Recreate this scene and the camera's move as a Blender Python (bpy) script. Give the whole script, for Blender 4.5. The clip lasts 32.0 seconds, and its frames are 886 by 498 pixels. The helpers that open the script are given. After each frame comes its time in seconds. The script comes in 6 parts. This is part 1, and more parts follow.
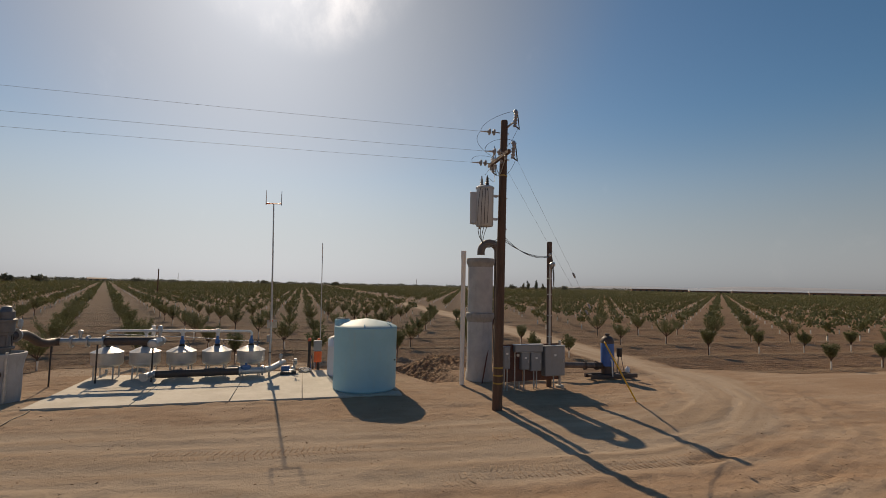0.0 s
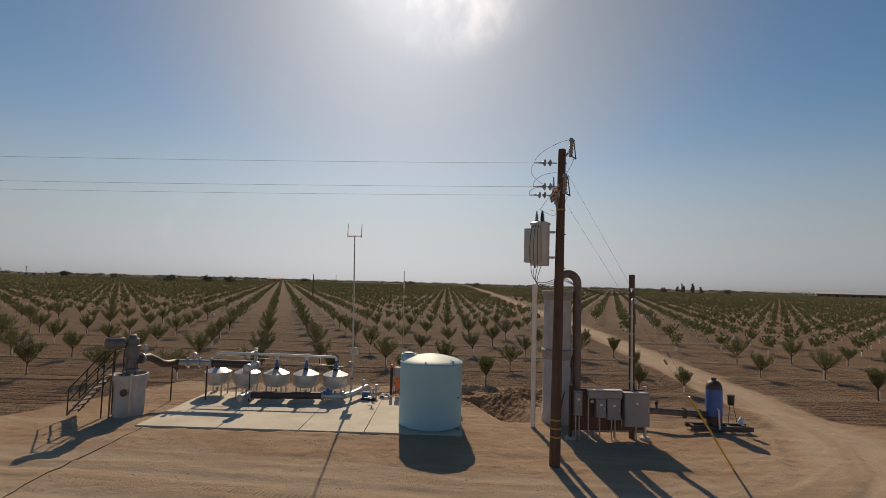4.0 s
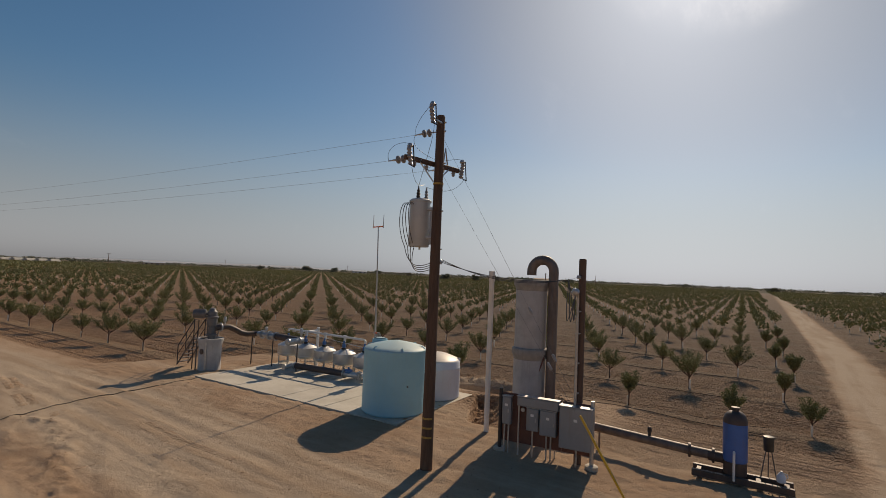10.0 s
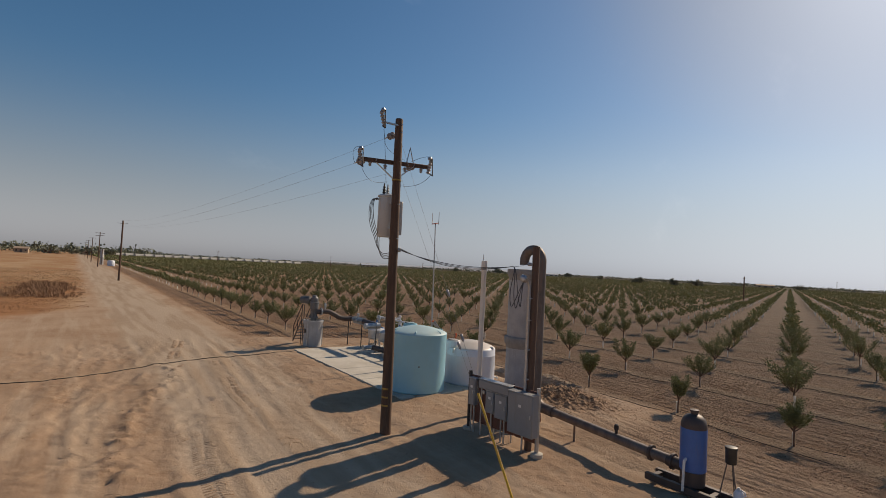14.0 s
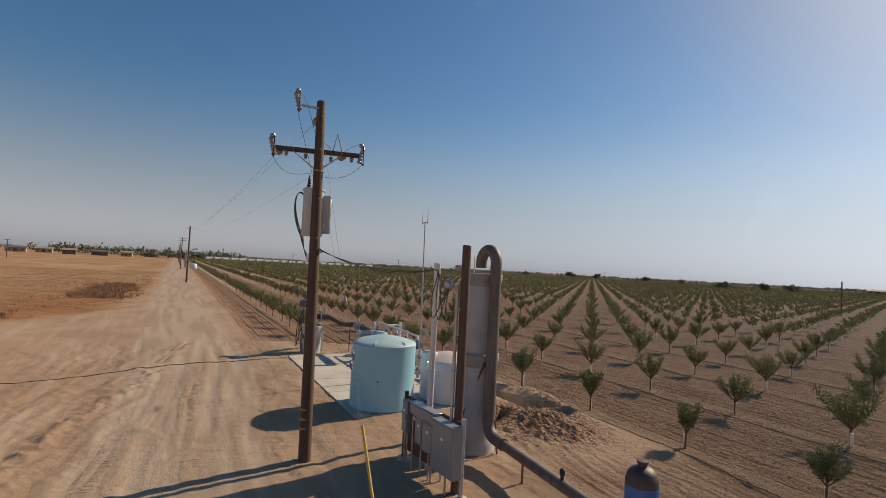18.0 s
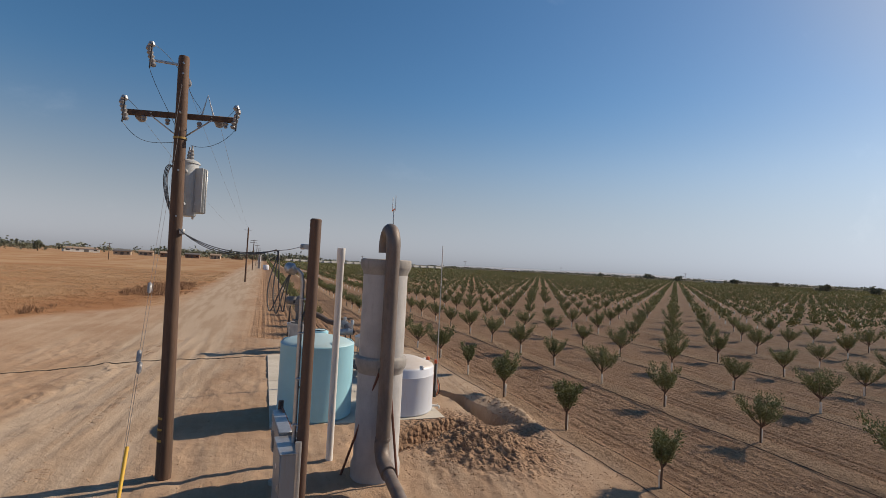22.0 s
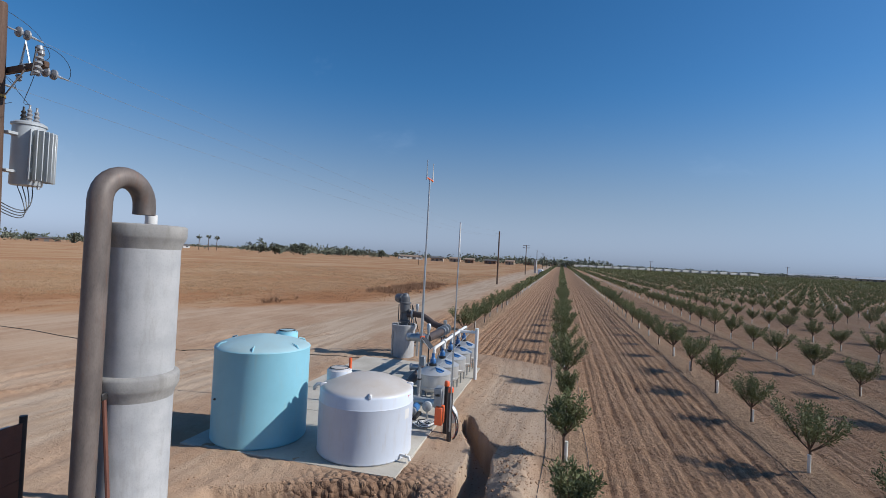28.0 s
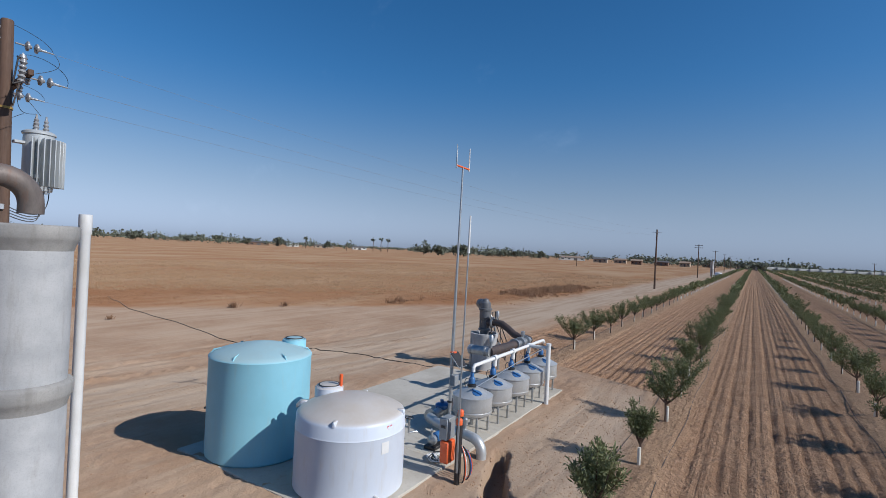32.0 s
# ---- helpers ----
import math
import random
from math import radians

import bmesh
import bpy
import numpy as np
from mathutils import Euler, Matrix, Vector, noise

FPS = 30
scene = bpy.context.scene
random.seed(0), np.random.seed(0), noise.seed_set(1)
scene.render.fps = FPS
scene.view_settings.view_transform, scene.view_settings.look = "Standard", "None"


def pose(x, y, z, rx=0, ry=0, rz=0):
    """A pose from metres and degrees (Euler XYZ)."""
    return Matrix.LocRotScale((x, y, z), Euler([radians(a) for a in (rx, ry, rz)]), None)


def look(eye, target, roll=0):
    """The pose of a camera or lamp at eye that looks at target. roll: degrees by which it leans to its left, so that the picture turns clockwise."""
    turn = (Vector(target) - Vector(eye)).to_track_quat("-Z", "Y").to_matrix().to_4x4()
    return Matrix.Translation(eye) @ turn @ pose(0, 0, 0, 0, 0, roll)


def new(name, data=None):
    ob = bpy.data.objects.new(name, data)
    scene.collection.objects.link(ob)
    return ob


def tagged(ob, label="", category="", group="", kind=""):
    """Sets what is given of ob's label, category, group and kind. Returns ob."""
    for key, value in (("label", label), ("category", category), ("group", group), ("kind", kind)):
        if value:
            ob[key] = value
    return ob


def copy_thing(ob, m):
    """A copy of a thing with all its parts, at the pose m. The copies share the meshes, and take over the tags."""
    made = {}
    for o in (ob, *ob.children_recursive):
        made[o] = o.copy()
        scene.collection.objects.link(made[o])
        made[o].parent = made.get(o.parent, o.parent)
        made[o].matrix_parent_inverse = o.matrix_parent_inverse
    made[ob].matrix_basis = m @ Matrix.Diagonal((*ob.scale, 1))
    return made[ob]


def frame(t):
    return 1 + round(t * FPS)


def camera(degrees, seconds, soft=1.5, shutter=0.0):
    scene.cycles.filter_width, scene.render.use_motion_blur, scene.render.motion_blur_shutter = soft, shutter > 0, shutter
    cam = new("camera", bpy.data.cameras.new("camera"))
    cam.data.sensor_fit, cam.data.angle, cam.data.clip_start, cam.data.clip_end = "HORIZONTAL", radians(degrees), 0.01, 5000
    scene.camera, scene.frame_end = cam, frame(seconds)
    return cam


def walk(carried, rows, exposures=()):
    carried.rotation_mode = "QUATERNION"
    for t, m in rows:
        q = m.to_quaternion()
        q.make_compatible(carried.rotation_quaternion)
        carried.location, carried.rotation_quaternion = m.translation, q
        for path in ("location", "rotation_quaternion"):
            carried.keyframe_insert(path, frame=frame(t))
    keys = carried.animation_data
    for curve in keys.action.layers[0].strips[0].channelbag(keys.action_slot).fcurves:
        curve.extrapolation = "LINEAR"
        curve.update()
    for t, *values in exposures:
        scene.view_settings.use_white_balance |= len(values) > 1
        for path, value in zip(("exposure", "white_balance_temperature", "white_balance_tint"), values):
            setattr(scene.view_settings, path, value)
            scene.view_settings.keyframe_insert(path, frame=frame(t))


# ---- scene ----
cam = camera(83.62, 32.0, soft=0.7)
# seconds, place in metres, pitch, roll, yaw in degrees
ROWS = [
    (0, 0.504, 0.048, 3.762, 4.21, -1.13, -15.84),
    (0.5, 1.105, -0.256, 4.107, 4.39, -1.13, -15.60),
    (1, 1.467, -0.406, 4.380, 4.47, -1.13, -15.44),
    (1.5, 1.723, -0.505, 4.761, 4.41, -1.14, -14.74),
    (2, 1.959, -0.550, 4.945, 4.26, -1.18, -10.95),
    (2.5, 2.216, -0.538, 4.990, 4.09, -1.31, -6.64),
    (3, 2.547, -0.445, 5.007, 4.06, -1.35, -5.31),
    (3.5, 2.893, -0.106, 5.074, 4.04, -1.40, -3.83),
    (4, 3.299, 0.132, 5.078, 3.90, -1.57, 0.47),
    (4.5, 3.915, 0.333, 5.066, 3.80, -1.75, 5.43),
    (6.5, 7.996, 1.744, 4.863, 3.67, -2.35, 12.51),
    (7, 8.890, 2.008, 4.866, 3.48, -2.51, 15.88),
    (7.5, 9.625, 2.277, 4.938, 3.31, -2.51, 19.23),
    (8, 10.286, 2.566, 4.964, 3.15, -2.53, 22.50),
    (8.5, 11.084, 2.859, 4.970, 3.14, -2.56, 24.80),
    (9, 11.919, 3.140, 4.961, 3.17, -2.55, 26.73),
    (9.5, 12.757, 3.442, 4.972, 2.99, -2.51, 28.73),
    (10, 13.508, 3.730, 4.950, 2.93, -2.48, 31.15),
    (10.5, 14.244, 4.043, 4.953, 2.80, -2.50, 34.99),
    (11, 14.976, 4.371, 4.933, 2.62, -2.64, 38.45),
    (11.5, 15.728, 4.678, 4.893, 2.56, -2.56, 40.88),
    (12, 16.536, 5.004, 4.880, 2.46, -2.61, 43.77),
    (12.5, 17.410, 5.358, 4.866, 2.41, -2.73, 46.43),
    (13, 18.186, 5.744, 4.830, 2.38, -2.79, 48.44),
    (13.5, 18.777, 6.368, 4.789, 2.30, -2.87, 50.86),
    (15.5, 19.696, 9.967, 4.890, 2.17, -3.00, 58.32),
    (16, 19.891, 10.450, 4.900, 2.21, -3.00, 58.55),
    (16.5, 20.079, 10.705, 4.908, 2.20, -3.02, 58.71),
    (17, 20.123, 10.907, 4.960, 2.18, -3.02, 58.93),
    (17.5, 19.878, 11.244, 5.006, 2.15, -3.02, 59.67),
    (18, 19.405, 11.627, 5.003, 2.15, -3.01, 61.69),
    (18.5, 18.785, 11.922, 4.985, 2.12, -2.95, 64.01),
    (19, 18.522, 12.257, 4.986, 1.97, -3.00, 66.97),
    (19.5, 18.405, 12.750, 4.991, 1.89, -2.99, 68.69),
    (20, 18.324, 13.377, 4.957, 1.89, -2.95, 69.44),
    (20.5, 18.350, 14.159, 4.967, 1.78, -2.94, 69.73),
    (21, 18.528, 15.085, 4.961, 1.68, -2.97, 69.77),
    (21.5, 18.758, 15.973, 4.913, 1.76, -3.02, 69.87),
    (22, 18.811, 16.607, 4.819, 1.95, -2.98, 70.12),
    (22.5, 18.630, 17.307, 4.785, 1.86, -2.96, 71.13),
    (23, 18.313, 18.083, 4.756, 1.74, -2.94, 74.56),
    (23.5, 18.246, 19.060, 4.712, 1.55, -2.85, 79.06),
    (24, 18.235, 20.237, 4.663, 1.38, -2.79, 82.22),
    (24.5, 18.158, 21.427, 4.623, 1.35, -2.76, 85.17),
    (25, 17.822, 22.462, 4.622, 1.12, -2.68, 88.92),
    (25.5, 17.234, 23.304, 4.621, 0.98, -2.57, 93.81),
    (27.5, 14.270, 25.001, 4.668, 0.89, -3.00, 103.18),
    (28, 13.823, 25.466, 4.641, 0.92, -2.90, 103.48),
    (28.5, 13.456, 25.963, 4.632, 1.01, -2.86, 104.19),
    (29, 13.040, 26.382, 4.626, 0.82, -2.82, 107.74),
    (29.5, 12.512, 26.656, 4.651, 0.63, -2.81, 111.33),
    (30, 12.025, 26.894, 4.669, 0.61, -2.91, 113.09),
    (30.5, 11.466, 27.139, 4.737, 0.47, -2.90, 113.97),
    (31, 10.932, 27.406, 4.789, 0.32, -3.00, 115.66),
    (31.5, 10.575, 27.707, 4.837, 0.14, -2.87, 119.22),
    (32, 10.374, 27.941, 4.821, 0.11, -2.78, 122.15),
]
# seconds, stops, kelvin, tint
EXPO = [(0.0, -0.03, 8400, 14), (9.0, -0.13, 8300, 14), (13.0, 0.04, 7900, 14), (16.0, 0.17, 7700, 14), (21.0, 0.3, 7500, 14), (24.0, 0.34, 6800, 12), (26.0, 0.33, 6300, 11), (28.0, 0.27, 5780, 9), (30.0, 0.28, 5760, 9), (32.0, 0.17, 5680, 9)]
walk(cam, [(t, pose(x, y, z, 90 + p, r, w)) for t, x, y, z, p, r, w in ROWS], EXPO)

# ---- light ----
SUN_EL, SUN_AZ = 35.4, -6.0
world = bpy.data.worlds.new("world")
scene.world = world
world.use_nodes = True
wn = world.node_tree
sky = wn.nodes.new("ShaderNodeTexSky")
sky.sky_type = "NISHITA"
sky.sun_disc = False
sky.sun_elevation, sky.sun_rotation = radians(SUN_EL), radians(SUN_AZ)
sky.altitude, sky.air_density, sky.dust_density, sky.ozone_density = 150, 1.0, 0.6, 3.5
wn.nodes["Background"].inputs["Strength"].default_value = 0.079
def sky_math(op, a, b):
    n = wn.nodes.new("ShaderNodeMath")
    n.operation = op
    for i, v in enumerate((a, b)):
        if isinstance(v, bpy.types.NodeSocket):
            wn.links.new(v, n.inputs[i])
        else:
            n.inputs[i].default_value = v
    return n.outputs[0]


hs_ = wn.nodes.new("ShaderNodeHueSaturation")
hs_.inputs["Saturation"].default_value = 1.26
hs_.inputs["Hue"].default_value = 0.497
wn.links.new(sky.outputs[0], hs_.inputs["Color"])
# haze dims the lowest sky; thin bright cloud veils the sun
to_sun = Vector((math.sin(radians(SUN_AZ)) * math.cos(radians(SUN_EL)), math.cos(radians(SUN_AZ)) * math.cos(radians(SUN_EL)), math.sin(radians(SUN_EL))))
tc_ = wn.nodes.new("ShaderNodeTexCoord")
sx_ = wn.nodes.new("ShaderNodeSeparateXYZ")
wn.links.new(tc_.outputs["Generated"], sx_.inputs[0])


def sky_ramp(v, lo, hi, a, b):
    n = wn.nodes.new("ShaderNodeMapRange")
    n.interpolation_type = "SMOOTHSTEP"
    for i, q in enumerate((v, lo, hi, a, b)):
        if isinstance(q, bpy.types.NodeSocket):
            wn.links.new(q, n.inputs[i])
        else:
            n.inputs[i].default_value = q
    return n.outputs[0]


dt_ = wn.nodes.new("ShaderNodeVectorMath")
dt_.operation = "DOT_PRODUCT"
wn.links.new(tc_.outputs["Generated"], dt_.inputs[0])
dt_.inputs[1].default_value = Vector((-0.02, 0.80, 0.60)).normalized()
mp_ = wn.nodes.new("ShaderNodeMapping")
mp_.inputs["Scale"].default_value = (7.0, 2.0, 5.0)
mp_.inputs["Rotation"].default_value = (0.2, 0.5, 0.3)
wn.links.new(tc_.outputs["Generated"], mp_.inputs[0])
nz_ = wn.nodes.new("ShaderNodeTexNoise")
nz_.inputs["Scale"].default_value, nz_.inputs["Detail"].default_value, nz_.inputs["Roughness"].default_value = 1.6, 6.0, 0.62
wn.links.new(mp_.outputs[0], nz_.inputs[0])
wisp = sky_math("MULTIPLY", sky_ramp(nz_.outputs[0], 0.42, 0.74, 0.30, 1.0), sky_ramp(dt_.outputs["Value"], 0.972, 1.0, 0.0, 1.0))
wisp = sky_math("ADD", wisp, sky_math("MULTIPLY", sky_ramp(nz_.outputs[0], 0.60, 0.80, 0.0, 1.0), 0.05))
dim_ = wn.nodes.new("ShaderNodeVectorMath")
dim_.operation = "MULTIPLY"
# valley haze: the low sky and the glow round the sun are whitish
bw_ = wn.nodes.new("ShaderNodeRGBToBW")
wn.links.new(sky.outputs[0], bw_.inputs[0])
hz_ = wn.nodes.new("ShaderNodeCombineXYZ")
for i, (far_, near_) in enumerate(((0.86, 0.79), (0.985, 0.985), (1.22, 1.29))):
    wn.links.new(sky_math("MULTIPLY", bw_.outputs[0], sky_ramp(dt_.outputs["Value"], 0.0, 0.7, far_, near_)), hz_.inputs[i])
share_ = sky_math("MAXIMUM", sky_ramp(sx_.outputs[2], 0.0, 0.34, 0.9, 0.0), sky_ramp(dt_.outputs["Value"], 0.82, 1.0, 0.0, 0.8))
mx_ = wn.nodes.new("ShaderNodeMix")
mx_.data_type = "RGBA"
for i, v in ((0, share_), (6, hs_.outputs[0]), (7, hz_.outputs[0])):
    wn.links.new(v, mx_.inputs[i])
wn.links.new(mx_.outputs[2], dim_.inputs[0])
low_ = wn.nodes.new("ShaderNodeCombineXYZ")
# the haze is paler away from the sun
pale_ = sky_ramp(dt_.outputs["Value"], -0.1, 0.75, 0.90, 0.62)
for i, v in enumerate((1.0, 1.0, 1.0)):
    wn.links.new(sky_ramp(sx_.outputs[2], -0.02, 0.22, sky_math("MULTIPLY", pale_, v), 1.0), low_.inputs[i])
wn.links.new(low_.outputs[0], dim_.inputs[1])
ad_ = wn.nodes.new("ShaderNodeVectorMath")
ad_.operation = "MULTIPLY_ADD"
cl_ = wn.nodes.new("ShaderNodeCombineXYZ")
for i in range(3):
    wn.links.new(wisp, cl_.inputs[i])
wn.links.new(cl_.outputs[0], ad_.inputs[0])
ad_.inputs[1].default_value = (7.0, 7.0, 7.2)
wn.links.new(dim_.outputs[0], ad_.inputs[2])
wn.links.new(ad_.outputs[0], wn.nodes["Background"].inputs["Color"])
sun = new("sun", bpy.data.lights.new("sun", "SUN"))
sun.data.energy, sun.data.angle, sun.data.color = 4.0, radians(0.53), (1.0, 0.905, 0.77)
sun.matrix_world = look(to_sun * 60, (0, 0, 0))

# ---- materials ----
def node(nt, kind, **kw):
    n = nt.nodes.new(kind)
    for k, v in kw.items():
        if k == "op":
            n.operation = v
        elif k == "ins":
            for i, val in v.items():
                if isinstance(val, bpy.types.NodeSocket):
                    nt.links.new(val, n.inputs[i])
                else:
                    n.inputs[i].default_value = val
    return n


def math_n(nt, op, a, b=0.0, c=0.0, clamp=False):
    n = node(nt, "ShaderNodeMath", op=op, ins={0: a, 1: b, 2: c})
    n.use_clamp = clamp
    return n.outputs[0]


def step_n(nt, v, lo, hi):
    n = node(nt, "ShaderNodeMapRange", ins={0: v, 1: lo, 2: hi, 3: 0.0, 4: 1.0})
    n.interpolation_type = "SMOOTHSTEP"
    return n.outputs[0]


def line_n(nt, v, lo, hi, a, b):
    return node(nt, "ShaderNodeMapRange", ins={0: v, 1: lo, 2: hi, 3: a, 4: b}).outputs[0]


def noise_n(nt, vec, scale, detail=3.0, rough=0.55):
    return node(nt, "ShaderNodeTexNoise", ins={"Vector": vec, "Scale": scale, "Detail": detail, "Roughness": rough}).outputs[0]


def mix_n(nt, f, a, b):
    n = nt.nodes.new("ShaderNodeMix")
    n.data_type = "RGBA"
    for i, val in ((0, f), (6, a), (7, b)):
        if isinstance(val, bpy.types.NodeSocket):
            nt.links.new(val, n.inputs[i])
        else:
            n.inputs[i].default_value = val if i == 0 else (*val[:3], 1.0)
    return n.outputs[2]


def base_mat(name):
    m = bpy.data.materials.new(name)
    m.use_nodes = True
    nt = m.node_tree
    return m, nt, nt.nodes["Principled BSDF"]


def surface(name, col, col2, rough=0.6, metal=0.0, scale=3.0, fine=40.0, bump=0.15, dirt=None, dirt_amt=0.35, stretch=(1, 1, 1), dist=0.004, vary=0.0, dust=0.0):
    """A painted, rusted, cast or woven surface: two colours by broad noise, a fine grain, streaks of dirt."""
    m, nt, p = base_mat(name)
    co = nt.nodes.new("ShaderNodeTexCoord").outputs["Object"]
    mp = node(nt, "ShaderNodeMapping", ins={0: co, 3: stretch}).outputs[0]
    big = noise_n(nt, mp, scale, 4.0, 0.6)
    small = noise_n(nt, mp, fine, 3.0, 0.6)
    c = mix_n(nt, step_n(nt, big, 0.35, 0.68), col, col2)
    c = mix_n(nt, math_n(nt, "MULTIPLY", step_n(nt, small, 0.45, 0.8), 0.25), c, [v * 0.6 for v in col2])
    if dirt:
        streak = noise_n(nt, node(nt, "ShaderNodeMapping", ins={0: co, 3: (3.0, 3.0, 0.5), 1: (3.1, 1.7, 0.4)}).outputs[0], 2.2, 5.0, 0.7)
        c = mix_n(nt, math_n(nt, "MULTIPLY", step_n(nt, streak, 0.5, 0.72), dirt_amt), c, dirt)
    if dust:
        up = node(nt, "ShaderNodeSeparateXYZ", ins={0: nt.nodes.new("ShaderNodeNewGeometry").outputs["Normal"]}).outputs[2]
        cover = math_n(nt, "MULTIPLY", step_n(nt, up, 0.45, 0.9), line_n(nt, big, 0.3, 0.7, dust * 0.7, dust))
        c = mix_n(nt, cover, c, (0.46, 0.37, 0.27))
    if vary:
        rnd = node(nt, "ShaderNodeObjectInfo").outputs["Random"]
        c = mix_n(nt, math_n(nt, "MULTIPLY", rnd, vary), c, [v * 0.5 for v in col])
    nt.links.new(c, p.inputs["Base Color"])
    p.inputs["Metallic"].default_value = metal
    nt.links.new(line_n(nt, small, 0.3, 0.7, rough - 0.08, min(1.0, rough + 0.1)), p.inputs["Roughness"])
    b = node(nt, "ShaderNodeBump", ins={"Strength": bump, "Distance": dist, "Height": math_n(nt, "ADD", small, math_n(nt, "MULTIPLY", big, 1.5))})
    nt.links.new(b.outputs[0], p.inputs["Normal"])
    return m


def leaf_mat(name, a, b, c):
    m, nt, p = base_mat(name)
    g = nt.nodes.new("ShaderNodeNewGeometry")
    r = g.outputs["Random Per Island"]
    col = mix_n(nt, step_n(nt, r, 0.1, 0.6), a, b)
    col = mix_n(nt, math_n(nt, "MULTIPLY", step_n(nt, r, 0.75, 1.0), 0.6), col, c)
    o = node(nt, "ShaderNodeObjectInfo").outputs["Random"]
    col = mix_n(nt, math_n(nt, "MULTIPLY", o, 0.35), col, [v * 0.6 for v in a])
    nt.links.new(col, p.inputs["Base Color"])
    p.inputs["Roughness"].default_value = 0.6
    p.inputs["Specular IOR Level"].default_value = 0.25
    tr = node(nt, "ShaderNodeBsdfTranslucent")
    nt.links.new(col, tr.inputs[0])
    mx = node(nt, "ShaderNodeMixShader", ins={0: 0.09})
    nt.links.new(p.outputs[0], mx.inputs[1])
    nt.links.new(tr.outputs[0], mx.inputs[2])
    nt.links.new(mx.outputs[0], nt.nodes["Material Output"].inputs[0])
    return m


M_ = {}
M_["concrete"] = surface("concrete", (0.50, 0.46, 0.395), (0.41, 0.37, 0.31), 0.85, 0, 0.7, 60, 0.25, (0.32, 0.25, 0.18), 0.4)
M_["pipe_concrete"] = surface("pipe_concrete", (0.45, 0.445, 0.445), (0.36, 0.36, 0.365), 0.85, 0, 1.8, 50, 0.3, (0.27, 0.255, 0.235), 0.4)
M_["bell_concrete"] = surface("bell_concrete", (0.33, 0.315, 0.295), (0.255, 0.245, 0.235), 0.9, 0, 3.0, 45, 0.5, (0.2, 0.185, 0.165), 0.5)
M_["pad_concrete"] = M_["concrete"]
M_["teal"] = surface("teal_plastic", (0.275, 0.55, 0.66), (0.25, 0.515, 0.62), 0.58, 0, 1.2, 120, 0.06, (0.36, 0.44, 0.42), 0.2, dust=0.42)
M_["white_poly"] = surface("white_polyethylene", (0.63, 0.665, 0.735), (0.57, 0.61, 0.69), 0.45, 0, 1.0, 120, 0.06, (0.48, 0.42, 0.35), 0.3, dust=0.85)
M_["wood_pole"] = surface("pole_wood", (0.115, 0.066, 0.044), (0.072, 0.043, 0.030), 0.8, 0, 6.0, 60, 0.5, (0.16, 0.11, 0.075), 0.5, (1, 1, 0.08))
M_["rust_pipe"] = surface("rusty_steel", (0.185, 0.152, 0.134), (0.115, 0.096, 0.087), 0.58, 0.25, 4.0, 60, 0.25, (0.20, 0.10, 0.06), 0.5, (1, 1, 0.35))
M_["rust_post"] = surface("rusted_brown_steel", (0.115, 0.068, 0.048), (0.085, 0.052, 0.04), 0.65, 0.15, 4.0, 60, 0.25, (0.16, 0.085, 0.05), 0.4, (1, 1, 0.35))
M_["dark_pipe"] = surface("dark_primer_steel", (0.085, 0.062, 0.055), (0.065, 0.052, 0.05), 0.55, 0.2, 3.0, 60, 0.2, (0.14, 0.09, 0.06), 0.4)
M_["red_oxide"] = surface("red_oxide_plate", (0.165, 0.066, 0.044), (0.13, 0.052, 0.036), 0.65, 0.1, 2.5, 50, 0.2, (0.12, 0.07, 0.05), 0.4)
M_["grey_box"] = surface("grey_enamel", (0.27, 0.28, 0.29), (0.24, 0.25, 0.26), 0.42, 0.1, 2.0, 90, 0.08, (0.22, 0.18, 0.14), 0.3)
M_["xfmr_grey"] = surface("transformer_grey", (0.46, 0.48, 0.49), (0.42, 0.44, 0.45), 0.4, 0.1, 2.0, 90, 0.06, (0.34, 0.31, 0.28), 0.25)
M_["galv"] = surface("galvanised_steel", (0.48, 0.49, 0.50), (0.40, 0.41, 0.42), 0.42, 0.75, 6.0, 50, 0.1, (0.30, 0.27, 0.24), 0.25)
M_["stainless"] = surface("brushed_stainless", (0.58, 0.58, 0.575), (0.50, 0.50, 0.495), 0.42, 0.5, 2.0, 70, 0.06, (0.36, 0.33, 0.29), 0.3)
M_["white_pvc"] = surface("white_pvc", (0.74, 0.73, 0.72), (0.68, 0.67, 0.65), 0.4, 0, 2.0, 80, 0.06, (0.5, 0.44, 0.36), 0.25)
M_["blue_paint"] = surface("blue_enamel", (0.035, 0.13, 0.40), (0.03, 0.11, 0.34), 0.38, 0, 2.0, 80, 0.08, (0.10, 0.12, 0.16), 0.35)
M_["valve_blue"] = surface("valve_blue_enamel", (0.05, 0.16, 0.38), (0.04, 0.13, 0.32), 0.4, 0, 6.0, 80, 0.08, (0.12, 0.14, 0.2), 0.3)
M_["black"] = surface("black_rubber", (0.018, 0.018, 0.02), (0.03, 0.03, 0.03), 0.5, 0, 5.0, 80, 0.1)
M_["steel_dark"] = surface("dark_steel", (0.06, 0.055, 0.055), (0.045, 0.042, 0.042), 0.5, 0.5, 5.0, 60, 0.15)
M_["yellow"] = surface("yellow_plastic", (0.66, 0.40, 0.035), (0.58, 0.34, 0.035), 0.45, 0, 4.0, 80, 0.08, (0.4, 0.28, 0.1), 0.3)
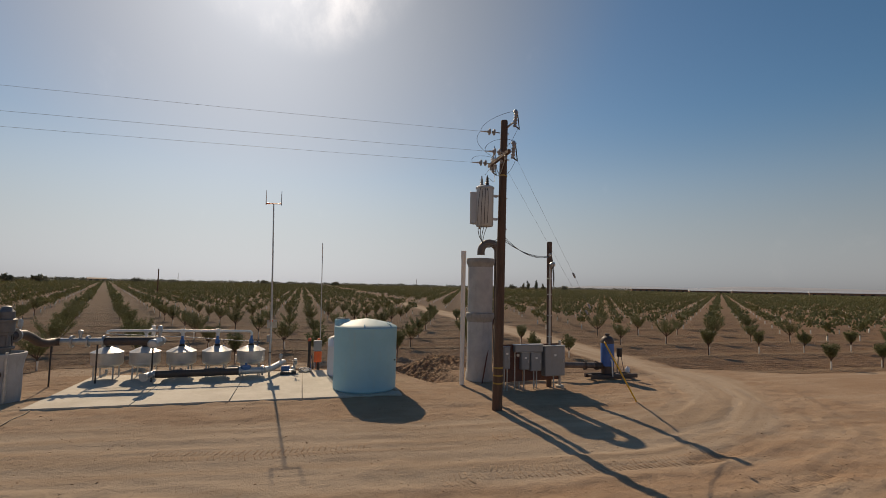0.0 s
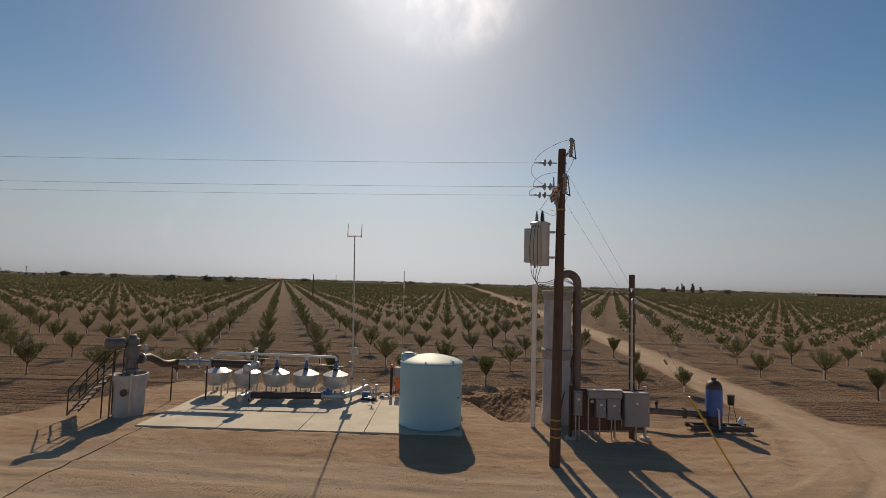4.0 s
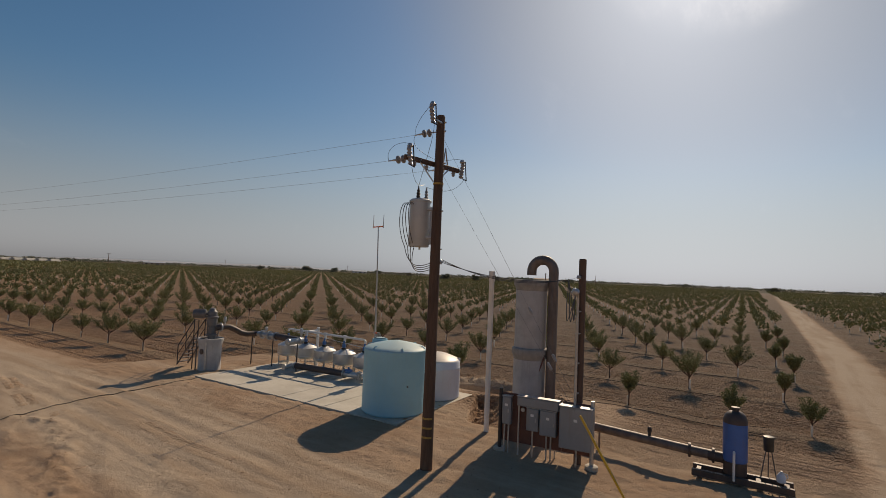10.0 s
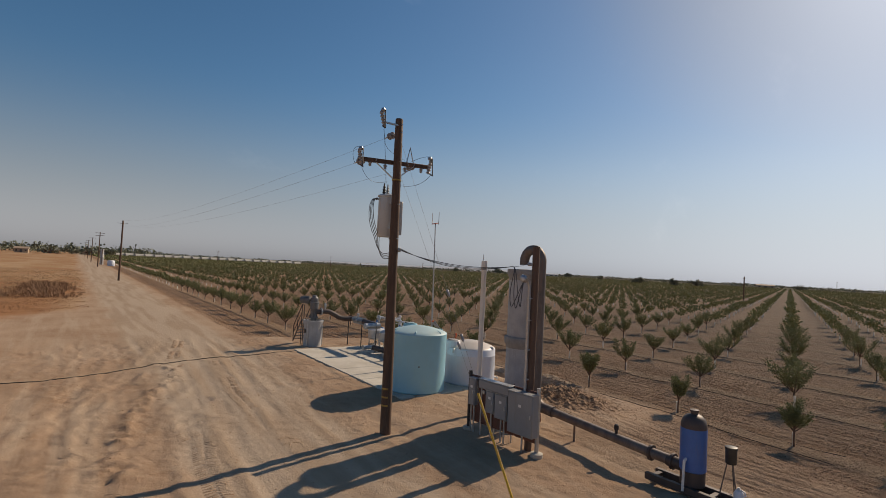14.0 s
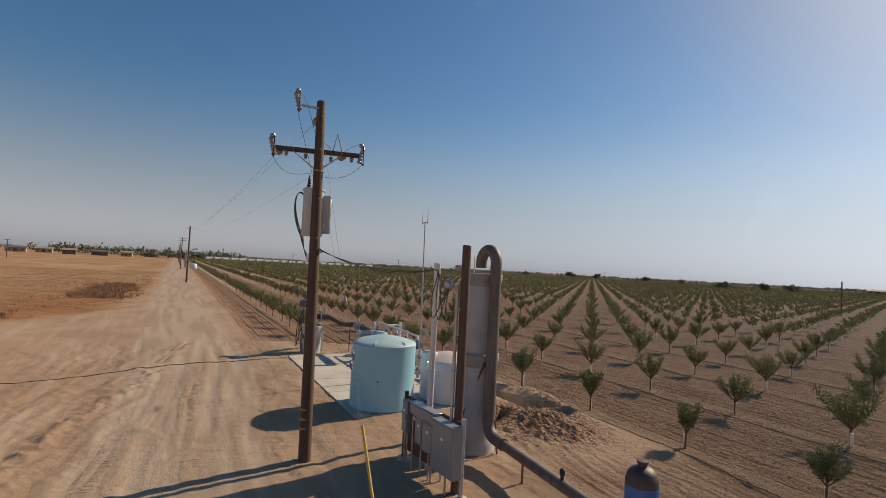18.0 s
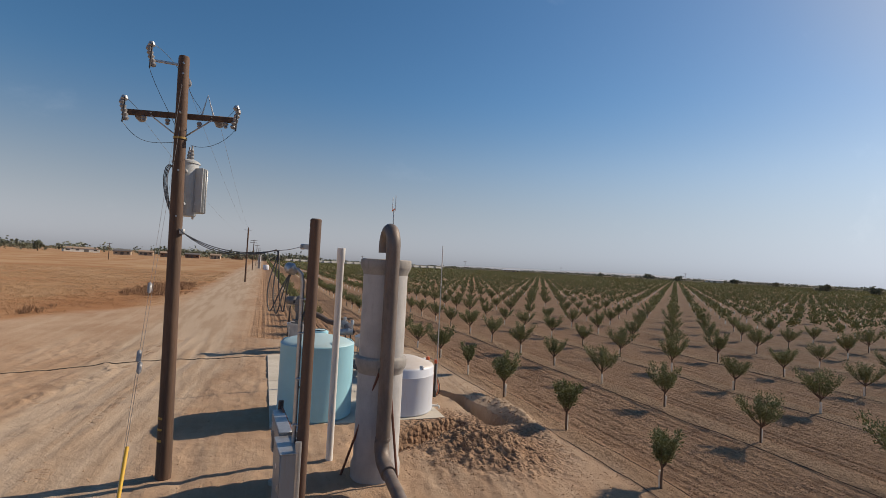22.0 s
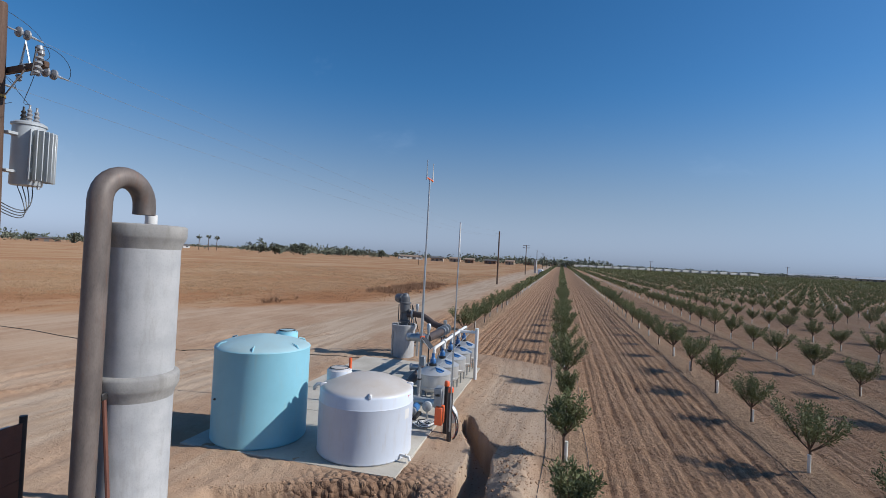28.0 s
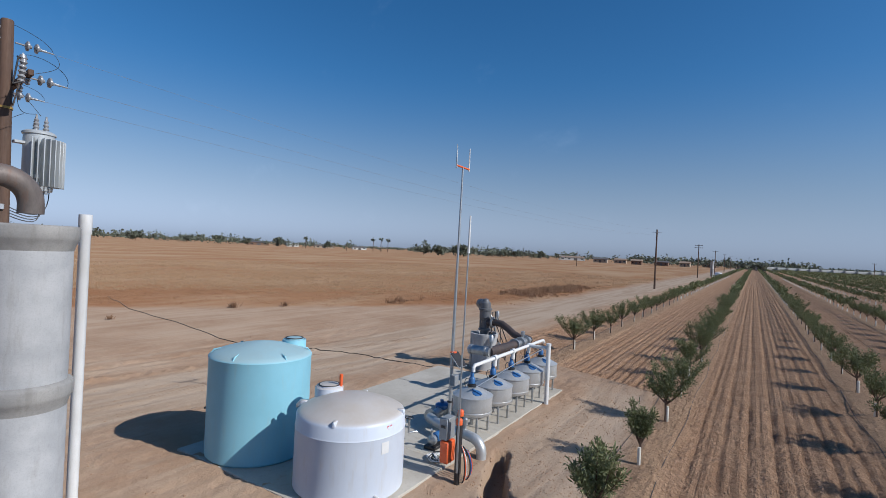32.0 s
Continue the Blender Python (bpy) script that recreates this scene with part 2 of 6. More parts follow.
M_["pole_band"] = surface("faded_yellow_band", (0.42, 0.27, 0.05), (0.30, 0.19, 0.05), 0.6, 0, 5.0, 80, 0.1, (0.16, 0.10, 0.06), 0.5)
M_["orange"] = surface("orange_plastic", (0.78, 0.13, 0.03), (0.70, 0.11, 0.03), 0.45, 0, 4.0, 80, 0.08, (0.45, 0.18, 0.08), 0.3)
M_["ceramic"] = surface("grey_porcelain", (0.28, 0.28, 0.29), (0.23, 0.23, 0.24), 0.3, 0, 6.0, 80, 0.04)
M_["motor_grey"] = surface("motor_grey", (0.15, 0.15, 0.155), (0.12, 0.12, 0.125), 0.5, 0.2, 5.0, 70, 0.15, (0.2, 0.15, 0.11), 0.35)
M_["bark"] = surface("bark", (0.13, 0.085, 0.06), (0.09, 0.06, 0.045), 0.85, 0, 12.0, 60, 0.4)
M_["guard"] = surface("white_trunk_guard", (0.72, 0.69, 0.62), (0.62, 0.58, 0.5), 0.6, 0, 4.0, 60, 0.1, (0.4, 0.3, 0.2), 0.4)
M_["leaf"] = leaf_mat("almond_leaves", (0.135, 0.152, 0.066), (0.18, 0.195, 0.088), (0.27, 0.27, 0.135))
# far foliage: distance haze is mixed into the leaf colours, paler and greyer
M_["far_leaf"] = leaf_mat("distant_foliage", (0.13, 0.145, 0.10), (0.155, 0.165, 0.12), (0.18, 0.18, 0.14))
M_["straw"] = leaf_mat("dry_grass_blades", (0.40, 0.25, 0.137), (0.465, 0.33, 0.205), (0.335, 0.172, 0.085))
M_["red_straw"] = leaf_mat("reddish_grass_blades", (0.33, 0.165, 0.08), (0.39, 0.235, 0.13), (0.27, 0.12, 0.058))
M_["weed"] = leaf_mat("dry_weed_stems", (0.21, 0.115, 0.065), (0.29, 0.17, 0.10), (0.36, 0.24, 0.15))
M_["hose"] = surface("dusty_black_hose", (0.10, 0.075, 0.055), (0.05, 0.042, 0.036), 0.8, 0, 3.0, 60, 0.2, dust=0.7)
M_["cable"] = surface("weathered_cable", (0.085, 0.083, 0.083), (0.06, 0.06, 0.062), 0.5, 0, 4.0, 60, 0.1)
M_["wire"] = surface("weathered_wire", (0.20, 0.20, 0.21), (0.17, 0.17, 0.18), 0.75, 0, 4.0, 60, 0.05)
M_["clod"] = surface("dry_clods", (0.37, 0.24, 0.15), (0.29, 0.18, 0.112), 0.95, 0, 5.0, 50, 0.4)


def ground_mat():
    m, nt, p = base_mat("bare_soil")
    pos = nt.nodes.new("ShaderNodeNewGeometry").outputs["Position"]
    sep = node(nt, "ShaderNodeSeparateXYZ", ins={0: pos})
    x, y = sep.outputs[0], sep.outputs[1]
    warp = math_n(nt, "MULTIPLY", math_n(nt, "SUBTRACT", noise_n(nt, pos, 0.35, 4.0, 0.6), 0.5), 3.0)


    def mask(nm):
        a = nt.nodes.new("ShaderNodeAttribute")
        a.attribute_name = nm
        return a.outputs["Fac"]


    streak = noise_n(nt, node(nt, "ShaderNodeMapping", ins={0: pos, 3: (0.12, 1.0, 1.0)}).outputs[0], 2.3, 5.0, 0.62)
    blotch = noise_n(nt, pos, 0.22, 5.0, 0.6)
    mid = noise_n(nt, pos, 1.6, 5.0, 0.65)
    grit = noise_n(nt, pos, 6.5, 5.0, 0.7)
    fine = noise_n(nt, pos, 22.0, 4.0, 0.7)
    lane, worn, soil_w, dry_w = mask("lane"), mask("worn"), mask("tilled"), mask("dry")
    # packed dirt of the yard
    dirt = mix_n(nt, step_n(nt, blotch, 0.38, 0.62), (0.345, 0.226, 0.148), (0.415, 0.29, 0.2))
    dirt = mix_n(nt, math_n(nt, "MULTIPLY", step_n(nt, streak, 0.46, 0.68), 0.32), dirt, (0.30, 0.185, 0.112))
    dirt = mix_n(nt, math_n(nt, "MULTIPLY", step_n(nt, mid, 0.5, 0.7), 0.5), dirt, (0.40, 0.296, 0.206))
    dirt = mix_n(nt, math_n(nt, "MULTIPLY", step_n(nt, grit, 0.5, 0.68), 0.2), dirt, (0.24, 0.145, 0.085))
    band = noise_n(nt, node(nt, "ShaderNodeMapping", ins={0: pos, 3: (0.1, 1.0, 1.0), 1: (7.0, 3.0, 0.0)}).outputs[0], 0.9, 6.0, 0.65)
    dirt = mix_n(nt, math_n(nt, "MULTIPLY", step_n(nt, band, 0.47, 0.62), 0.48), dirt, (0.465, 0.355, 0.258))
    # worn pale way with streaks along it
    road = mix_n(nt, step_n(nt, lane, 0.30, 0.78), (0.45, 0.348, 0.258), (0.36, 0.262, 0.184))
    road = mix_n(nt, math_n(nt, "MULTIPLY", step_n(nt, mid, 0.45, 0.75), 0.35), road, (0.45, 0.348, 0.258))
    col = mix_n(nt, math_n(nt, "MULTIPLY", worn, 0.85), dirt, road)
    # tilled soil between the tree rows
    soil = mix_n(nt, step_n(nt, mid, 0.35, 0.65), (0.435, 0.262, 0.158), (0.53, 0.338, 0.212))
    rows = math_n(nt, "ABSOLUTE", math_n(nt, "SUBTRACT", math_n(nt, "FRACT", math_n(nt, "DIVIDE", math_n(nt, "SUBTRACT", y, 16.855), 5.95)), 0.5))
    berm = math_n(nt, "SUBTRACT", 1.0, step_n(nt, math_n(nt, "ADD", rows, math_n(nt, "MULTIPLY", mid, 0.06)), 0.09, 0.17))
    soil = mix_n(nt, math_n(nt, "MULTIPLY", berm, 0.6), soil, (0.50, 0.345, 0.22))
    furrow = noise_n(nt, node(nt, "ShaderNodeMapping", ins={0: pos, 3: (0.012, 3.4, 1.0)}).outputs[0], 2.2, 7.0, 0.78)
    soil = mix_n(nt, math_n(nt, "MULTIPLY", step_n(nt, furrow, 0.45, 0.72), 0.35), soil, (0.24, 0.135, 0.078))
    # shade in the cultivator grooves is painted in, darker with their depth
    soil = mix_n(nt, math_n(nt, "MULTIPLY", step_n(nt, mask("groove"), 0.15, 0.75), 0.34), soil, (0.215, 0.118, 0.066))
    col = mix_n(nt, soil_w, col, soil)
    # freshly dug, darker soil of the spoil heap and the trench
    off = node(nt, "ShaderNodeVectorMath", op="SUBTRACT", ins={0: pos, 1: (5.9, 22.6, 0.0)}).outputs[0]
    off = node(nt, "ShaderNodeVectorMath", op="MULTIPLY", ins={0: off, 1: (0.62, 0.8, 0.0)}).outputs[0]
    ln_ = node(nt, "ShaderNodeVectorMath", op="LENGTH", ins={0: off}).outputs[1]
    dug = math_n(nt, "SUBTRACT", 1.0, step_n(nt, math_n(nt, "ADD", ln_, math_n(nt, "MULTIPLY", warp, 0.25)), 1.2, 2.2))
    fresh = mix_n(nt, step_n(nt, mid, 0.4, 0.62), (0.225, 0.136, 0.09), (0.315, 0.208, 0.14))
    col = mix_n(nt, math_n(nt, "MULTIPLY", dug, 0.85), col, fresh)
    # dry grass
    far_n = noise_n(nt, node(nt, "ShaderNodeMapping", ins={0: pos, 3: (1.0, 1.0, 1.0)}).outputs[0], 0.035, 5.0, 0.6)
    dry = mix_n(nt, step_n(nt, far_n, 0.38, 0.62), (0.36, 0.215, 0.115), (0.30, 0.148, 0.07))
    dry = mix_n(nt, math_n(nt, "MULTIPLY", step_n(nt, mid, 0.42, 0.7), 0.5), dry, (0.42, 0.29, 0.175))
    dry = mix_n(nt, math_n(nt, "MULTIPLY", step_n(nt, fine, 0.5, 0.75), 0.3), dry, (0.28, 0.13, 0.06))
    # low reddish growth along the field's border, pale stands beyond it
    inset = math_n(nt, "ADD", math_n(nt, "ADD", math_n(nt, "MULTIPLY", x, -0.543), math_n(nt, "MULTIPLY", y, -0.84)), -10.7)
    inset = math_n(nt, "ADD", inset, math_n(nt, "MULTIPLY", math_n(nt, "SUBTRACT", far_n, 0.5), 30.0))
    dry = mix_n(nt, math_n(nt, "MULTIPLY", step_n(nt, inset, 30.0, 12.0), 0.55), dry, (0.295, 0.135, 0.062))
    swath = noise_n(nt, node(nt, "ShaderNodeMapping", ins={0: pos, 3: (0.25, 1.0, 1.0), 2: (0.0, 0.0, 0.5)}).outputs[0], 0.09, 5.0, 0.6)
    dry = mix_n(nt, math_n(nt, "MULTIPLY", step_n(nt, swath, 0.46, 0.64), 0.5), dry, (0.455, 0.325, 0.205))
    col = mix_n(nt, dry_w, col, dry)
    # far orchard floor turns dark olive between 500 and 800 m out
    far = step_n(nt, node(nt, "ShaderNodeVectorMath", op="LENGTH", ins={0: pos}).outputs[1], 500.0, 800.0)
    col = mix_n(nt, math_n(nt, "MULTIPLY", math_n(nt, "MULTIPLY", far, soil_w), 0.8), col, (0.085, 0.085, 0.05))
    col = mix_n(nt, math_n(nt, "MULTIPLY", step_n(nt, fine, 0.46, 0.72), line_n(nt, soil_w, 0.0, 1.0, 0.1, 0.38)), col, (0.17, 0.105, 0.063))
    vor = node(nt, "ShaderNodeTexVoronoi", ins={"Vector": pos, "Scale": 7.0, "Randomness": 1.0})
    # shade between the clods is put into the colour where the bump sinks
    gap_shade = math_n(nt, "MULTIPLY", step_n(nt, vor.outputs["Distance"], 0.32, 0.62), math_n(nt, "ADD", math_n(nt, "MULTIPLY", soil_w, 0.2), math_n(nt, "MULTIPLY", dug, 0.22)))
    col = mix_n(nt, gap_shade, col, (0.16, 0.092, 0.056))
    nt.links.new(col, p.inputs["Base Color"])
    p.inputs["Roughness"].default_value = 0.95
    p.inputs["Specular IOR Level"].default_value = 0.1
    nt.links.new(line_n(nt, soil_w, 0.0, 1.0, 0.3, 0.85), p.inputs["Diffuse Roughness"])
    h = math_n(nt, "ADD", math_n(nt, "MULTIPLY", fine, line_n(nt, soil_w, 0.0, 1.0, 0.28, 0.7)), math_n(nt, "MULTIPLY", mid, 0.5))
    h = math_n(nt, "ADD", h, math_n(nt, "MULTIPLY", math_n(nt, "MULTIPLY", furrow, soil_w), 1.2))
    h = math_n(nt, "ADD", h, math_n(nt, "ADD", math_n(nt, "MULTIPLY", streak, 0.3), math_n(nt, "MULTIPLY", grit, line_n(nt, soil_w, 0.0, 1.0, 0.28, 0.5))))
    h = math_n(nt, "SUBTRACT", h, math_n(nt, "MULTIPLY", math_n(nt, "MULTIPLY", vor.outputs["Distance"], math_n(nt, "ADD", math_n(nt, "MULTIPLY", soil_w, 0.5), dug)), 1.6))
    b = node(nt, "ShaderNodeBump", ins={"Strength": 1.0, "Distance": 0.085, "Height": h})
    nt.links.new(b.outputs[0], p.inputs["Normal"])
    return m


M_["ground"] = ground_mat()

# ---- mesh helpers ----
class Shape:
    """Collects vertices and faces of one part."""

    def __init__(self):
        self.v, self.f = [], []

    def add(self, verts, faces):
        o = len(self.v)
        self.v += [tuple(p) for p in verts]
        self.f += [tuple(i + o for i in f) for f in faces]
        return self

    def box(self, c, s, bev=0.01, m=None):
        hx, hy, hz = s[0] / 2, s[1] / 2, s[2] / 2
        b = min(bev, hx * 0.6, hy * 0.6, hz * 0.6)
        vs, idx = [], {}
        for sx in (-1, 1):
            for sy in (-1, 1):
                for sz in (-1, 1):
                    for ax in range(3):
                        p = [sx * (hx - b), sy * (hy - b), sz * (hz - b)]
                        p[ax] = (sx * hx, sy * hy, sz * hz)[ax]
                        idx[sx, sy, sz, ax] = len(vs)
                        vs.append(p)
        fs = []
        for ax in range(3):
            a, d = (ax + 1) % 3, (ax + 2) % 3
            for s0 in (-1, 1):
                q = []
                for s1, s2 in ((-1, -1), (1, -1), (1, 1), (-1, 1)):
                    k = [0, 0, 0]
                    k[ax], k[a], k[d] = s0, s1, s2
                    q.append(idx[k[0], k[1], k[2], ax])
                fs.append(q if s0 > 0 else q[::-1])
            for s1 in (-1, 1):
                for s2 in (-1, 1):
                    k0, k1 = [0, 0, 0], [0, 0, 0]
                    k0[ax], k1[ax] = -1, 1
                    k0[a] = k1[a] = s1
                    k0[d] = k1[d] = s2
                    q = [idx[(*k0, a)], idx[(*k1, a)], idx[(*k1, d)], idx[(*k0, d)]]
                    fs.append(q if s1 * s2 < 0 else q[::-1])
        for sx in (-1, 1):
            for sy in (-1, 1):
                for sz in (-1, 1):
                    q = [idx[sx, sy, sz, 0], idx[sx, sy, sz, 1], idx[sx, sy, sz, 2]]
                    fs.append(q if sx * sy * sz > 0 else q[::-1])
        mm = m or Matrix.Identity(4)
        return self.add([mm @ Vector((p[0] + c[0], p[1] + c[1], p[2] + c[2])) for p in vs], fs)

    def tube(self, pts, r, seg=10, cap=True):
        """A round bar or pipe along pts; r is one radius or one for each point."""
        pts = [Vector(p) for p in pts]
        n = len(pts)
        rs = r if isinstance(r, (list, tuple)) else [r] * n
        tan = [(pts[min(i + 1, n - 1)] - pts[max(i - 1, 0)]).normalized() for i in range(n)]
        up = Vector((0, 0, 1)) if abs(tan[0].z) < 0.9 else Vector((1, 0, 0))
        side = tan[0].cross(up).normalized()
        vs, fs = [], []
        for i in range(n):
            side = (side - tan[i] * side.dot(tan[i])).normalized()
            other = tan[i].cross(side)
            for k in range(seg):
                a = 2 * math.pi * k / seg
                vs.append(pts[i] + (side * math.cos(a) + other * math.sin(a)) * rs[i])
        for i in range(n - 1):
            for k in range(seg):
                k2 = (k + 1) % seg
                fs.append((i * seg + k, i * seg + k2, (i + 1) * seg + k2, (i + 1) * seg + k))
        if cap:
            fs.append(tuple(range(seg))[::-1])
            fs.append(tuple((n - 1) * seg + k for k in range(seg)))
        return self.add(vs, fs)

    def lathe(self, profile, seg=32, at=(0, 0, 0), axis="z", m=None, close=True):
        """Turns (radius, height) pairs round an axis."""
        vs, fs = [], []
        for r, h in profile:
            for k in range(seg):
                a = 2 * math.pi * k / seg
                p = (r * math.cos(a), r * math.sin(a), h)
                if axis == "x":
                    p = (p[2], p[0], p[1])
                elif axis == "y":
                    p = (p[1], p[2], p[0])
                vs.append(p)
        for i in range(len(profile) - 1):
            for k in range(seg):
                k2 = (k + 1) % seg
                fs.append((i * seg + k, i * seg + k2, (i + 1) * seg + k2, (i + 1) * seg + k))
        if close:
            fs.append(tuple(range(seg))[::-1])
            fs.append(tuple((len(profile) - 1) * seg + k for k in range(seg)))
        mm = Matrix.Translation(at) @ (m or Matrix.Identity(4))
        return self.add([mm @ Vector(p) for p in vs], fs)

    def rod(self, a, b, r, seg=8):
        return self.tube([a, b], r, seg)

    def mesh(self, name, mat, smooth=True):
        me = bpy.data.meshes.new(name)
        me.from_pydata(self.v, [], self.f)
        me.materials.append(mat)
        if smooth:
            me.polygons.foreach_set("use_smooth", [True] * len(me.polygons))
            me.set_sharp_from_angle(angle=radians(38))
        me.update()
        return me


def part(name, shape, mat, parent=None, label="", smooth=True):
    ob = new(name, shape.mesh(name, M_[mat] if isinstance(mat, str) else mat, smooth))
    if parent is not None:
        ob.parent = parent
    if label:
        tagged(ob, label)
    return ob


def thing(name, at, label, category, group="", kind=""):
    ob = new(name)
    ob.location = at
    ob.empty_display_size = 0.2
    return tagged(ob, label, category, group, kind)


def solo(name, shape, mat, label, category, group="", kind="", at=(0, 0, 0), smooth=True):
    ob = part(name, shape, mat, None, "", smooth)
    ob.location = at
    return tagged(ob, label, category, group, kind)


def arc(c, r, a0, a1, n, u, w):
    """Points of an arc about c in the plane of u and w, degrees."""
    u, w, c = Vector(u), Vector(w), Vector(c)
    return [c + (u * math.cos(radians(a0 + (a1 - a0) * i / n)) + w * math.sin(radians(a0 + (a1 - a0) * i / n))) * r for i in range(n + 1)]


def sag(a, b, drop, n=12):
    a, b = Vector(a), Vector(b)
    return [a.lerp(b, i / n) - Vector((0, 0, drop * 4 * (i / n) * (1 - i / n))) for i in range(n + 1)]


def bezier(p0, p1, p2, p3, n=10):
    p0, p1, p2, p3 = map(Vector, (p0, p1, p2, p3))
    return [p0 * (1 - t) ** 3 + p1 * 3 * t * (1 - t) ** 2 + p2 * 3 * t * t * (1 - t) + p3 * t ** 3 for t in [i / n for i in range(n + 1)]]


# ---- ground ----
# tree rows: first row, row distance, tree distance
ROW0, GAP, STEP = 19.83, 5.95, 3.96


def smooth01(v, lo, hi):
    t = np.clip((v - lo) / (hi - lo), 0, 1)
    return t * t * (3 - 2 * t)


LATT = np.random.RandomState(5).rand(256, 256)


def vnoise(x, y):
    xi, yi = np.floor(x).astype(int), np.floor(y).astype(int)
    fx, fy = x - xi, y - yi
    fx, fy = fx * fx * (3 - 2 * fx), fy * fy * (3 - 2 * fy)
    g = lambda i, j: LATT[i % 256, j % 256]
    return (g(xi, yi) * (1 - fx) + g(xi + 1, yi) * fx) * (1 - fy) + (g(xi, yi + 1) * (1 - fx) + g(xi + 1, yi + 1) * fx) * fy


def fbm(x, y, n=4):
    s, a = 0.0, 0.5
    for i in range(n):
        s = s + a * (vnoise(x * 2 ** i + 17.3 * i, y * 2 ** i - 9.1 * i) - 0.5)
        a *= 0.55
    return s


def seg_dist(x, y, pts):
    """Distance to a bent line and the share of the way along it."""
    best, along = np.full(np.shape(x), 1e9), np.zeros(np.shape(x))
    n = len(pts) - 1
    for i, ((ax, ay), (bx, by)) in enumerate(zip(pts, pts[1:])):
        dx, dy = bx - ax, by - ay
        t = np.clip(((x - ax) * dx + (y - ay) * dy) / (dx * dx + dy * dy), 0, 1)
        d = np.hypot(x - ax - t * dx, y - ay - t * dy)
        along = np.where(d < best, (i + t) / n, along)
        best = np.minimum(best, d)
    return best, along


TRENCH = ((-0.75, 22.95), (0.3, 23.25), (1.3, 23.75), (4.4, 23.85))
# middle line of the driven way: along the field, through the yard, round the bend and up beside the orchard
WAY = ((-900, 12.0), (-80, 12.3), (-20, 12.2), (-6, 12.6), (4, 11.9), (9, 11.7), (13, 12.8), (15.8, 15.0), (17.4, 18.0), (18.1, 22), (18.5, 27), (19.6, 42), (20.6, 60), (21.9, 95), (26, 200), (50, 900))
RUTS = (((-14, 12.6), (0, 11.6), (6, 11.0), (11, 11.2), (14.6, 13.4), (16.6, 17), (17.2, 24)), ((-14, 14.2), (0, 13.0), (6, 12.5), (10.5, 12.6), (13.4, 14.6), (15.4, 18), (16.2, 23)), ((-2.5, 11.0), (0.2, 9.7), (3.9, 8.6), (9, 7.6), (20, 7.4)), ((18.9, 30), (18.6, 22), (17.9, 16.5), (14.8, 11.6), (9, 9.6), (2, 10.4)), ((20.2, 30), (20.1, 20), (19.4, 15.0), (16.4, 10.4), (10, 8.0)), ((2.6, 10.8), (3.4, 9.2), (5, 7)), ((-12, 11.5), (-4, 9.2), (3, 6.6), (9, 3.0)), ((-12, 10.4), (-4, 8.0), (3, 5.2), (8, 1.8)), ((-10, 8.5), (0, 7.2), (10, 6.6), (20, 8.8)), ((-10, 7.2), (0, 5.9), (10, 5.2), (20, 7.3)))
BANK = ((-6.4, 10.7), (-4.6, 10.9), (-3.0, 10.5), (-0.5, 9.3), (3.3, 8.5), (6, 8.2))


def along(x, y, pts):
    """Signed offset from a bent line and the metres along it."""
    best, off, run, s0 = np.full(np.shape(x), 1e9), np.zeros(np.shape(x)), np.zeros(np.shape(x)), 0.0
    for (ax, ay), (bx, by) in zip(pts, pts[1:]):
        dx, dy = bx - ax, by - ay
        ln = math.hypot(dx, dy)
        t = np.clip(((x - ax) * dx + (y - ay) * dy) / (ln * ln), 0, 1)
        d = np.hypot(x - ax - t * dx, y - ay - t * dy)
        c = d < best
        off = np.where(c, d * np.sign(dx * (y - ay) - dy * (x - ax)), off)
        run = np.where(c, s0 + t * ln, run)
        best = np.minimum(best, d)
        s0 += ln
    return off, run


def till_edge(x):
    return np.interp(x, (-13.5, -9.5, 9.0, 13.0, 16.5, 21.0, 24.0), (16.0, 25.2, 25.2, 23.6, 22.6, 19.4, 18.4))


GROOVES = ((0.62, 0.10, 0.5), (0.98, 0.07, 1.0), (1.22, 0.06, 0.6), (1.62, 0.09, 1.0), (1.90, 0.06, 0.5), (2.24, 0.08, 0.9), (2.52, 0.05, 0.4), (2.88, 0.09, 1.0), (3.22, 0.06, 0.6), (3.55, 0.08, 0.9), (3.82, 0.06, 0.5), (4.16, 0.09, 1.0), (4.48, 0.06, 0.6), (4.86, 0.08, 0.9), (5.24, 0.10, 0.5))


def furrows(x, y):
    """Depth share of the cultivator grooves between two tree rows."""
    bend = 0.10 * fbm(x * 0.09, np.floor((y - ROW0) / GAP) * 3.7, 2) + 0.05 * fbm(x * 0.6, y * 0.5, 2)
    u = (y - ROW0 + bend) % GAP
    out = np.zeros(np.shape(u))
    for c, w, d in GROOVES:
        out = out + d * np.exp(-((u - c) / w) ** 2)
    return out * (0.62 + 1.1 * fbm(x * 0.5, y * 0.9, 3))


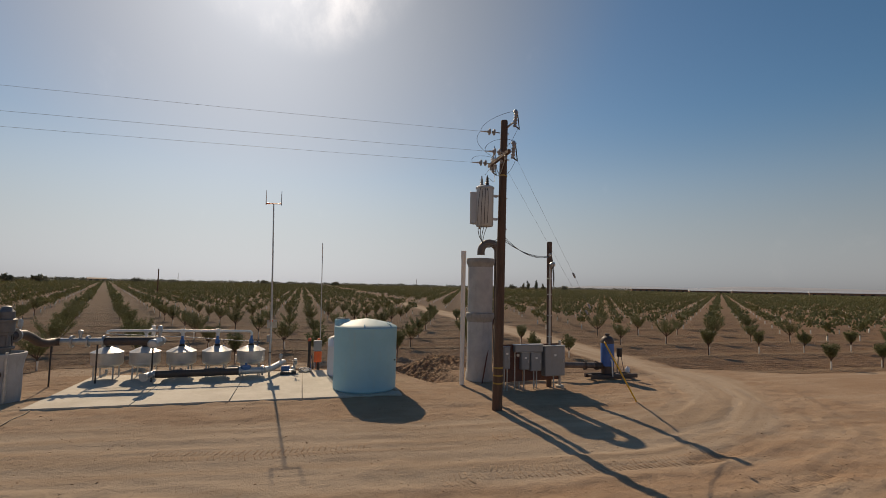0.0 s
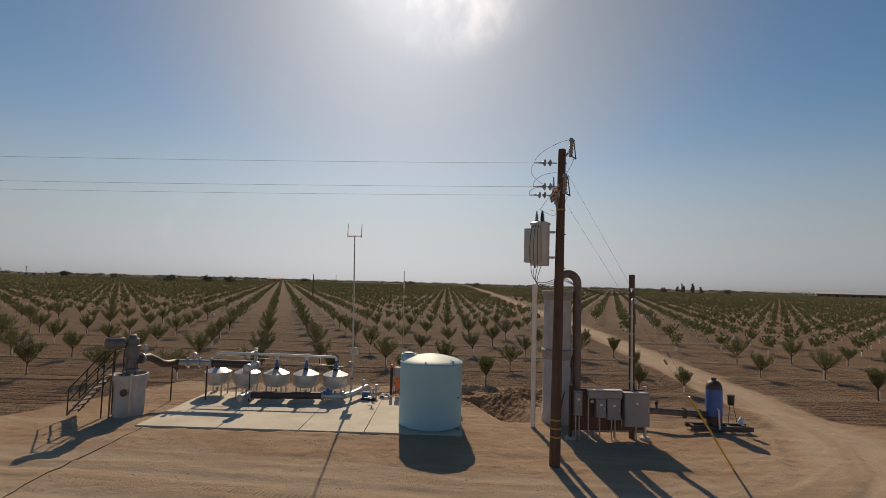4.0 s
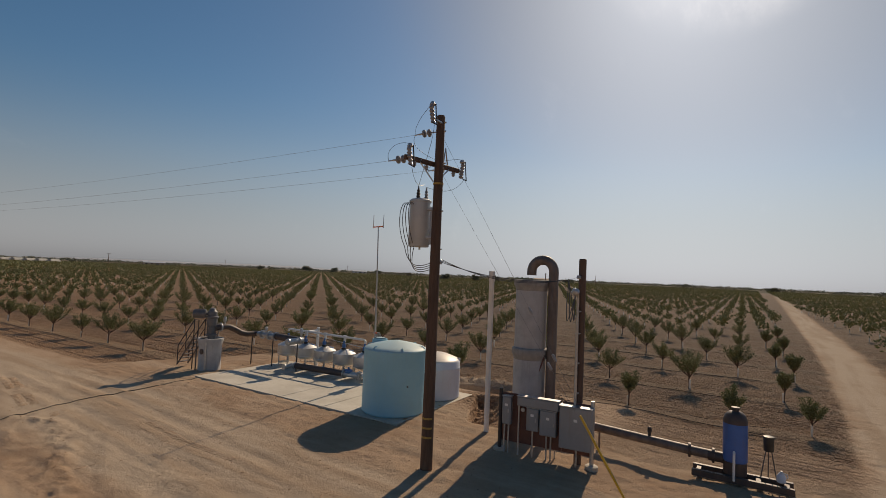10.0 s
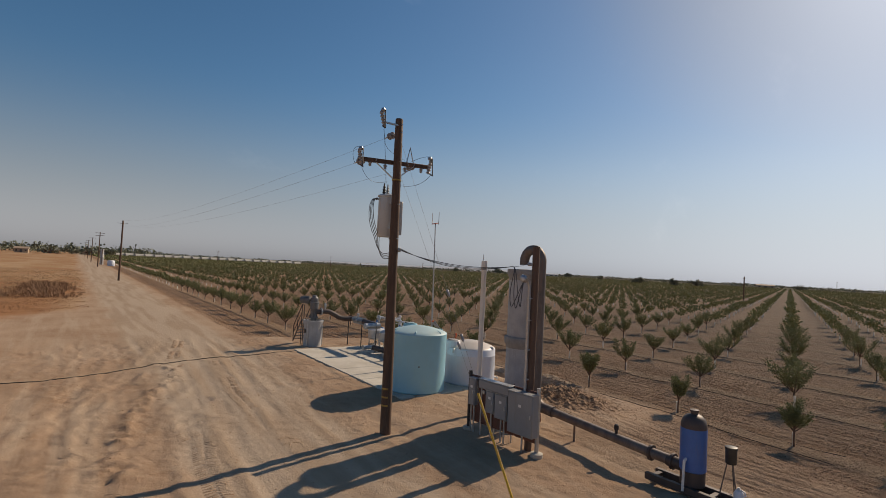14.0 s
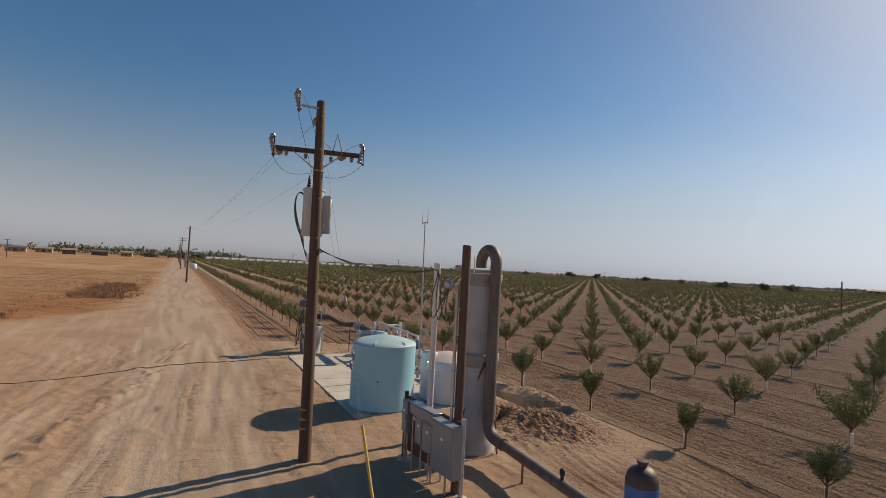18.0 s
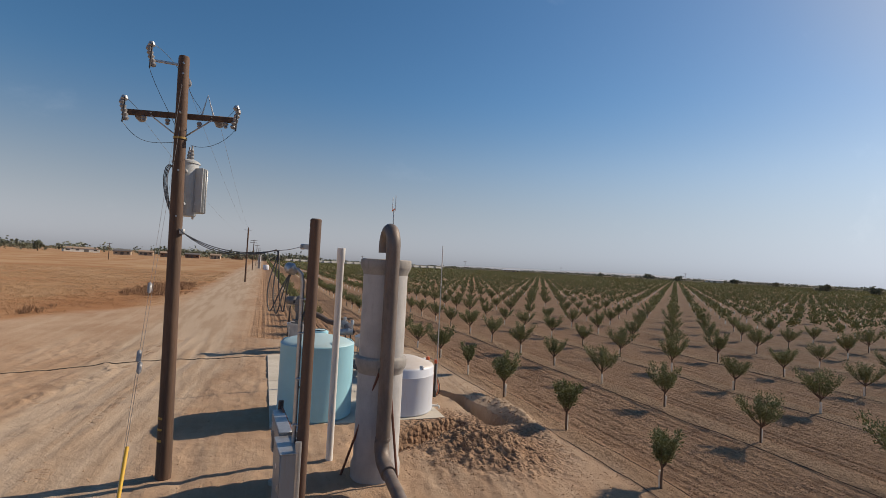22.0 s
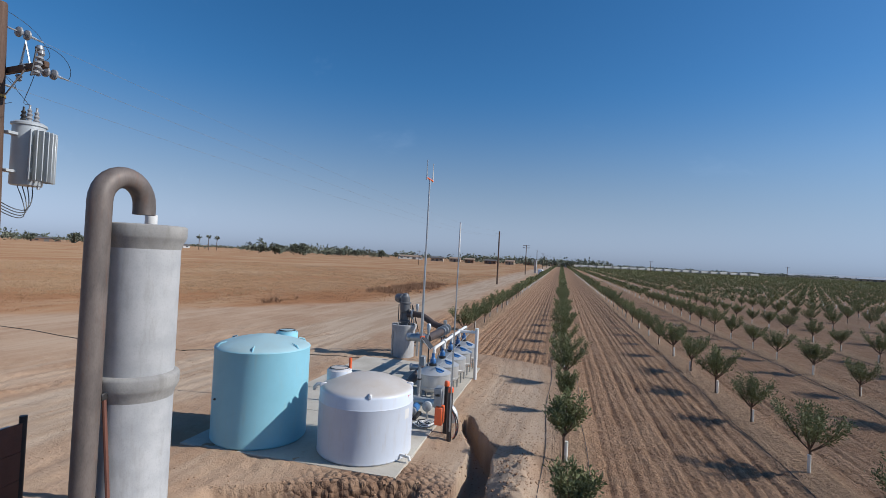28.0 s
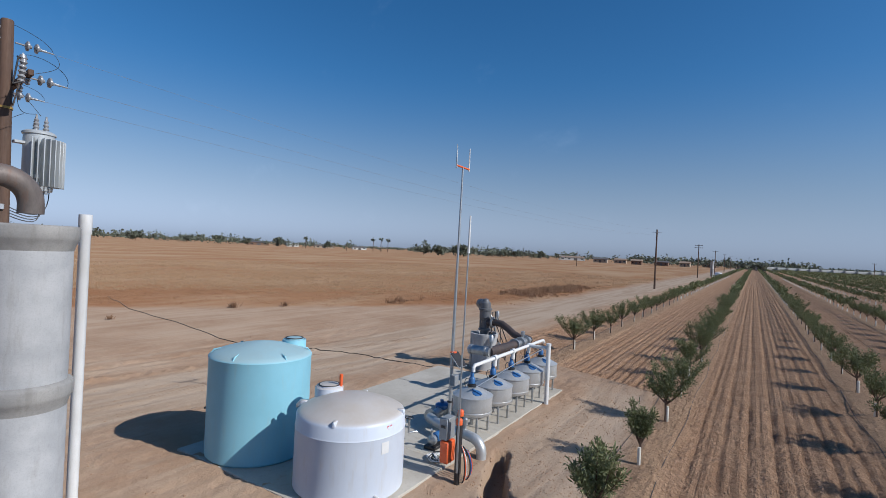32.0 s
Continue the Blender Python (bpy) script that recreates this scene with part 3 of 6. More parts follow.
def ground_masks(x, y):
    """Shares of driven way, tilled soil and dry grass, and the streaks along the way."""
    x, y = np.asarray(x, float), np.asarray(y, float)
    off, run = along(x, y, WAY)
    n = 1.3 * fbm(x * 0.5, y * 0.5, 4)
    half = np.interp(run, (0, 860, 895, 905, 912, 930, 2000), (2.5, 2.6, 2.6, 2.2, 1.5, 1.25, 1.5))
    worn = 1 - smooth01(np.abs(off) + n, half - 0.35, half + 0.45)
    worn = np.maximum(worn, 0.9 * smooth01(y + n, 22.4, 23.2) * smooth01(25.6 - y - n, 0, 0.8) * smooth01(x + n, -11, -8) * smooth01(10 - x + 2 * n, 0, 5))
    till = smooth01(y + 0.6 * n - till_edge(x), -0.3, 0.7) * (1 - smooth01(y, 15, 24) * (1 - smooth01(np.abs(off) + 0.35 * n, half + 0.1, half + 0.6)))
    till = np.maximum(till, 0.6 * smooth01(x + n, 8.5, 10.5) * smooth01(half * 0 + np.abs(off) + 0.4 * n - half, 0, 0.7) * smooth01(y + n, 18.8, 20.5) * smooth01(27 - y, 0, 1) * (off > 0))
    dry = smooth01(np.interp(x, (-33.0, -5.0), (8.6, -9.5)) - y - 2.2 * n, -0.6, 1.6)
    lane = 0.5 + 1.3 * fbm(run * 0.16, off * 2.6, 5) + 0.5 * fbm(run * 0.25, off * 1.1 + 40, 3)
    return worn, till, dry, np.clip(lane, 0, 1)


def ground_z(x, y):
    x, y = np.asarray(x, float), np.asarray(y, float)
    z = -0.12 - 0.10 * smooth01(14.5 - y, 0, 5) + 0.10 * smooth01(y, 14, 16.5) * smooth01(23.5 - y, 0, 1.5) * smooth01(x, -11, -8) * smooth01(12 - x, 0, 3)
    z = z + 0.10 * fbm(x * 0.22, y * 0.22, 3)
    near = smooth01(x, -16, -12) * smooth01(24 - x, 0, 5) * smooth01(y, 2, 6) * smooth01(34 - y, 0, 4)
    worn, orch, dry, lane = ground_masks(x, y)
    loose = near * (1 - orch) * (1 - 0.6 * worn)
    z = z + loose * (0.075 * fbm(x * 1.3, y * 2.1, 6) + 0.05 * fbm(x * 5.0, y * 6.5, 3)) + near * (1 - orch) * 0.045 * (lane - 0.5)
    d, _ = seg_dist(x, y, BANK)
    z = z + near * 0.10 * np.exp(-(d / 0.30) ** 2) * (0.5 + 3.2 * fbm(x * 2.6, y * 2.6, 5)) - near * 0.07 * smooth01(10.4 - y, 0, 1.5) * smooth01(7 - x, 0, 3)
    # furrows and berms of the orchard
    berm = 1 - smooth01(np.abs((y - ROW0 + GAP / 2) / GAP % 1.0 - 0.5), 0.05, 0.14)
    z = z - 0.22 * smooth01(y - till_edge(x), -0.5, 2.0)
    z = z + orch * (0.10 * berm * (0.8 + 1.2 * fbm(x * 0.9, y * 1.3, 4)) - 0.115 * furrows(x, y) * (1 - 0.6 * berm) + 0.09 * near * fbm(x * 1.6, y * 4.4, 5))
    # wheel ruts
    for line in RUTS:
        d, _ = seg_dist(x, y, line)
        z = z - near * (1 - orch) * 0.026 * (1 - smooth01(d, 0.12, 0.28)) * (0.5 + 2.0 * fbm(x * 0.7, y * 0.7, 3)) + near * (1 - orch) * 0.012 * np.exp(-((d - 0.42) / 0.14) ** 2)
    # spoil heap, dug bank and trench
    rough_ = 0.24 * fbm(x * 2.2, y * 2.2, 4) + 0.34 * fbm(x * 7.8, y * 7.8, 4)
    heap = np.exp(-(((x - 6.9) / 1.55) ** 2 + ((y - 22.4) / 1.4) ** 2)) * 0.54 + np.exp(-(((x - 3.6) / 2.3) ** 2 + ((y - 24.75) / 0.45) ** 2)) * 0.34 + np.exp(-(((x - 6.3) / 1.3) ** 2 + ((y - 20.6) / 0.9) ** 2)) * 0.08
    z = z + heap + np.clip(heap * 2.6, 0, 1) * rough_
    # dug bank beside the slab, its face combed by the bucket's teeth
    edge = 4.12 + 0.40 * (22.3 - y) + 0.22 * fbm(y * 1.2, y * 0.0 + 3.3, 3) + 0.045 * np.abs(np.sin(np.pi * y / 0.19)) * (0.6 + fbm(y * 1.7, y * 0 + 9.1, 2))
    bank = smooth01(x - edge, 0, 0.10) * smooth01(1.75 - (x - edge), 0, 1.1) * smooth01(y, 18.9, 19.5) * smooth01(23.0 - y, 0, 0.5)
    z = z - 0.66 * bank * (0.85 + 0.6 * fbm(x * 2.0, y * 2.0, 3))
    d, s = seg_dist(x, y, TRENCH)
    d = d + 0.13 * fbm(x * 2.1, y * 2.1, 4)
    w = 0.20 + 0.15 * s
    z = z - (0.55 + 0.40 * s) * (1 - smooth01(d, w * 0.8, w * 1.02))
    # field and far ground
    z = z + dry * (0.10 * fbm(x * 0.6, y * 0.6, 3) + 0.06)
    return z


def build_ground():
    far = np.geomspace(1.2, 4000, 34)
    xs = np.concatenate((-60 - np.cumsum(np.geomspace(0.8, 700, 40))[::-1], np.arange(-60, -14, 0.5), np.arange(-14, -9, 0.14), np.arange(-9, 4, 0.085), np.arange(4, 6.2, 0.05), np.arange(6.2, 17, 0.085), np.arange(17, 20, 0.14), np.arange(20, 60, 0.5), 60 + np.cumsum(np.geomspace(0.8, 700, 40))))
    ys = np.concatenate((-24 - np.cumsum(np.geomspace(0.8, 700, 40))[::-1], np.arange(-24, 4, 0.4), np.arange(4, 7, 0.14), np.arange(7, 19.2, 0.085), np.arange(19.2, 24.4, 0.045), np.arange(24.4, 34, 0.075), np.arange(34, 50, 0.12), np.arange(50, 70, 0.23), 70 + np.cumsum(np.geomspace(0.4, 700, 44))))
    gx, gy = np.meshgrid(xs, ys)
    gz = ground_z(gx, gy)
    nx, ny = len(xs), len(ys)
    me = bpy.data.meshes.new("ground")
    co = np.stack((gx, gy, gz), -1).reshape(-1, 3)
    i = np.arange(nx - 1)[None, :] + np.arange(ny - 1)[:, None] * nx
    quads = np.stack((i, i + 1, i + 1 + nx, i + nx), -1).reshape(-1, 4)
    me.vertices.add(len(co))
    me.vertices.foreach_set("co", co.ravel())
    me.loops.add(quads.size)
    me.loops.foreach_set("vertex_index", quads.ravel())
    me.polygons.add(len(quads))
    me.polygons.foreach_set("loop_start", np.arange(len(quads)) * 4)
    me.polygons.foreach_set("use_smooth", np.ones(len(quads), bool))
    me.update(calc_edges=True)
    me.materials.append(M_["ground"])
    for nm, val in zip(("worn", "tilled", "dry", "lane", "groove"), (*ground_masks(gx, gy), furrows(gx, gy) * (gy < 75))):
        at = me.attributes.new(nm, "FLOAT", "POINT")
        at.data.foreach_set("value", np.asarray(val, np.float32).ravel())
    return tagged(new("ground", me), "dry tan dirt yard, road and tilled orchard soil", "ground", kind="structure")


def gz(x, y):
    return float(ground_z(x, y))


build_ground()

# ---- slab ----
slab = thing("concrete_slab", (0, 0, 0), "dusty pale concrete slab with sawn joints under the tanks and filters", "slab", kind="structure")
SLAB_Z = 0.03
for x0, x1 in ((-7.05, -4.30), (-4.30, -1.55), (-1.55, 0.65), (0.65, 3.95)):
    part("slab_panel", Shape().box(((x0 + x1) / 2, 19.68, SLAB_Z - 0.10), (x1 - x0 - 0.012, 5.28, 0.20), 0.012), "concrete", slab)


# ---- storage tanks ----
def rounded(r, z0, z1, rise, lip=0.03):
    pr = [(r - 0.04, z0), (r, z0 + 0.04), (r, z1 - 0.06), (r + lip * 0.3, z1 - 0.03), (r - 0.01, z1), (r - 0.06, z1 + 0.02)]
    for i in range(1, 9):
        t = i / 8
        pr.append(((r - 0.06) * math.cos(t * math.pi / 2) + 0.001, z1 + 0.02 + rise * math.sin(t * math.pi / 2) ** 1.15 * (0.35 + 0.65 * t)))
    return pr


tank_a = thing("storage_tank", (2.81, 18.36, SLAB_Z), "tall teal plastic storage tank with a low domed top", "water tank")
part("body", Shape().lathe(rounded(1.12, 0, 2.22, 0.24), 72), "teal", tank_a)
for k in range(6):
    a = radians(20 + 60 * k)
    c, s = math.cos(a), math.sin(a)
    part("lug", Shape().tube([(c * 1.10, s * 1.10, 2.20), (c * 1.02, s * 1.02, 2.30), (c * 0.88, s * 0.88, 2.34)], [0.012, 0.022, 0.008], 6), "teal", tank_a)
neck = part("manway", Shape().lathe([(0.275, 1.75), (0.28, 2.41), (0.27, 2.44), (0.24, 2.44), (0.24, 2.41)], 28, (-0.84, 0.13, 0)), "teal", tank_a)
part("lid", Shape().lathe([(0.22, 2.43), (0.22, 2.46), (0.18, 2.475), (0.02, 2.48)], 24, (-0.84, 0.13, 0)), "teal", neck)
part("seal_ring", Shape().tube([(-0.84 + 0.2 * math.cos(radians(a)), 0.13 + 0.2 * math.sin(radians(a)), 2.47) for a in range(0, 361, 20)], 0.018, 6), "black", neck, "dark seal ring")
part("outlet_fitting", Shape().tube([(0.95, -0.55, 1.05), (0.98, -0.57, 1.05), (1.0, -0.58, 1.04)], 0.025, 8), "steel_dark", tank_a)

tank_b = thing("storage_tank", (2.72, 21.12, SLAB_Z), "squat white plastic storage tank with dusty domed top", "water tank")
part("body", Shape().lathe([(1.06, 0), (1.10, 0.04), (1.10, 1.18), (1.106, 1.20), (1.093, 1.225), (1.09, 1.43), (1.06, 1.485), (0.98, 1.53), (0.80, 1.60), (0.55, 1.69), (0.30, 1.735), (0.1, 1.745), (0.01, 1.745)], 72), "white_poly", tank_b)
for k in range(4):
    a = radians(25 + 90 * k)
    c, s = math.cos(a), math.sin(a)
    part("lug", Shape().box((0, 0, 0), (0.16, 0.07, 0.12), 0.03, Matrix.Translation((c * 1.02, s * 1.02, 1.50)) @ Matrix.Rotation(a, 4, "Z")), "white_poly", tank_b)
neck = part("manway", Shape().lathe([(0.30, 1.2), (0.30, 1.74), (0.27, 1.77), (0.25, 1.77), (0.25, 1.74)], 28, (-0.15, -0.80, 0)), "white_poly", tank_b)
part("lid", Shape().lathe([(0.24, 1.755), (0.24, 1.785), (0.20, 1.80), (0.02, 1.805)], 24, (-0.15, -0.80, 0)), "white_poly", neck)
part("seal_ring", Shape().tube([(-0.15 + 0.22 * math.cos(radians(a)), -0.80 + 0.22 * math.sin(radians(a)), 1.79) for a in range(0, 361, 20)], 0.016, 6), "black", neck, "dark seal ring")
part("vent", Shape().lathe([(0.035, 1.75), (0.035, 1.90), (0.04, 1.90), (0.04, 2.02), (0.0, 2.03)], 12, (-0.27, -0.58, 0)), "orange", tank_b, "small orange capped vent")
part("overflow", Shape().tube([(0.2, -1.0, 1.46), (0.32, -1.14, 1.46), (0.36, -1.18, 1.40), (0.36, -1.18, 1.34)], 0.04, 10), "galv", tank_b, "bent grey overflow spout")
red = surface("red_print", (0.55, 0.03, 0.05), (0.5, 0.03, 0.05), 0.5)


def wrap(shape, a0, a1, z0, z1, r, n=8):
    """A thin printed patch on a tank wall."""
    vs, fs = [], []
    for i in range(n + 1):
        a = radians(a0 + (a1 - a0) * i / n)
        vs += [(r * math.cos(a), r * math.sin(a), z0), (r * math.cos(a), r * math.sin(a), z1)]
    for i in range(n):
        fs.append((2 * i, 2 * i + 2, 2 * i + 3, 2 * i + 1))
    return shape.add(vs, fs)


mark = Shape()
for a in (80.5, 84.5):
    wrap(mark, a, a + 2.6, 1.385, 1.41, 1.090)
    wrap(mark, a, a + 2.6, 1.315, 1.335, 1.090)
    wrap(mark, a, a + 2.6, 1.25, 1.27, 1.090)
    wrap(mark, a, a + 0.8, 1.33, 1.41, 1.0905)
    wrap(mark, a + 1.8, a + 2.6, 1.25, 1.335, 1.0905)
part("print", mark, red, tank_b, "small red printed mark")
part("sticker", wrap(Shape(), 74, 83, 0.90, 1.12, 1.104), "white_pvc", tank_b, "pale paper label")
part("drain_valve", Shape().tube([(0.4, 1.02, 0.14), (0.45, 1.17, 0.14), (0.45, 1.24, 0.13), (0.47, 1.27, 0.05)], 0.035, 8).rod((0.45, 1.18, 0.14), (0.52, 1.18, 0.22), 0.012), "white_pvc", tank_b)


# ---- standpipe, vent pipe and overflow bend ----
stand = thing("concrete_standpipe", (7.555, 19.28, 0), "tall grey concrete standpipe of stacked sections with darker bells", "standpipe")
part("lower_section", Shape().lathe([(0.56, -0.35), (0.56, 0.26), (0.54, 0.33), (0.515, 0.40), (0.515, 2.36)], 56), "pipe_concrete", stand)
part("lower_bell", Shape().lathe([(0.51, 2.30), (0.518, 2.33), (0.535, 2.40), (0.572, 2.47), (0.586, 2.51), (0.586, 2.64), (0.578, 2.665), (0.555, 2.685), (0.50, 2.70)], 56), "bell_concrete", stand, "dark rough bare concrete bell")
part("upper_section", Shape().lathe([(0.495, 2.66), (0.508, 2.72), (0.508, 4.58)], 56), "pipe_concrete", stand)
part("upper_bell", Shape().lathe([(0.50, 4.52), (0.512, 4.55), (0.53, 4.62), (0.568, 4.69), (0.582, 4.73), (0.582, 4.86), (0.574, 4.885), (0.55, 4.90), (0.50, 4.90), (0.48, 4.60), (0.01, 4.55)], 56), "bell_concrete", stand, "dark rough bare concrete bell at the top")

goose = thing("steel_riser_pipe", (8.30, 19.24, 0), "dark weathered steel riser pipe bent over the standpipe", "pipe")
R_ = 0.155
pts = [(0.42, -0.02, 0.60)] + [tuple(p) for p in arc((0.38, -0.02, 1.00), 0.38, 270, 180, 6, (1, 0, 0), (0, 0, 1))]
up_pts = [(0, 0, z) for z in (1.2, 2.0, 3.0, 4.0, 5.0)] + [tuple(p) for p in arc((-0.375, 0, 5.18), 0.375, 0, 180, 14, (1, 0, 0), (0, 0, 1))] + [(-0.75, 0, 5.05)]
part("riser", Shape().tube([(0.0, 0, 1.0)] + up_pts, R_, 24), "rust_pipe", goose)
part("base_elbow", Shape().tube([(0.75, -0.03, 0.60), (0.42, -0.02, 0.62)] + [tuple(p) for p in arc((0.38, -0.02, 1.00), 0.38, 270, 180, 6, (1, 0, 0), (0, 0, 1))], R_ * 1.02, 24), "rust_pipe", goose)
part("weld_collar", Shape().lathe([(R_ + 0.012, 0), (R_ + 0.012, 0.05)], 24, (0, 0, 1.02)), "rust_pipe", goose)
for yy in (0.42, -0.72):
    part("strut", Shape().rod((-0.16 if yy > 0 else -0.2, 0.10 if yy > 0 else -0.1, 2.45), (-0.14 if yy > 0 else -0.9, yy, -0.06), 0.028), "red_oxide", goose)
    part("strut_clip", Shape().box((-0.14, 0.10 if yy > 0 else -0.1, 2.46), (0.1, 0.08, 0.1), 0.01), "steel_dark", goose)

run = thing("steel_pipeline", (8.33, 19.24, 0), "dark steel pipeline running low over the ground to the blue tank", "pipe")
part("pipe", Shape().tube([(0.75, -0.03, 0.60), (1.6, -0.05, 0.56), (4.1, -0.12, 0.46), (4.95, -0.13, 0.44)], 0.125, 20), "rust_pipe", run)
for xx in (3.98, 4.55):
    part("flange", Shape().lathe([(0.19, -0.03), (0.19, 0.03)], 20, (xx, -0.03 - 0.02 * xx, 0.60 - 0.035 * xx), "x"), "dark_pipe", run)
part("air_valve", Shape().lathe([(0.04, 0), (0.04, 0.12), (0.06, 0.13), (0.06, 0.24), (0.03, 0.27)], 14, (2.95, -0.09, 0.60)), "steel_dark", run)
part("leg", Shape().rod((1.55, -0.05, 0.5), (1.55, -0.05, -0.08), 0.03), "rust_pipe", run)

solo("white_vent_pipe", Shape().lathe([(0.085, -0.05), (0.085, 4.78), (0.10, 4.80), (0.10, 5.12), (0.06, 5.13)], 20), "white_pvc", "tall straight white plastic vent pipe standing in the dirt", "pipe", at=(6.52, 18.38, 0))

# ---- blue filter on its skid ----
skid = thing("steel_skid", (13.5, 19.0, 0), "low dark steel skid lying on the dirt", "skid")
for yy in (-0.24, 0.24):
    part("rail", Shape().box((0.02, yy, 0.03), (2.25, 0.12, 0.16), 0.008), "dark_pipe", skid)
for xx in (-0.95, -0.2, 0.4, 1.0):
    part("cross_member", Shape().box((xx, 0, 0.03), (0.12, 0.46, 0.10), 0.008), "dark_pipe", skid)
bt = thing("media_filter_tank", (13.38, 19.05, 0.11), "upright blue steel filter tank with a dark worn dome", "filter tank")
part("shell", Shape().lathe([(0.25, 0.30), (0.285, 0.34), (0.285, 1.28), (0.28, 1.30)], 36), "blue_paint", bt)
part("dome", Shape().lathe([(0.282, 1.29), (0.28, 1.38), (0.24, 1.50), (0.16, 1.58), (0.08, 1.60), (0.08, 1.66), (0.10, 1.66), (0.10, 1.70), (0.02, 1.71)], 36), "dark_pipe", bt, "dark weathered dome")
part("base_ring", Shape().lathe([(0.27, 0.0), (0.27, 0.32), (0.24, 0.33)], 32), "dark_pipe", bt)
part("drain_pipe", Shape().tube([(-0.02, -0.28, 0.62), (-0.02, -0.36, 0.58), (-0.02, -0.38, 0.40), (-0.02, -0.40, -0.08)], 0.03, 10), "white_pvc", bt, "pale drain pipe")
part("inlet", Shape().tube([(-0.62, 0.06, 0.33), (-0.2, 0.03, 0.33)], 0.14, 18), "dark_pipe", bt)
can = thing("black_canister", (14.12, 19.25, 0.1), "black canister on a slim tripod stand", "canister")
part("canister", Shape().lathe([(0.10, 0.68), (0.115, 0.70), (0.12, 1.00), (0.13, 1.01), (0.13, 1.05), (0.1, 1.06)], 20), "black", can)
for k in range(3):
    a = radians(90 + 120 * k)
    part("leg", Shape().rod((0.07 * math.cos(a), 0.07 * math.sin(a), 0.70), (0.21 * math.cos(a), 0.21 * math.sin(a), -0.05), 0.014), "rust_pipe", can)
jug = thing("plastic_jug", (14.38, 19.05, 0.12), "small pale plastic jug standing on the skid", "jug")
part("body", Shape().lathe([(0.08, 0), (0.10, 0.02), (0.10, 0.16), (0.05, 0.24), (0.03, 0.25), (0.03, 0.28)], 18), "white_poly", jug)
part("handle", Shape().tube([(0.09, 0, 0.12), (0.14, 0, 0.15), (0.12, 0, 0.22), (0.04, 0, 0.24)], 0.014, 6), "white_poly", jug)

# ---- electrical control stand ----
cs = thing("control_panel_stand", (7.55, 17.16, 0), "red-brown steel plate stand carrying grey electrical boxes", "control panel")
ANG = math.atan2(0.20, 2.58)
cs.rotation_euler = (0, 0, ANG)
W_ = 2.58
for k in range(3):
    x0 = (0.02, 0.98, 1.78)[k]
    x1 = (0.96, 1.76, 2.54)[k]
    for j in range(3):
        part("plate", Shape().box(((x0 + x1) / 2, 0.0, 0.50 + 0.455 * j), (x1 - x0, 0.035, 0.45), 0.006), "red_oxide", cs)
for xx in (0.0, W_):
    post = part("post", Shape().tube([(xx, -0.02, -0.1), (xx, -0.02, 1.74)], 0.055, 16), "steel_dark" if xx == 0 else "galv", cs)
    part("footing", Shape().lathe([(0.17, -0.2), (0.17, 0.05), (0.14, 0.07)], 20, (xx, -0.02, 0)), "concrete", post)


def cabinet(name, x0, x1, z0, z1, depth, side=-1, label="", knob=True):
    b = part(name, Shape().box(((x0 + x1) / 2, side * (0.02 + depth / 2), (z0 + z1) / 2), (x1 - x0, depth, z1 - z0), 0.012), "grey_box", cs, label)
    yf = side * (0.02 + depth)
    part("door", Shape().box(((x0 + x1) / 2, yf + side * 0.008, (z0 + z1) / 2), (x1 - x0 - 0.04, 0.016, z1 - z0 - 0.04), 0.006), "grey_box", b)
    part("top_lip", Shape().box(((x0 + x1) / 2, yf * 0.55, z1 + 0.012), (x1 - x0 + 0.03, depth + 0.03, 0.02), 0.005), "galv", b)
    if knob:
        part("latch", Shape().box((x1 - 0.07, yf + side * 0.025, (z0 + z1) / 2), (0.03, 0.03, 0.11), 0.006), "galv", b)
        part("nameplate", Shape().box(((x0 + x1) / 2, yf + side * 0.019, z0 + (z1 - z0) * 0.7), (0.09, 0.006, 0.07), 0.002), "white_pvc", b)
    return b


cabinet("meter_box", 0.10, 0.36, 0.78, 1.56, 0.16, label="slim grey meter box")
cabinet("wireway", 0.55, 1.72, 1.36, 1.62, 0.20, label="long grey wireway box", knob=False)
cabinet("breaker_box", 0.82, 1.16, 0.72, 1.34, 0.18)
cabinet("disconnect_box", 1.20, 1.66, 0.66, 1.34, 0.20)
cabinet("pump_cabinet", 1.76, 2.62, 0.46, 1.56, 0.28, label="large grey pump control cabinet")
cabinet("switch_box", 0.72, 1.12, 0.62, 1.42, 0.20, 1)
cabinet("switch_box", 1.34, 1.80, 0.62, 1.36, 0.20, 1)
for xx, z1, yy in ((0.16, 0.78, -0.10), (0.28, 0.78, -0.10), (0.58, 1.36, -0.12), (0.98, 0.72, -0.10), (1.38, 0.66, -0.12), (1.50, 0.66, -0.12), (2.2, 0.46, -0.18), (0.9, 0.62, 0.12), (1.56, 0.62, 0.12)):
    part("conduit", Shape().rod((xx, yy, -0.1), (xx, yy, z1), 0.025), "galv", cs)
part("gauge", Shape().lathe([(0.06, 0), (0.06, 0.03), (0.05, 0.04)], 16, (0.70, -0.13, 1.25), "y", Matrix.Rotation(math.pi, 4, "Z")), "galv", cs)

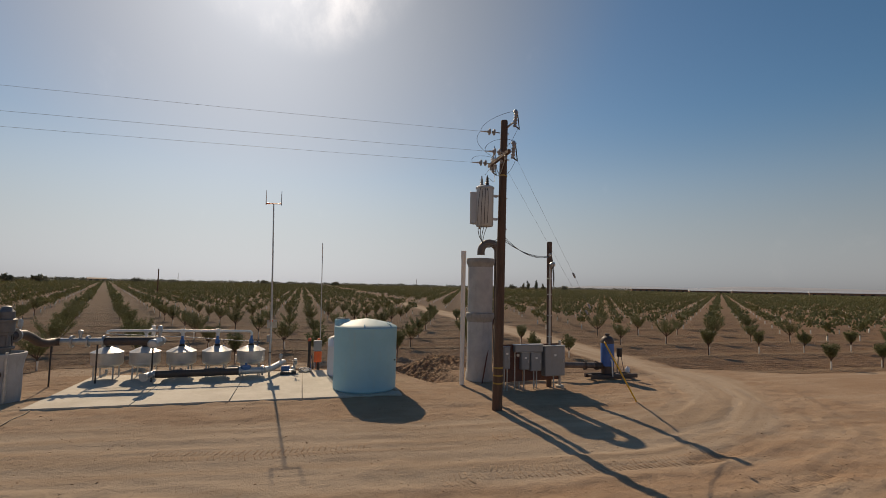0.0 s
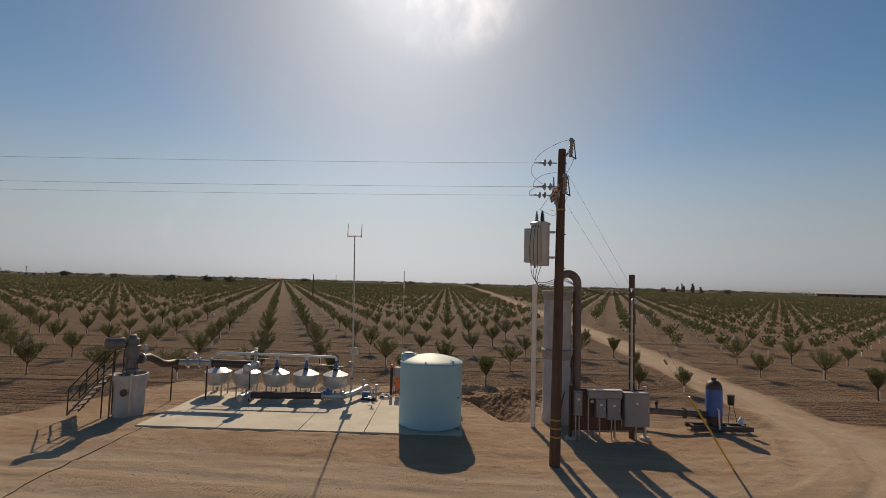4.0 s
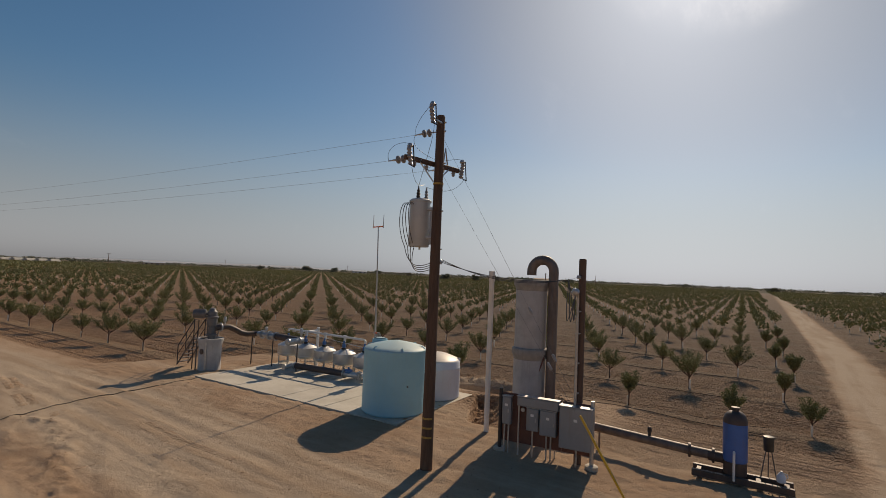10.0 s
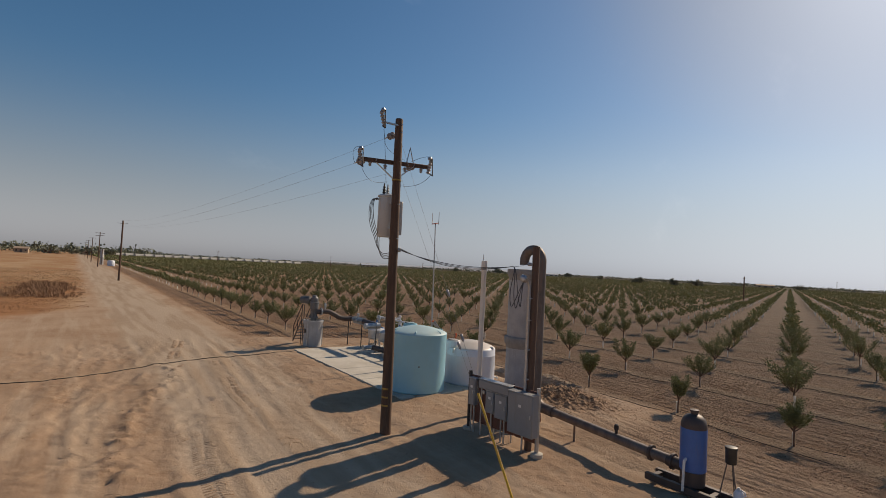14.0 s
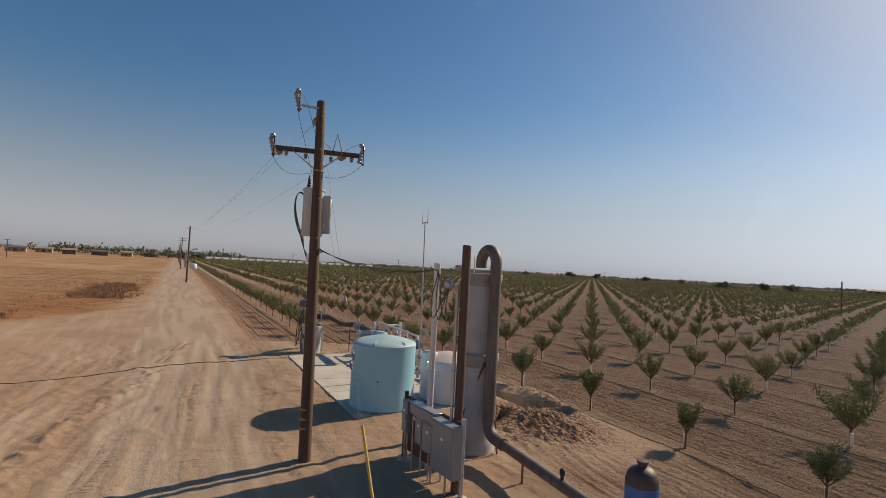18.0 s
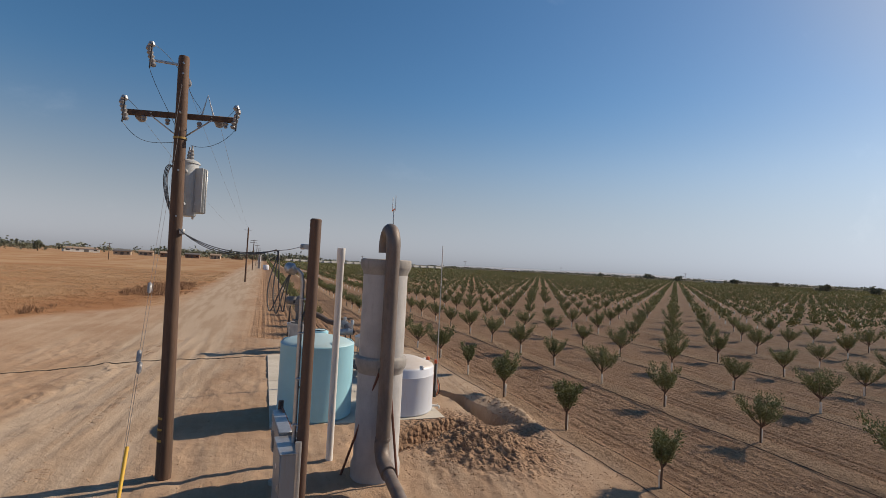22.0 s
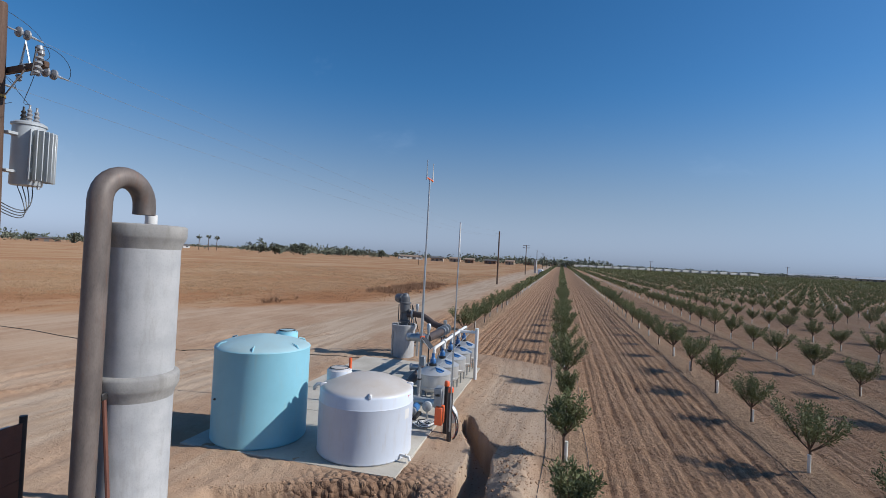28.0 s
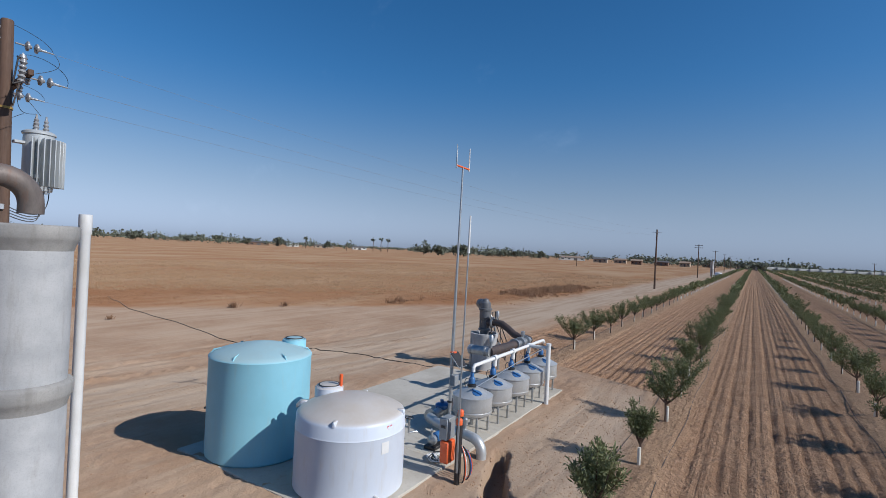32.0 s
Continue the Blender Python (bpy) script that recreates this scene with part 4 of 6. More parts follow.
post = thing("service_post", (9.72, 17.44, 0), "tall rusty steel service post beside the electrical boxes", "post")
part("shaft", Shape().lathe([(0.10, -0.15), (0.10, 5.52), (0.08, 5.54)], 20), "rust_post", post)
part("conduit", Shape().tube([(-0.06, -0.15, 1.5), (-0.06, -0.16, 4.40), (-0.06, -0.19, 4.54), (-0.06, -0.26, 4.62), (-0.06, -0.34, 4.59)], 0.038, 12), "galv", post, "galvanised conduit riser")
part("weatherhead", Shape().lathe([(0.045, -0.02), (0.09, 0.05), (0.11, 0.12), (0.07, 0.20), (0.01, 0.23)], 16, (-0.07, -0.30, 4.56), "z", Matrix.Rotation(radians(48), 4, "X")), "galv", post, "rounded pale grey weatherhead")
for z in (1.9, 2.7, 3.5, 4.1):
    part("strap", Shape().box((-0.04, -0.09, z), (0.12, 0.20, 0.03), 0.006), "galv", post)
part("insulator_clevis", Shape().box((-0.04, -0.12, 5.03), (0.07, 0.14, 0.09), 0.01).lathe([(0.03, -0.05), (0.045, -0.02), (0.03, 0.0), (0.045, 0.02), (0.03, 0.05)], 12, (-0.06, -0.2, 5.03)), "galv", post)

# ---- well head ----
well = thing("well_pump", (-8.22, 18.5, 0), "vertical well pump in a grey concrete sump ring", "well pump")
part("sump_ring", Shape().lathe([(0.50, -0.2), (0.50, 0.9), (0.53, 1.2), (0.58, 1.34), (0.58, 1.44), (0.50, 1.45), (0.47, 1.40), (0.46, 1.0), (0.01, 1.0)], 44), "pipe_concrete", well)
part("pump_column", Shape().lathe([(0.17, 1.0), (0.17, 1.55), (0.26, 1.56), (0.26, 1.62), (0.16, 1.64), (0.15, 1.95), (0.20, 2.0), (0.20, 2.05)], 28), "motor_grey", well)
part("gear_head", Shape().lathe([(0.21, 2.05), (0.24, 2.08), (0.24, 2.38), (0.28, 2.40), (0.28, 2.46), (0.22, 2.48), (0.21, 2.70), (0.15, 2.76), (0.12, 2.84), (0.03, 2.88)], 28), "motor_grey", well)
mot = part("drive_motor", Shape().lathe([(0.06, 0.10), (0.06, 0.26), (0.20, 0.28), (0.21, 0.34), (0.21, 0.80), (0.19, 0.84), (0.10, 0.87), (0.01, 0.88)], 28, (0, 0, 2.58), "x", Matrix.Rotation(radians(222), 4, "Z")), "motor_grey", well, "round grey drive motor")
for k in range(14):
    a = 2 * math.pi * k / 14
    u = Vector((math.cos(radians(222)), math.sin(radians(222)), 0))
    w = Vector((-u.y, u.x, 0))
    c = (w * math.cos(a) + Vector((0, 0, 1)) * math.sin(a)) * 0.215
    part("fin", Shape().rod(u * 0.38 + c + Vector((0, 0, 2.58)), u * 0.78 + c + Vector((0, 0, 2.58)), 0.010, 5), "motor_grey", mot)
for k in range(4):
    a = radians(45 + 90 * k)
    part("bracket", Shape().rod((0.19 * math.cos(a), 0.19 * math.sin(a), 1.60), (0.19 * math.cos(a), 0.19 * math.sin(a), 2.08), 0.025), "motor_grey", well)
part("cable", Shape().tube(bezier((-0.2, 0.35, 0.1), (-0.45, 0.5, 1.3), (-0.3, 0.3, 2.0), (-0.2, 0.05, 2.3), 12), 0.028, 8), "galv", well)
part("side_pipe", Shape().rod((0.30, -0.44, 0.0), (0.30, -0.44, 1.5), 0.05), "galv", well)
part("side_pipe", Shape().rod((-0.16, 0.62, -0.1), (-0.16, 0.62, 1.05), 0.06).rod((-0.16, 0.62, 1.0), (-0.16, 0.62, 1.08), 0.08), "galv", well)
part("access_plate", Shape().lathe([(0.13, 0), (0.13, 0.03), (0.03, 0.04)], 20, (0.10, -0.5, 0.85), "y", Matrix.Rotation(math.pi, 4, "Z")), "dark_pipe", well)

disc = thing("discharge_pipe", (-8.22, 18.5, 0), "dark steel discharge pipe with an S bend and flanges", "pipe")
s_pts = [(0.05, 0.15, 1.90), (0.08, 0.55, 1.94), (0.12, 0.85, 1.92), (0.2, 1.15, 1.78), (0.27, 1.45, 1.60), (0.34, 1.75, 1.52), (0.40, 2.02, 1.52)] + [tuple(p) for p in arc((0.60, 2.02, 1.52), 0.20, 180, 90, 5, (1, 0, 0), (0, 1, 0))]
part("s_bend", Shape().tube(s_pts, 0.14, 20), "dark_pipe", disc)
for p, ax in (((0.07, 0.40, 1.93), "y"), ((0.95, 2.22, 1.52), "x"), ((1.45, 2.22, 1.52), "x"), ((1.95, 2.22, 1.52), "x")):
    part("flange", Shape().lathe([(0.215, -0.035), (0.215, 0.035)], 24, p, ax), "galv", disc)
part("flow_meter", Shape().tube([(0.60, 2.22, 1.52), (1.95, 2.22, 1.52)], 0.125, 20).lathe([(0.05, 0), (0.05, 0.16), (0.08, 0.17), (0.08, 0.28), (0.04, 0.31)], 16, (1.2, 2.22, 1.62)), "galv", disc, "light grey flow meter section")
part("manifold", Shape().tube([(1.95, 2.22, 1.52), (3.0, 2.18, 1.52), (3.82, 2.14, 1.52)], 0.155, 22), "dark_pipe", disc)
part("end_tee", Shape().tube([(3.82, 2.20, 1.52), (3.78, 1.95, 1.52), (3.72, 1.42, 1.50)], 0.15, 20).lathe([(0.18, -0.03), (0.18, 0.03)], 20, (3.80, 2.0, 1.52), "y"), "galv", disc, "light grey end tee")
part("end_cap", Shape().lathe([(0.165, -0.04), (0.165, 0.05), (0.12, 0.10), (0.02, 0.11)], 22, (3.72, 1.42, 1.50), "y", Matrix.Rotation(math.pi, 4, "Z")), "galv", disc)
part("air_vent", Shape().lathe([(0.04, 0), (0.04, 0.12), (0.07, 0.13), (0.07, 0.30), (0.05, 0.36), (0.01, 0.37)], 16, (0.10, 0.62, 2.06)), "galv", disc)
part("air_vent", Shape().lathe([(0.05, 0), (0.05, 0.18), (0.085, 0.19), (0.085, 0.36), (0.05, 0.42), (0.01, 0.43)], 16, (3.75, 2.17, 1.66)), "galv", disc)
for xx, yy in ((0.42, 2.02), (1.75, 2.21), (3.55, 2.15)):
    part("support_leg", Shape().rod((xx, yy, 1.42), (xx, yy, 0.0), 0.028), "steel_dark", disc)

low = thing("outlet_manifold", (-4.4, 20.55, 0), "low dark outlet manifold with a stainless elbow into the ground", "pipe")
part("manifold", Shape().tube([(-0.1, -0.08, 0.34), (2.75, 0.15, 0.34)], 0.145, 20), "dark_pipe", low)
part("end_cap", Shape().lathe([(0.16, -0.06), (0.16, 0.04)], 20, (-0.12, -0.08, 0.34), "x"), "galv", low)
part("flush_stub", Shape().tube([(-0.05, 0.0, 0.34), (-0.22, -0.12, 0.36), (-0.34, -0.60, 0.32)], 0.11, 18).lathe([(0.14, -0.03), (0.14, 0.03)], 20, (-0.34, -0.58, 0.32), "y"), "galv", low, "light grey flush stub")
part("meter_section", Shape().tube([(2.75, 0.15, 0.34), (3.6, 0.22, 0.34)], 0.125, 20), "stainless", low)
part("valve", Shape().lathe([(0.16, 0), (0.18, 0.03), (0.18, 0.12), (0.12, 0.15), (0.05, 0.16), (0.05, 0.24)], 20, (2.95, 0.17, 0.40)), "valve_blue", low)
for xx in (2.75, 3.55):
    part("flange", Shape().lathe([(0.20, -0.03), (0.20, 0.03)], 22, (xx, 0.15 + (xx - 2.75) * 0.08, 0.34), "x"), "galv", low)
part("outlet_elbow", Shape().tube([(3.6, 0.22, 0.34), (3.85, 0.6, 0.34), (4.05, 1.2, 0.36), (4.18, 1.65, 0.38)] + [tuple(p) for p in arc((4.25, 1.85, 0.08), 0.30, 90, 0, 6, (0.15, 0.98, 0), (0, 0, 1))] + [(4.32, 2.15, -0.45)], 0.12, 22), "stainless", low, "dusty stainless elbow")
part("air_vent", Shape().lathe([(0.04, 0), (0.04, 0.12), (0.07, 0.13), (0.07, 0.26), (0.03, 0.30)], 16, (4.16, 1.6, 0.47)), "galv", low)


# ---- sand filters ----
def sand_filter():
    f = thing("sand_filter", (-1.38, 21.72, SLAB_Z), "brushed stainless sand filter vessel on legs with a blue valve", "sand filter", "row of sand filters")
    body = part("vessel", Shape().lathe([(0.08, 0.41), (0.36, 0.44), (0.50, 0.50), (0.525, 0.54), (0.525, 0.95), (0.54, 0.96), (0.54, 0.985), (0.505, 1.00), (0.32, 1.095), (0.14, 1.17), (0.02, 1.18)], 44), "stainless", f)
    part("band", Shape().lathe([(0.53, 0.57), (0.535, 0.58), (0.535, 0.60), (0.53, 0.61)], 44, close=False), "stainless", body)
    hatch = part("hatch", Shape().lathe([(0.125, -0.03), (0.125, 0.02), (0.10, 0.035), (0.02, 0.04)], 22, (0.20, 0.22, 1.075), "z", Matrix.Rotation(radians(-16), 4, "X") @ Matrix.Rotation(radians(14), 4, "Y")), "valve_blue", f, "blue hatch cover")
    part("clamp_bar", Shape().box((0, 0, 0.055), (0.05, 0.30, 0.03), 0.008, Matrix.Translation((0.20, 0.22, 1.075)) @ Matrix.Rotation(radians(-16), 4, "X") @ Matrix.Rotation(radians(14), 4, "Y")), "valve_blue", hatch)
    for k in range(4):
        a = radians(45 + 90 * k)
        c, s = math.cos(a), math.sin(a)
        part("leg", Shape().box((c * 0.45, s * 0.45, 0.26), (0.05, 0.05, 0.56), 0.006), "galv", f)
    v = part("backflush_valve", Shape().lathe([(0.05, 1.15), (0.05, 1.24), (0.08, 1.26), (0.09, 1.30), (0.09, 1.38), (0.07, 1.42), (0.05, 1.44), (0.045, 1.56)], 18, (0, -0.05, 0)), "valve_blue", f, "small blue backflush valve")
    part("cap", Shape().lathe([(0.10, 1.17), (0.12, 1.19), (0.12, 1.23), (0.06, 1.25)], 18, (0, -0.05, 0)), "black", v)
    part("tubing", Shape().tube(bezier((0.1, -0.05, 1.40), (0.25, -0.12, 1.48), (0.2, -0.2, 1.3), (0.32, -0.05, 1.22), 8), 0.010, 6), "black", v)
    part("drain_nozzle", Shape().tube([(0, 0, 0.32), (0, 0, 0.20), (0.0, -0.1, 0.14), (0.0, -0.55, 0.16)], 0.05, 12), "galv", f)
    return f


first = sand_filter()
for k in range(1, 5):
    copy_thing(first, Matrix.Translation((-1.38 - 1.27 * k, 21.72, SLAB_Z)))
bf = thing("backflush_line", (-1.38, 21.70, 0), "white plastic backflush line along the filter tops", "pipe")
part("header", Shape().tube([(0.0, 0, 1.60), (0, 0, 1.70), (-0.06, 0, 1.76), (-2.5, 0.02, 1.78), (-5.0, 0.03, 1.80), (-5.12, 0.03, 1.78), (-5.16, 0.03, 1.70)], 0.05, 14), "white_pvc", bf)
for k in range(1, 4):
    part("tee", Shape().rod((-1.27 * k, 0.01, 1.54), (-1.27 * k, 0.01, 1.78), 0.06, 12).lathe([(0.08, -0.08), (0.08, 0.08)], 14, (-1.27 * k, 0.01, 1.78), "x"), "white_pvc", bf)
part("drop", Shape().tube([(-3.75, 0.05, 1.79), (-3.75, 0.66, 1.80)], 0.055, 14), "white_pvc", bf)
part("standpipe", Shape().lathe([(0.07, -0.15), (0.07, 1.86), (0.08, 1.87), (0.08, 1.95), (0.05, 1.96)], 16, (-3.75, 0.72, 0)), "white_pvc", bf)
part("air_tube", Shape().tube([(0.3, 0.25, 1.30), (-2.5, 0.27, 1.52), (-5.2, 0.30, 1.66)], 0.014, 6), "galv", bf)

# ---- stairs at the well ----
st = thing("steel_stairs", (-10.15, 18.35, 0), "narrow rusty steel stairs with handrails up to the well pump", "stairs")
for yy in (-0.28, 0.28):
    part("stringer", Shape().tube([(0.0, yy, 0.0), (1.25, yy, 1.42)], 0.035, 8), "rust_pipe", st)
    part("handrail", Shape().tube([(0.0, yy, 0.0), (0.0, yy, 0.92), (1.22, yy, 2.28), (1.55, yy, 2.28), (1.55, yy, 1.42)], 0.022, 8), "steel_dark", st)
    part("mid_rail", Shape().tube([(0.0, yy, 0.48), (1.24, yy, 1.85)], 0.018, 8), "steel_dark", st)
    part("baluster", Shape().rod((0.62, yy, 0.72), (0.62, yy, 1.60), 0.02), "steel_dark", st)
    part("leg", Shape().rod((1.5, yy, -0.1), (1.5, yy, 1.42), 0.03), "rust_pipe", st)
    part("leg", Shape().rod((1.22, yy, -0.1), (1.22, yy, 2.28), 0.024), "steel_dark", st)
for k in range(7):
    part("tread", Shape().box((0.10 + 0.175 * k, 0, 0.14 + 0.198 * k), (0.22, 0.54, 0.03), 0.004), "rust_pipe", st)
part("platform", Shape().box((1.42, 0, 1.42), (0.42, 0.60, 0.04), 0.005), "rust_pipe", st)

# ---- utility pole ----
pole = thing("utility_pole", (6.54, 14.83, 0), "brown wooden utility pole with crossarm, insulators and yellow bands", "utility pole")
TOP = Vector((0.08, -0.15, 9.14))


def on_pole(z):
    return TOP * (z / 9.14)


part("shaft", Shape().tube([on_pole(z) for z in (-0.4, 0.0, 2, 4, 6, 8, 9.1, 9.14)], [0.162, 0.16, 0.15, 0.14, 0.13, 0.118, 0.112, 0.10], 22), "wood_pole", pole)
AZ = 7.86
ca = on_pole(AZ)
ax_ = Vector((0.10, 1.0, 0.035)).normalized()
arm_c = ca + Vector((-0.17, 0, 0))
arm_m = Matrix.Translation(arm_c) @ ax_.to_track_quat("Y", "Z").to_matrix().to_4x4()
part("crossarm", Shape().box((0, 0, 0), (0.095, 2.30, 0.12), 0.012, arm_m), "wood_pole", pole, "weathered wooden crossarm")
for s in (-1, 1):
    part("arm_brace", Shape().rod(arm_m @ Vector((0.05, s * 0.62, -0.05)), ca + Vector((-0.12, s * 0.06, -0.48)), 0.016, 6), "galv", pole)
    part("arm_bolt", Shape().rod(arm_m @ Vector((-0.09, s * 0.62, 0)), arm_m @ Vector((0.09, s * 0.62, 0)), 0.014, 6), "galv", pole)
part("through_bolt", Shape().rod(arm_c + Vector((-0.1, 0, 0)), ca + Vector((0.2, 0, 0)), 0.02, 6), "galv", pole)
for z in (7.32, 1.22, 0.98, 0.74):
    c, r = on_pole(z), 0.146 - z * 0.003 + 0.016
    half, v, f = 180 if z > 5 else 82, [], []
    for i in range(21):
        a = radians(-100 - half + 2 * half * i / 20)
        v += [c + Vector((r * math.cos(a), r * math.sin(a), dz)) for dz in (-0.024, 0.024)]
    f = [(2 * i, 2 * i + 2, 2 * i + 3, 2 * i + 1) for i in range(20)]
    ins = [p + (Vector((c.x, c.y, p.z)) - p).normalized() * 0.03 for p in v]
    part("band", Shape().add(v + ins, f + [(42 + 2 * i + 1, 42 + 2 * i + 3, 42 + 2 * i + 2, 42 + 2 * i) for i in range(20)] + [(2 * i + 1, 2 * i + 3, 42 + 2 * i + 3, 42 + 2 * i + 1) for i in range(20)]), "pole_band", pole, "faded yellow marker band")
for z, d in ((8.95, 0.13), (8.72, 0.13), (6.6, 0.14), (5.6, 0.145)):
    part("pole_bolt", Shape().rod(on_pole(z) + Vector((0, 0, 0)), on_pole(z) + Vector((d + 0.03, 0.02, 0)), 0.022, 6), "galv", pole)


def cutout(at, lean):
    """A fuse cutout: ribbed porcelain body with a slanting fuse tube."""
    c = part("fuse_cutout", Shape().lathe([(0.035, -0.24), (0.065, -0.20), (0.04, -0.16), (0.07, -0.11), (0.04, -0.07), (0.07, -0.02), (0.04, 0.02), (0.07, 0.07), (0.04, 0.11), (0.065, 0.16), (0.035, 0.22)], 14, at, "z", Matrix.Rotation(radians(lean), 4, "X")), "ceramic", pole, "grey porcelain fuse cutout")
    a = Vector(at)
    part("fuse_tube", Shape().rod(a + Vector((0.14, 0.02, -0.30)), a + Vector((0.08, 0.03, 0.22)), 0.016, 8).rod(a + Vector((0.0, 0, 0.20)), a + Vector((0.10, 0.03, 0.24)), 0.016, 6).rod(a + Vector((0.0, 0, -0.22)), a + Vector((0.15, 0.02, -0.30)), 0.018, 6), "steel_dark", c)
    part("cap", Shape().lathe([(0.05, 0), (0.075, 0.03), (0.05, 0.10), (0.01, 0.11)], 12, a + Vector((0, 0, 0.20))), "galv", c)
    return c


def deadend(at, name="dead_end_insulator"):
    """Two bells and a clamp in line with a wire that runs to the west."""
    a = Vector(at)
    sh = Shape().rod(a + Vector((0.12, 0, 0)), a + Vector((-0.04, 0, 0)), 0.018, 8)
    for k in range(2):
        sh.lathe([(0.03, 0.06), (0.10, 0.03), (0.105, 0.0), (0.05, -0.02), (0.03, -0.06)], 16, a + Vector((-0.10 - 0.16 * k, 0, 0)), "x")
    b = part(name, sh, "ceramic", pole, "grey suspension bells")
    part("clamp", Shape().rod(a + Vector((-0.30, 0, 0)), a + Vector((-0.42, 0, -0.005)), 0.026, 8).rod(a + Vector((-0.42, 0, -0.005)), a + Vector((-0.56, 0, -0.01)), 0.016, 6), "galv", b)
    return a + Vector((-0.55, 0, -0.01))


end_s = arm_m @ Vector((0, -1.12, 0))
end_n = arm_m @ Vector((0, 1.12, 0))
cutout(end_s + Vector((0.13, -0.02, 0.02)), 14)
cutout(end_n + Vector((0.13, 0.0, 0.0)), -14)
part("cutout_arm", Shape().box(Vector((0, 0, 0)), (0.05, 0.52, 0.05), 0.008, Matrix.Translation(on_pole(8.92) + Vector((0.08, -0.34, 0.0)))), "galv", pole)
cutout(on_pole(8.92) + Vector((0.12, -0.62, 0.08)), 16)
w_s = deadend(arm_m @ Vector((-0.16, -0.92, 0.0)))
w_n = deadend(arm_m @ Vector((-0.16, 0.72, 0.0)))
w_t = deadend(on_pole(8.72) + Vector((-0.26, 0.0, 0)))
br = arm_m @ Vector((0, 0.50, 0.06))
part("jumper_bracket", Shape().tube([br + Vector((0, -0.10, 0)), br + Vector((0, 0.0, 0.46)), br + Vector((0, 0.14, 0.0))], 0.02, 6), "galv", pole, "A-shaped steel jumper bracket")
for s, o in ((-0.78, -0.06), (-0.30, -0.10), (0.35, -0.12), (0.90, -0.08)):
    part("pin_insulator", Shape().lathe([(0.02, -0.10), (0.05, -0.07), (0.035, -0.04), (0.06, 0.0), (0.03, 0.04)], 12, arm_m @ Vector((0.0, s, o - 0.02))), "ceramic", pole)
for n, pts in enumerate((bezier(w_t, w_t + Vector((0.0, -0.1, 0.3)), on_pole(9.2) + Vector((-0.1, -0.4, 0.1)), on_pole(8.92) + Vector((0.12, -0.62, 0.34))),
                         bezier(w_s, w_s + Vector((-0.1, -0.1, 0.3)), end_s + Vector((-0.1, -0.15, 0.42)), end_s + Vector((0.13, -0.02, 0.30))),
                         bezier(w_n, w_n + Vector((-0.1, 0.1, 0.3)), end_n + Vector((-0.1, 0.1, 0.4)), end_n + Vector((0.13, 0, 0.3))),
                         bezier(end_s + Vector((0.2, 0, -0.28)), end_s + Vector((0.1, 0.3, -0.75)), on_pole(7.2) + Vector((-0.2, -0.5, 0.0)), on_pole(7.15) + Vector((-0.35, -0.12, 0.15)), 12),
                         bezier(end_n + Vector((0.2, 0, -0.28)), end_n + Vector((0.1, -0.3, -0.7)), on_pole(7.1) + Vector((-0.1, 0.4, 0.05)), on_pole(7.2) + Vector((-0.5, 0.15, 0.1)), 12),
                         bezier(on_pole(8.92) + Vector((0.2, -0.62, -0.2)), on_pole(8.3) + Vector((0.1, -0.5, 0.0)), on_pole(8.0) + Vector((-0.2, -0.3, 0)), on_pole(7.2) + Vector((-0.62, 0.0, 0.1)), 12),
                         bezier(on_pole(8.72) + Vector((-0.8, 0, 0)), on_pole(8.3) + Vector((-1.1, 0.1, 0.1)), on_pole(8.2) + Vector((-0.6, 0.4, 0)), arm_m @ Vector((0, 0.35, 0.1)), 12))):
    part("jumper_wire", Shape().tube(pts, 0.0055, 5), "black", pole)

# ---- transformer ----
xf = thing("pole_transformer", (6.02, 14.78, 5.66), "light grey finned pole-mounted transformer hung on the utility pole", "transformer")
part("tank", Shape().lathe([(0.26, 0.0), (0.275, 0.02), (0.275, 1.20), (0.30, 1.21), (0.30, 1.25), (0.24, 1.29), (0.05, 1.31)], 32), "xfmr_grey", xf)
for k in range(9):
    a = radians(58 + 13.0 * k)
    m = Matrix.Rotation(a, 4, "Z")
    part("cooling_fin", Shape().box((0.36, 0, 0.60), (0.22, 0.022, 1.02), 0.008, m), "xfmr_grey", xf)
for k, (bx, by) in enumerate(((0.02, -0.15), (-0.10, 0.04), (0.10, 0.12))):
    part("bushing", Shape().lathe([(0.05, 1.26), (0.04, 1.32), (0.06, 1.35), (0.035, 1.39), (0.055, 1.43), (0.03, 1.47), (0.045, 1.51), (0.02, 1.55), (0.02, 1.62)], 12, (bx, by, 0)), "ceramic" if k else "black", xf)
for z in (0.25, 1.0):
    part("hanger", Shape().box((0.33, 0.0, z), (0.22, 0.16, 0.06), 0.008), "xfmr_grey", xf)
part("nameplate", Shape().box((0.12, 0.262, 0.30), (0.12, 0.02, 0.08), 0.004), "white_pvc", xf)
part("bottom_valve", Shape().rod((-0.1, 0.2, -0.06), (-0.1, 0.2, 0.02), 0.03), "galv", xf)
